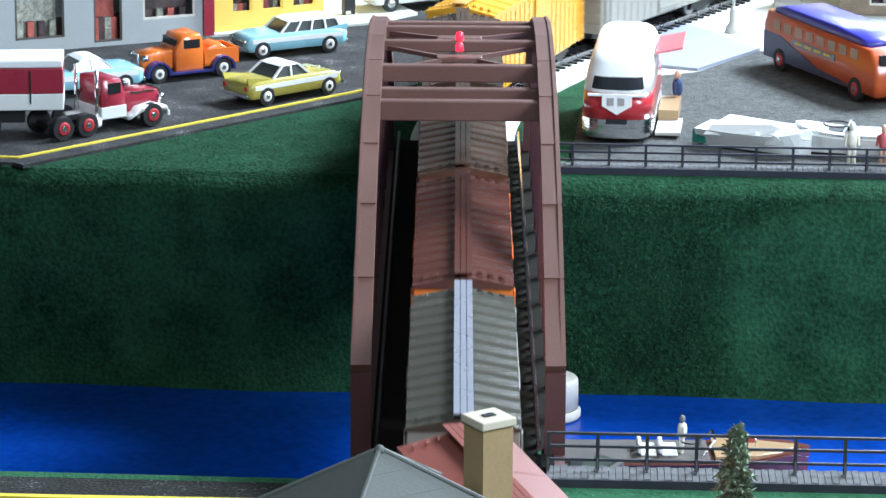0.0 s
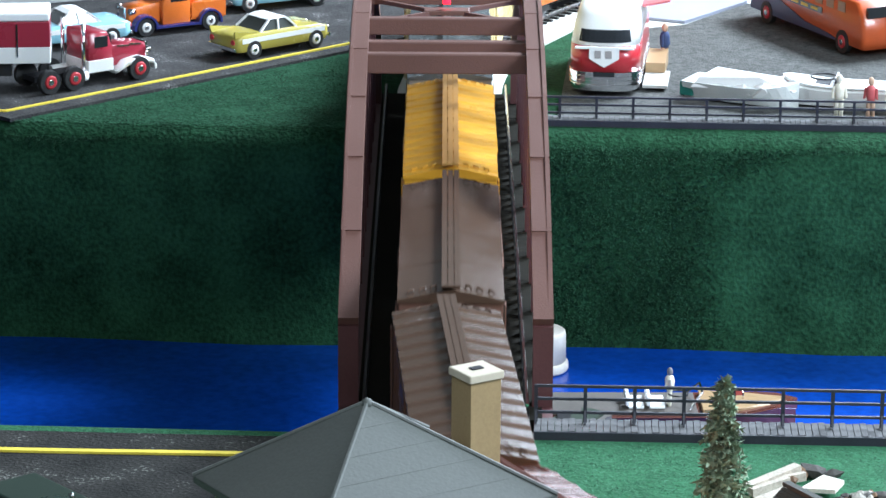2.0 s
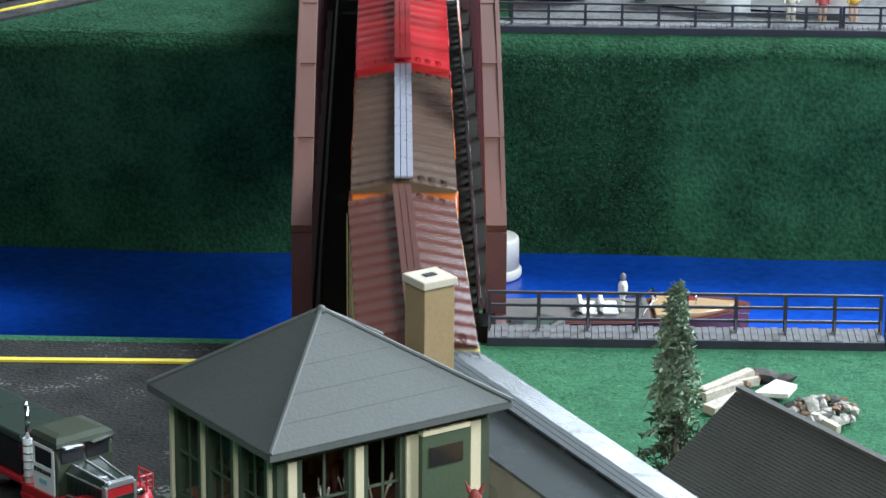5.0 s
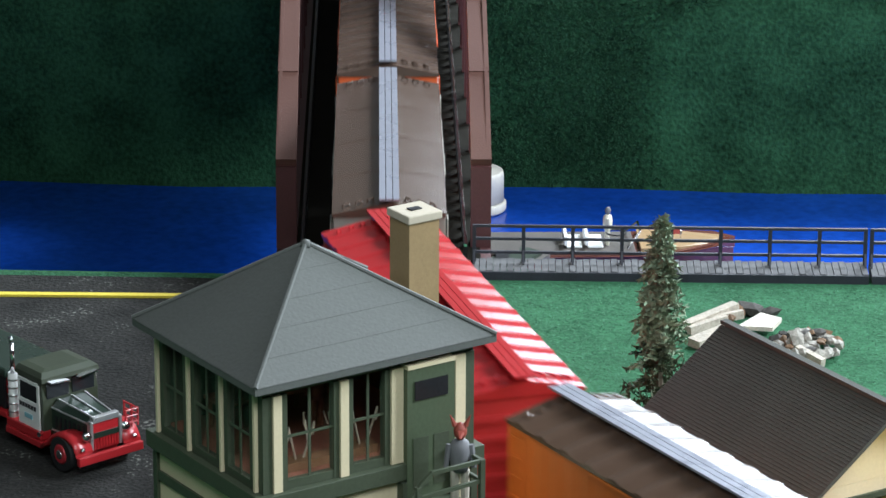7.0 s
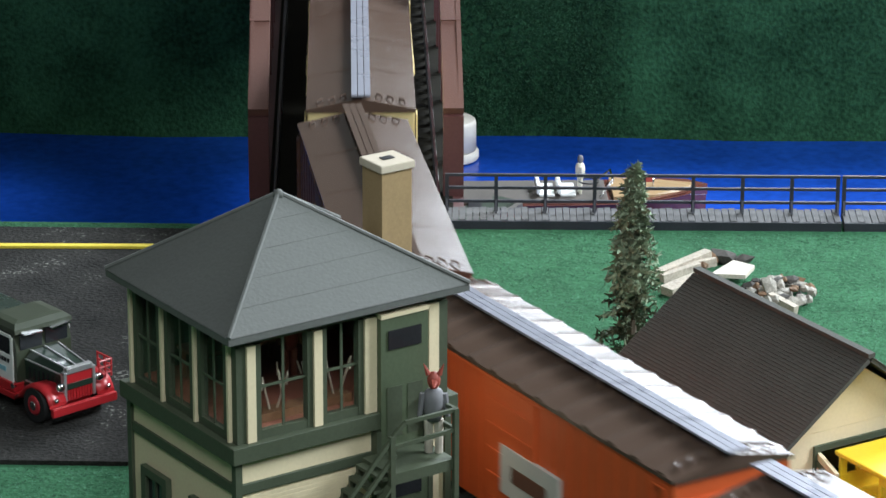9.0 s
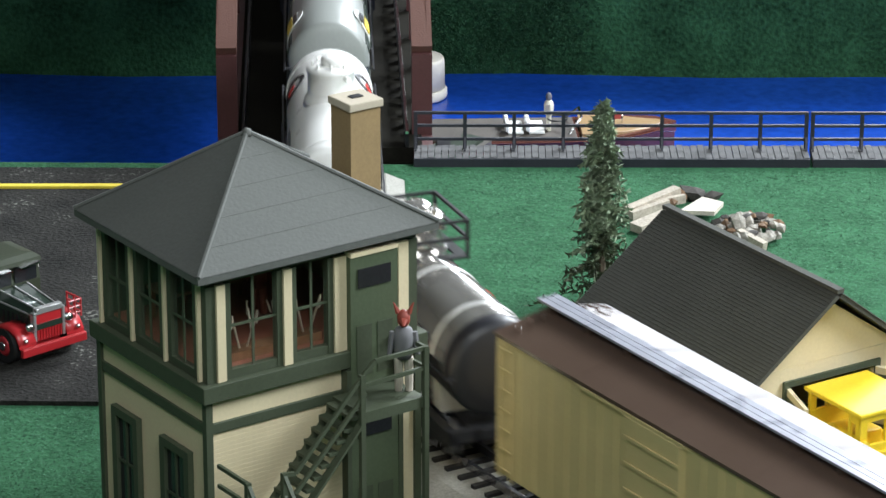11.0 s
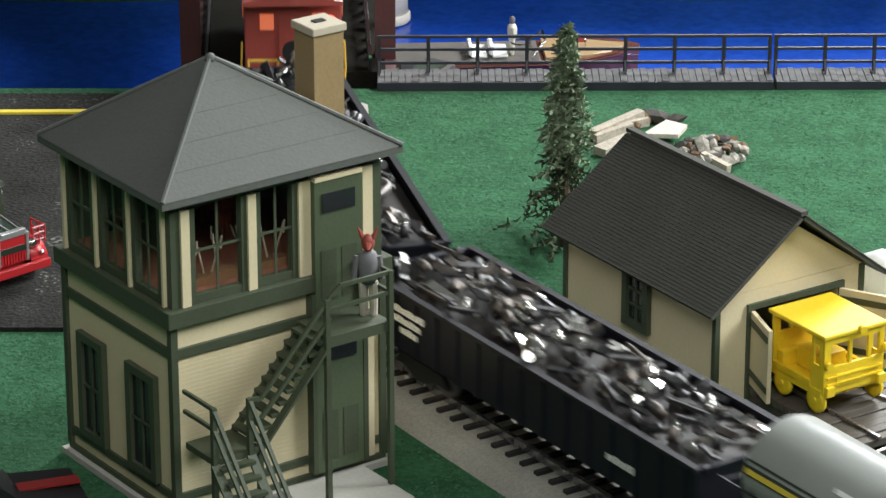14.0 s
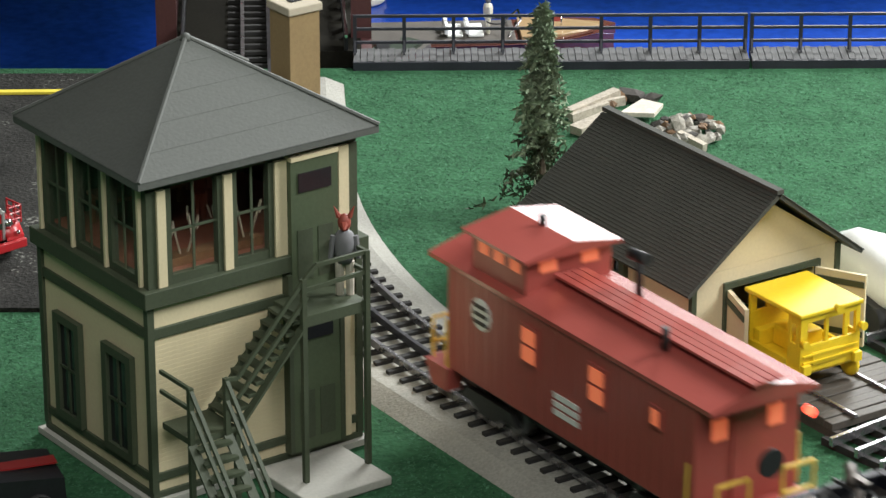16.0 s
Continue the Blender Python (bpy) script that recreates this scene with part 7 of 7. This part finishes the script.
for y in (-0.005, 0.004):
    pbox("shield_bar", paint("bar_grey", (0.35, 0.33, 0.32)), sh_, 0.0757, 0.0761, y - 0.0028, y + 0.0024, 0.0345, 0.0410)
for y in (-0.0175, 0.0175):
    bm = nb(); bx(bm, 0.0700, 0.0748, y - 0.007, y + 0.007, 0.0420, 0.0436); part("brow_strip", bm, WHITE, sb)
pbox("number_plate_bar", DARKGLASS, sb, 0.0735, 0.0757, -0.009, 0.009, 0.0185, 0.0225)
pf = Matrix.Translation((-0.005, 0.0275, 0.064)) @ pose(0, 0, 0, 12, 0, 0)
bm = nb(); bx(bm, -0.062, 0.006, 0.0, 0.024, -0.001, 0.001, pf, bev=0.0004); part("raised_panel", bm, paint("panel_rose", (0.55, 0.16, 0.17), 0.3), sb, "rose-red raised side panel")
bm = nb(); bx(bm, -0.010, 0.045, 0.031, 0.052, 0.003, 0.0055); part("stage_step", bm, CONCRETE, sb)
bm = nb(); bx(bm, -0.058, -0.002, 0.031, 0.048, 0.003, 0.014); part("stage_floor", bm, BLOND, sb, "pale yellow stage floor")
road_wheels(sb, (-0.050, 0.040), 0.0560, 0.0088, CHROME)

# touring coach
CORANGE = paint("coach_orange", (0.44, 0.075, 0.012), 0.35, coat=0.3)
CBLUE = paint("coach_blue", (0.035, 0.03, 0.30), 0.35, coat=0.3)
CNAVY = paint("coach_navy", (0.02, 0.02, 0.07), 0.35)
co = thing("touring_coach", pose(0.177, 3.126, 0.0026, 0, 0, -62), "orange touring coach with blue roof and navy lower sweep", "toy bus")
bm = nb(); slab_body(bm, [(-0.100, 0.009), (0.098, 0.009), (0.101, 0.020), (0.098, 0.036), (0.088, 0.050), (-0.094, 0.053), (-0.101, 0.040)], 0.050, 0.03); part("body", bm, CORANGE, co)
bm = nb(); slab_body(bm, [(-0.090, 0.0505), (0.080, 0.0495), (0.070, 0.0565), (0.030, 0.0600), (-0.070, 0.0600), (-0.088, 0.0560)], 0.044, 0.08); part("roof", bm, CBLUE, co, "deep blue rounded roof")
for s in (-1, 1):
    for i in range(8):
        x = -0.080 + i * 0.0195
        wn = pbox("side_window", paint("coach_blind", (0.30, 0.16, 0.07)), co, x, x + 0.0125, min(s * 0.0240, s * 0.0256), max(s * 0.0240, s * 0.0256), 0.0375, 0.0465)
    bm = nb(); loft(bm, [[(-0.097, y, 0.010), (0.066, y, 0.010), (0.040, y, 0.014), (0.000, y, 0.0165), (-0.040, y, 0.026), (-0.066, y, 0.033), (-0.097, y, 0.034)] for y in (s * 0.0246, s * 0.0256)]); part("navy_sweep", bm, CNAVY, co)
    pbox("side_sign", DGREEN, co, -0.045, 0.030, min(s * 0.0251, s * 0.0258), max(s * 0.0251, s * 0.0258), 0.0290, 0.0345)
    for k in range(4):
        pbox("sign_bar", SIGNY, co, -0.040 + k * 0.017, -0.028 + k * 0.017, min(s * 0.0259, s * 0.0262), max(s * 0.0259, s * 0.0262), 0.0305, 0.0330)
pbox("windscreen", DARKGLASS, co, 0.0955, 0.0990, -0.020, 0.020, 0.0375, 0.0470)
road_wheels(co, (-0.067, 0.066), 0.0510, 0.0110, WHEELRED)

# boats laid up on the lot
lb = thing("laid_up_boat", pose(0.094, 2.866, 0.0026, 0, 0, -24), "green-sterned boat under a white cover on the lot", "boat")
bm = nb(); hull(bm, 0.098, 0.040, 0.002, 0.017); part("hull", bm, paint("boat_pale", (0.70, 0.72, 0.70), 0.35), lb)
pbox("transom", paint("boat_teal", (0.02, 0.14, 0.11), 0.3), lb, -0.052, -0.040, -0.0150, 0.0150, 0.004, 0.0160, bev=0.001, label="teal green stern block")
bm = nb(); loft(bm, [[(-0.040, -0.020, 0.013), (0.048, -0.008, 0.016), (0.048, 0.008, 0.016), (-0.040, 0.020, 0.013)], [(-0.034, -0.016, 0.0215), (0.018, -0.012, 0.0265), (0.026, 0.010, 0.0235), (-0.030, 0.014, 0.0245)]]); part("cover", bm, WHITE, lb, "crumpled white cover")
for x, y, z, r in ((0.020, -0.004, 0.014, 0.015), (-0.010, 0.004, 0.016, 0.011), (-0.026, -0.004, 0.014, 0.009), (0.034, 0.002, 0.012, 0.010), (0.004, -0.010, 0.014, 0.010)):
    bm = nb(); rock(bm, (x, y, z), r, 0.6); part("cover_bulge", bm, WHITE, lb)
lw = thing("laid_up_boat", pose(0.172, 2.861, 0.0026, 0, 0, 172), "white motor boat laid up on the gravel lot", "boat")
bm = nb(); hull(bm, 0.105, 0.038, 0.002, 0.016); part("hull", bm, WHITE, lw)
bm = nb(); hull(bm, 0.092, 0.034, 0.0155, 0.0195); part("deck", bm, WHITE, lw)
for x, y, z, r in ((-0.030, 0.002, 0.015, 0.010), (-0.014, -0.004, 0.016, 0.010), (0.034, 0.003, 0.014, 0.010)):
    bm = nb(); rock(bm, (x, y, z), r, 0.55); part("cover_fold", bm, WHITE, lw, "crumpled white cover")
bm = nb(); tube(bm, [(0.012 + 0.011 * math.cos(k * math.pi / 8), 0.011 * math.sin(k * math.pi / 8), 0.0245) for k in range(17)], 0.0009); part("cockpit_rim", bm, BLACK, lw)
pbox("cockpit", BLACK, lw, 0.006, 0.026, -0.009, 0.009, 0.0196, 0.0205)
pbox("windscreen", DARKGLASS, lw, 0.000, 0.002, -0.012, 0.012, 0.0195, 0.0260)
figurine(pose(0.0285, 3.000, 0.003, 0, 0, 60), paint("navy_cloth", (0.03, 0.05, 0.13), 0.8), SKIN, SKIN, 0.037, "small figure in blue standing beside the exhibition bus")
figurine(pose(0.170, 2.812, 0.005, 0, 0, 10), IVORY, IVORY, IVORY, 0.036, "small ivory figure standing at the railing")
figurine(pose(0.196, 2.813, 0.005, 0, 0, -20), paint("rose_cloth", (0.50, 0.10, 0.10), 0.7), SKIN, SKIN, 0.034, "small figure in red standing at the railing")
figurine(pose(0.221, 2.815, 0.005, 0, 0, 30), paint("amber_cloth", (0.62, 0.36, 0.05), 0.7), SKIN, SKIN, 0.036, "small figure in yellow standing at the railing")

# street lamp, service ramp
lamp = thing("street_lamp", pose(0.084, 3.345, 0.0023), "grey street lamp on a flared pedestal", "street lamp")
bm = nb(); lathe(bm, [(0.0080, 0), (0.0070, 0.006), (0.0040, 0.010), (0.0034, 0.022), (0.0020, 0.026)], 14); part("pedestal", bm, CONCRETE, lamp)
bm = nb(); cyl(bm, (0, 0, 0.0262), (0, 0, 0.118), 0.0014, 0.0010, 10); part("pole", bm, CONCRETE, lamp)
bm = nb(); lathe(bm, [(0.001, 0.118), (0.005, 0.123), (0.0055, 0.128), (0.002, 0.133)], 14); part("globe", bm, WHITE, lamp)
flat("service_ramp", [(0.015, 3.357), (0.042, 3.373), (0.108, 3.262), (0.048, 3.168), (0.010, 3.182)], 0.0052, paint("slate_blue_mat", (0.26, 0.28, 0.34), 0.5), "smooth slate-blue service apron beside the railway", "pavement")


# shop fronts
def shop(m, label, W, D, H, wall, bays, group="shop fronts"):
    """A shop whose front lies along local x at y = 0; bays: (x0, x1, z0, z1, frame material)."""
    t = thing("shop_building", m, label, "building", group)
    edges = sorted({0.0, W, *[v for b in bays for v in b[:2]]})
    for a, b in zip(edges, edges[1:]):
        bay = [q for q in bays if q[0] <= a and b <= q[1]]
        if bay:
            z0, z1 = bay[0][2], bay[0][3]
            if z0 > 0.001:
                pbox("front_wall", wall, t, a, b, 0, 0.006, 0, z0)
            pbox("front_wall", wall, t, a, b, 0, 0.006, z1, H)
        else:
            pbox("front_wall", wall, t, a, b, 0, 0.006, 0, H)
    pbox("side_wall", wall, t, 0, 0.005, 0.0061, D, 0, H)
    pbox("side_wall", wall, t, W - 0.005, W, 0.0061, D, 0, H)
    pbox("back_wall", wall, t, 0.0051, W - 0.0051, D - 0.005, D, 0, H)
    pbox("roof", ROOFGREY, t, -0.003, W + 0.003, -0.003, D + 0.003, H, H + 0.004)
    pbox("inner_floor", WOOD, t, 0.0051, W - 0.0051, 0.0061, D - 0.0051, 0.0005, 0.003)
    for i, (x0, x1, z0, z1, fm) in enumerate(bays):
        pn = pbox("display_window", GLASSM, t, x0, x1, 0.0025, 0.0031, z0, z1)
        pn.visible_shadow = False
        for d in ((x0, x0 + 0.002, z0, z1), (x1 - 0.002, x1, z0, z1), (x0 + 0.002, x1 - 0.002, z1 - 0.002, z1), (x0 + 0.002, x1 - 0.002, z0, z0 + 0.002)):
            pbox("window_frame", fm, pn, d[0], d[1], 0.0005, 0.0024, d[2], d[3])
        pbox("display_board", DISPLAY[i % 3], t, x0 + 0.003, x1 - 0.003, 0.016, 0.018, 0.003, z1)
        for k in range(4):
            x = x0 + (x1 - x0) * (0.15 + 0.22 * k)
            hh = 0.008 + 0.007 * ((k * 3 + i) % 3)
            pbox("display_good", DISPLAY[(i + k) % 3], t, x - 0.003, x + 0.003, 0.008, 0.013, 0.003, max(z0, 0.003) + hh)
    return t


DISPLAY = [paint("dark_display", (0.07, 0.04, 0.04), 0.7, var=0.9, scale=90), paint("mixed_display", (0.16, 0.10, 0.08), 0.7, var=0.9, scale=120, col2=(0.6, 0.55, 0.45)), paint("red_display", (0.35, 0.07, 0.05), 0.7, var=0.7, scale=100)]
GREYFRONT = paint("grey_front", (0.42, 0.44, 0.44), 0.7, var=0.1, scale=30)
YELFRONT = paint("yellow_front", (0.80, 0.55, 0.10), 0.6)
shop(pose(-0.700, 3.128, 0.0026, 0, 0, 27.5), "grey shop building with wide display windows", 0.318, 0.14, 0.11, GREYFRONT, ((0.028, 0.092, 0.010, 0.08, DARKPLANK), (0.128, 0.176, 0.012, 0.08, DARKPLANK), (0.205, 0.233, 0.004, 0.085, DARKPLANK), (0.254, 0.306, 0.022, 0.08, CAPWHITE)))
shop(pose(-0.412, 3.287, 0.0052, 0, 0, 33), "yellow shop building with red-lined display windows", 0.118, 0.12, 0.11, YELFRONT, ((0.018, 0.040, 0.016, 0.075, YELFRONT), (0.050, 0.073, 0.016, 0.075, YELFRONT), (0.083, 0.108, 0.016, 0.075, YELFRONT)))
pbx = thing("shop_pillar", pose(-0.418, 3.277, 0.0052, 0, 0, 30), "dark red corner pillar between the shops", "pillar")
pbox("shaft", MAROON, pbx, -0.005, 0.005, -0.005, 0.005, 0, 0.11)
shop(pose(0.190, 3.440, 0.0026, 0, 0, -3), "weathered brown shop building beside the apron", 0.22, 0.14, 0.11, paint("brown_front", (0.22, 0.17, 0.12), 0.8, var=0.4, scale=50), ((0.030, 0.075, 0.010, 0.075, CAPWHITE), (0.110, 0.170, 0.010, 0.075, CAPWHITE)))
gp = thing("gate_post", pose(0.142, 3.480, 0.0026), "grey concrete gate post near the railway", "post")
pbox("shaft", CONCRETE, gp, -0.011, 0.011, -0.008, 0.008, 0, 0.06, bev=0.001)
pbox("plinth", CONCRETE, gp, -0.014, 0.014, -0.011, 0.011, 0, 0.006)
vn = thing("white_van", pose(-0.235, 3.435, 0.0052, 0, 0, 212), "white panel van parked behind the bridge", "toy van")
bm = nb(); slab_body(bm, [(-0.050, 0.007), (0.048, 0.007), (0.051, 0.018), (0.040, 0.024), (0.028, 0.038), (-0.050, 0.040)], 0.042, 0.05); part("body", bm, WHITE, vn)
pbox("windscreen", DARKGLASS, vn, 0.033, 0.0365, -0.016, 0.016, 0.0255, 0.034)
road_wheels(vn, (-0.032, 0.032), 0.043, 0.0085, CHROME)
tp = thing("post_box", pose(-0.292, 3.385, 0.0052, 0, 0, 30), "small dark street cabinet on the pavement", "street cabinet")
pbox("cabinet", BLACK, tp, -0.006, 0.006, -0.004, 0.004, 0.004, 0.020, bev=0.0006)
for s in (-1, 1):
    pbox("leg", BLACK, tp, s * 0.005 - 0.001, s * 0.005 + 0.001, -0.003, 0.003, 0, 0.0039)

# ---- grass fibres of the lawn and the bank ----
def fibres(name, origin, u, v, n_dir, count, length, material, label, keep=None, lean=0.6, flat_lay=False):
    rng = np.random.default_rng(5)
    p = rng.random((count, 2))
    base = np.array(origin) + p[:, :1] * np.array(u) + p[:, 1:] * np.array(v)
    if keep is not None:
        base = base[keep(base)]
    k = len(base)
    if flat_lay:
        az = rng.uniform(0, 2 * math.pi, k)
        d = np.stack([np.cos(az), np.sin(az), rng.uniform(0.05, 0.55, k)], 1)
    else:
        d = np.array(n_dir) + rng.normal(0, lean, (k, 3))
    d *= (length * rng.uniform(0.5, 1.2, (k, 1))) / np.linalg.norm(d, axis=1, keepdims=True)
    w = np.cross(d, (0, 0, 1)) if flat_lay else np.cross(d, rng.normal(0, 1, (k, 3)))
    w *= 0.00045 / np.linalg.norm(w, axis=1, keepdims=True)
    pts = np.stack([base - w, base + w, base + d], 1).reshape(-1, 3)
    me = bpy.data.meshes.new(name)
    me.from_pydata(pts.tolist(), [], np.arange(3 * k).reshape(-1, 3).tolist())
    me.materials.append(material)
    ob = new(name, me)
    return tagged(ob, label, "grass", kind="stuff")


def off_line(b):
    """True away from the roadbed, the roads, the tower, the platform and the shed."""
    near = LINE[(LINE[:, 0] > -0.05) & (LINE[:, 0] < 1.6)][::4]
    d = np.full(len(b), 9.0)
    for s, x, y, a in near:
        d = np.minimum(d, np.hypot(b[:, 0] - x, b[:, 1] - y))
    ok = d > 0.043
    ok &= ~((b[:, 0] < -0.165) & (b[:, 1] > 1.634) & (b[:, 1] < 1.996))
    ok &= ~((b[:, 0] > -0.055) & (b[:, 1] > 2.005))
    ok &= ~((b[:, 0] <= -0.050) & (b[:, 1] > 2.007))
    for m, x0, x1, y0, y1 in ((TWM, -0.005, 0.128, -0.027, 0.098), (SHM, -0.002, 0.09, -0.09, 0.126), (pose(0.225, 1.60, 0, 0, 0, 33), -0.02, 0.42, -0.042, 0.01), (SHM @ pose(0.028, -0.094, 0, 0, 0, 6), -0.02, 0.42, -0.042, 0.01)):
        inv = np.array(m.inverted())
        q = b @ inv[:3, :3].T + inv[:3, 3]
        ok &= ~((q[:, 0] > x0) & (q[:, 0] < x1) & (q[:, 1] > y0) & (q[:, 1] < y1))
    return ok


fibres("lawn_grass", (-0.36, 1.33, 0), (0.66, 0, 0), (0, 0.70, 0), (0, 0, 0.7), 150000, 0.0019, GRASSBLADE, "short green grass fibres on the near lawn", off_line, flat_lay=True)
fibres("bank_grass", (-0.62, FAR_Y + 0.004, WZ + 0.002), (0.95, 0, 0), (0, 0.010, -WZ - 0.012), (0, -0.8, 0.15), 150000, 0.0028, SHADEDBANKBLADE, "short green grass fibres on the far bank, darkened for shade")


def verge(b):
    edge = np.interp(b[:, 0], [-3, -0.515, -0.505, -0.25, -0.19], [2.79, 2.772, 2.764, 3.035, 3.10])
    return (b[:, 1] < edge - 0.002) & (b[:, 0] < -0.175)


fibres("verge_grass", (-0.60, 2.764, 0), (0.43, 0, 0), (0, 0.33, 0), (0, 0, 0.7), 70000, 0.0026, VERGEBLADE, "short green grass fibres beside the town street", verge, flat_lay=True)

# ---- track ties, last ----
lay_ties(track_near, 0.03, 1.25, 0.0118)
lay_ties(track_far, -1.75, -0.86, 0.0125)


def motions():
    """The train runs along its line; each car is carried by its two bogies."""
    for car, offset, half in TRAIN:
        walk(car, [(t / 5, car_pose(travelled(t / 5) + offset, half)) for t in range(81)])


motions()
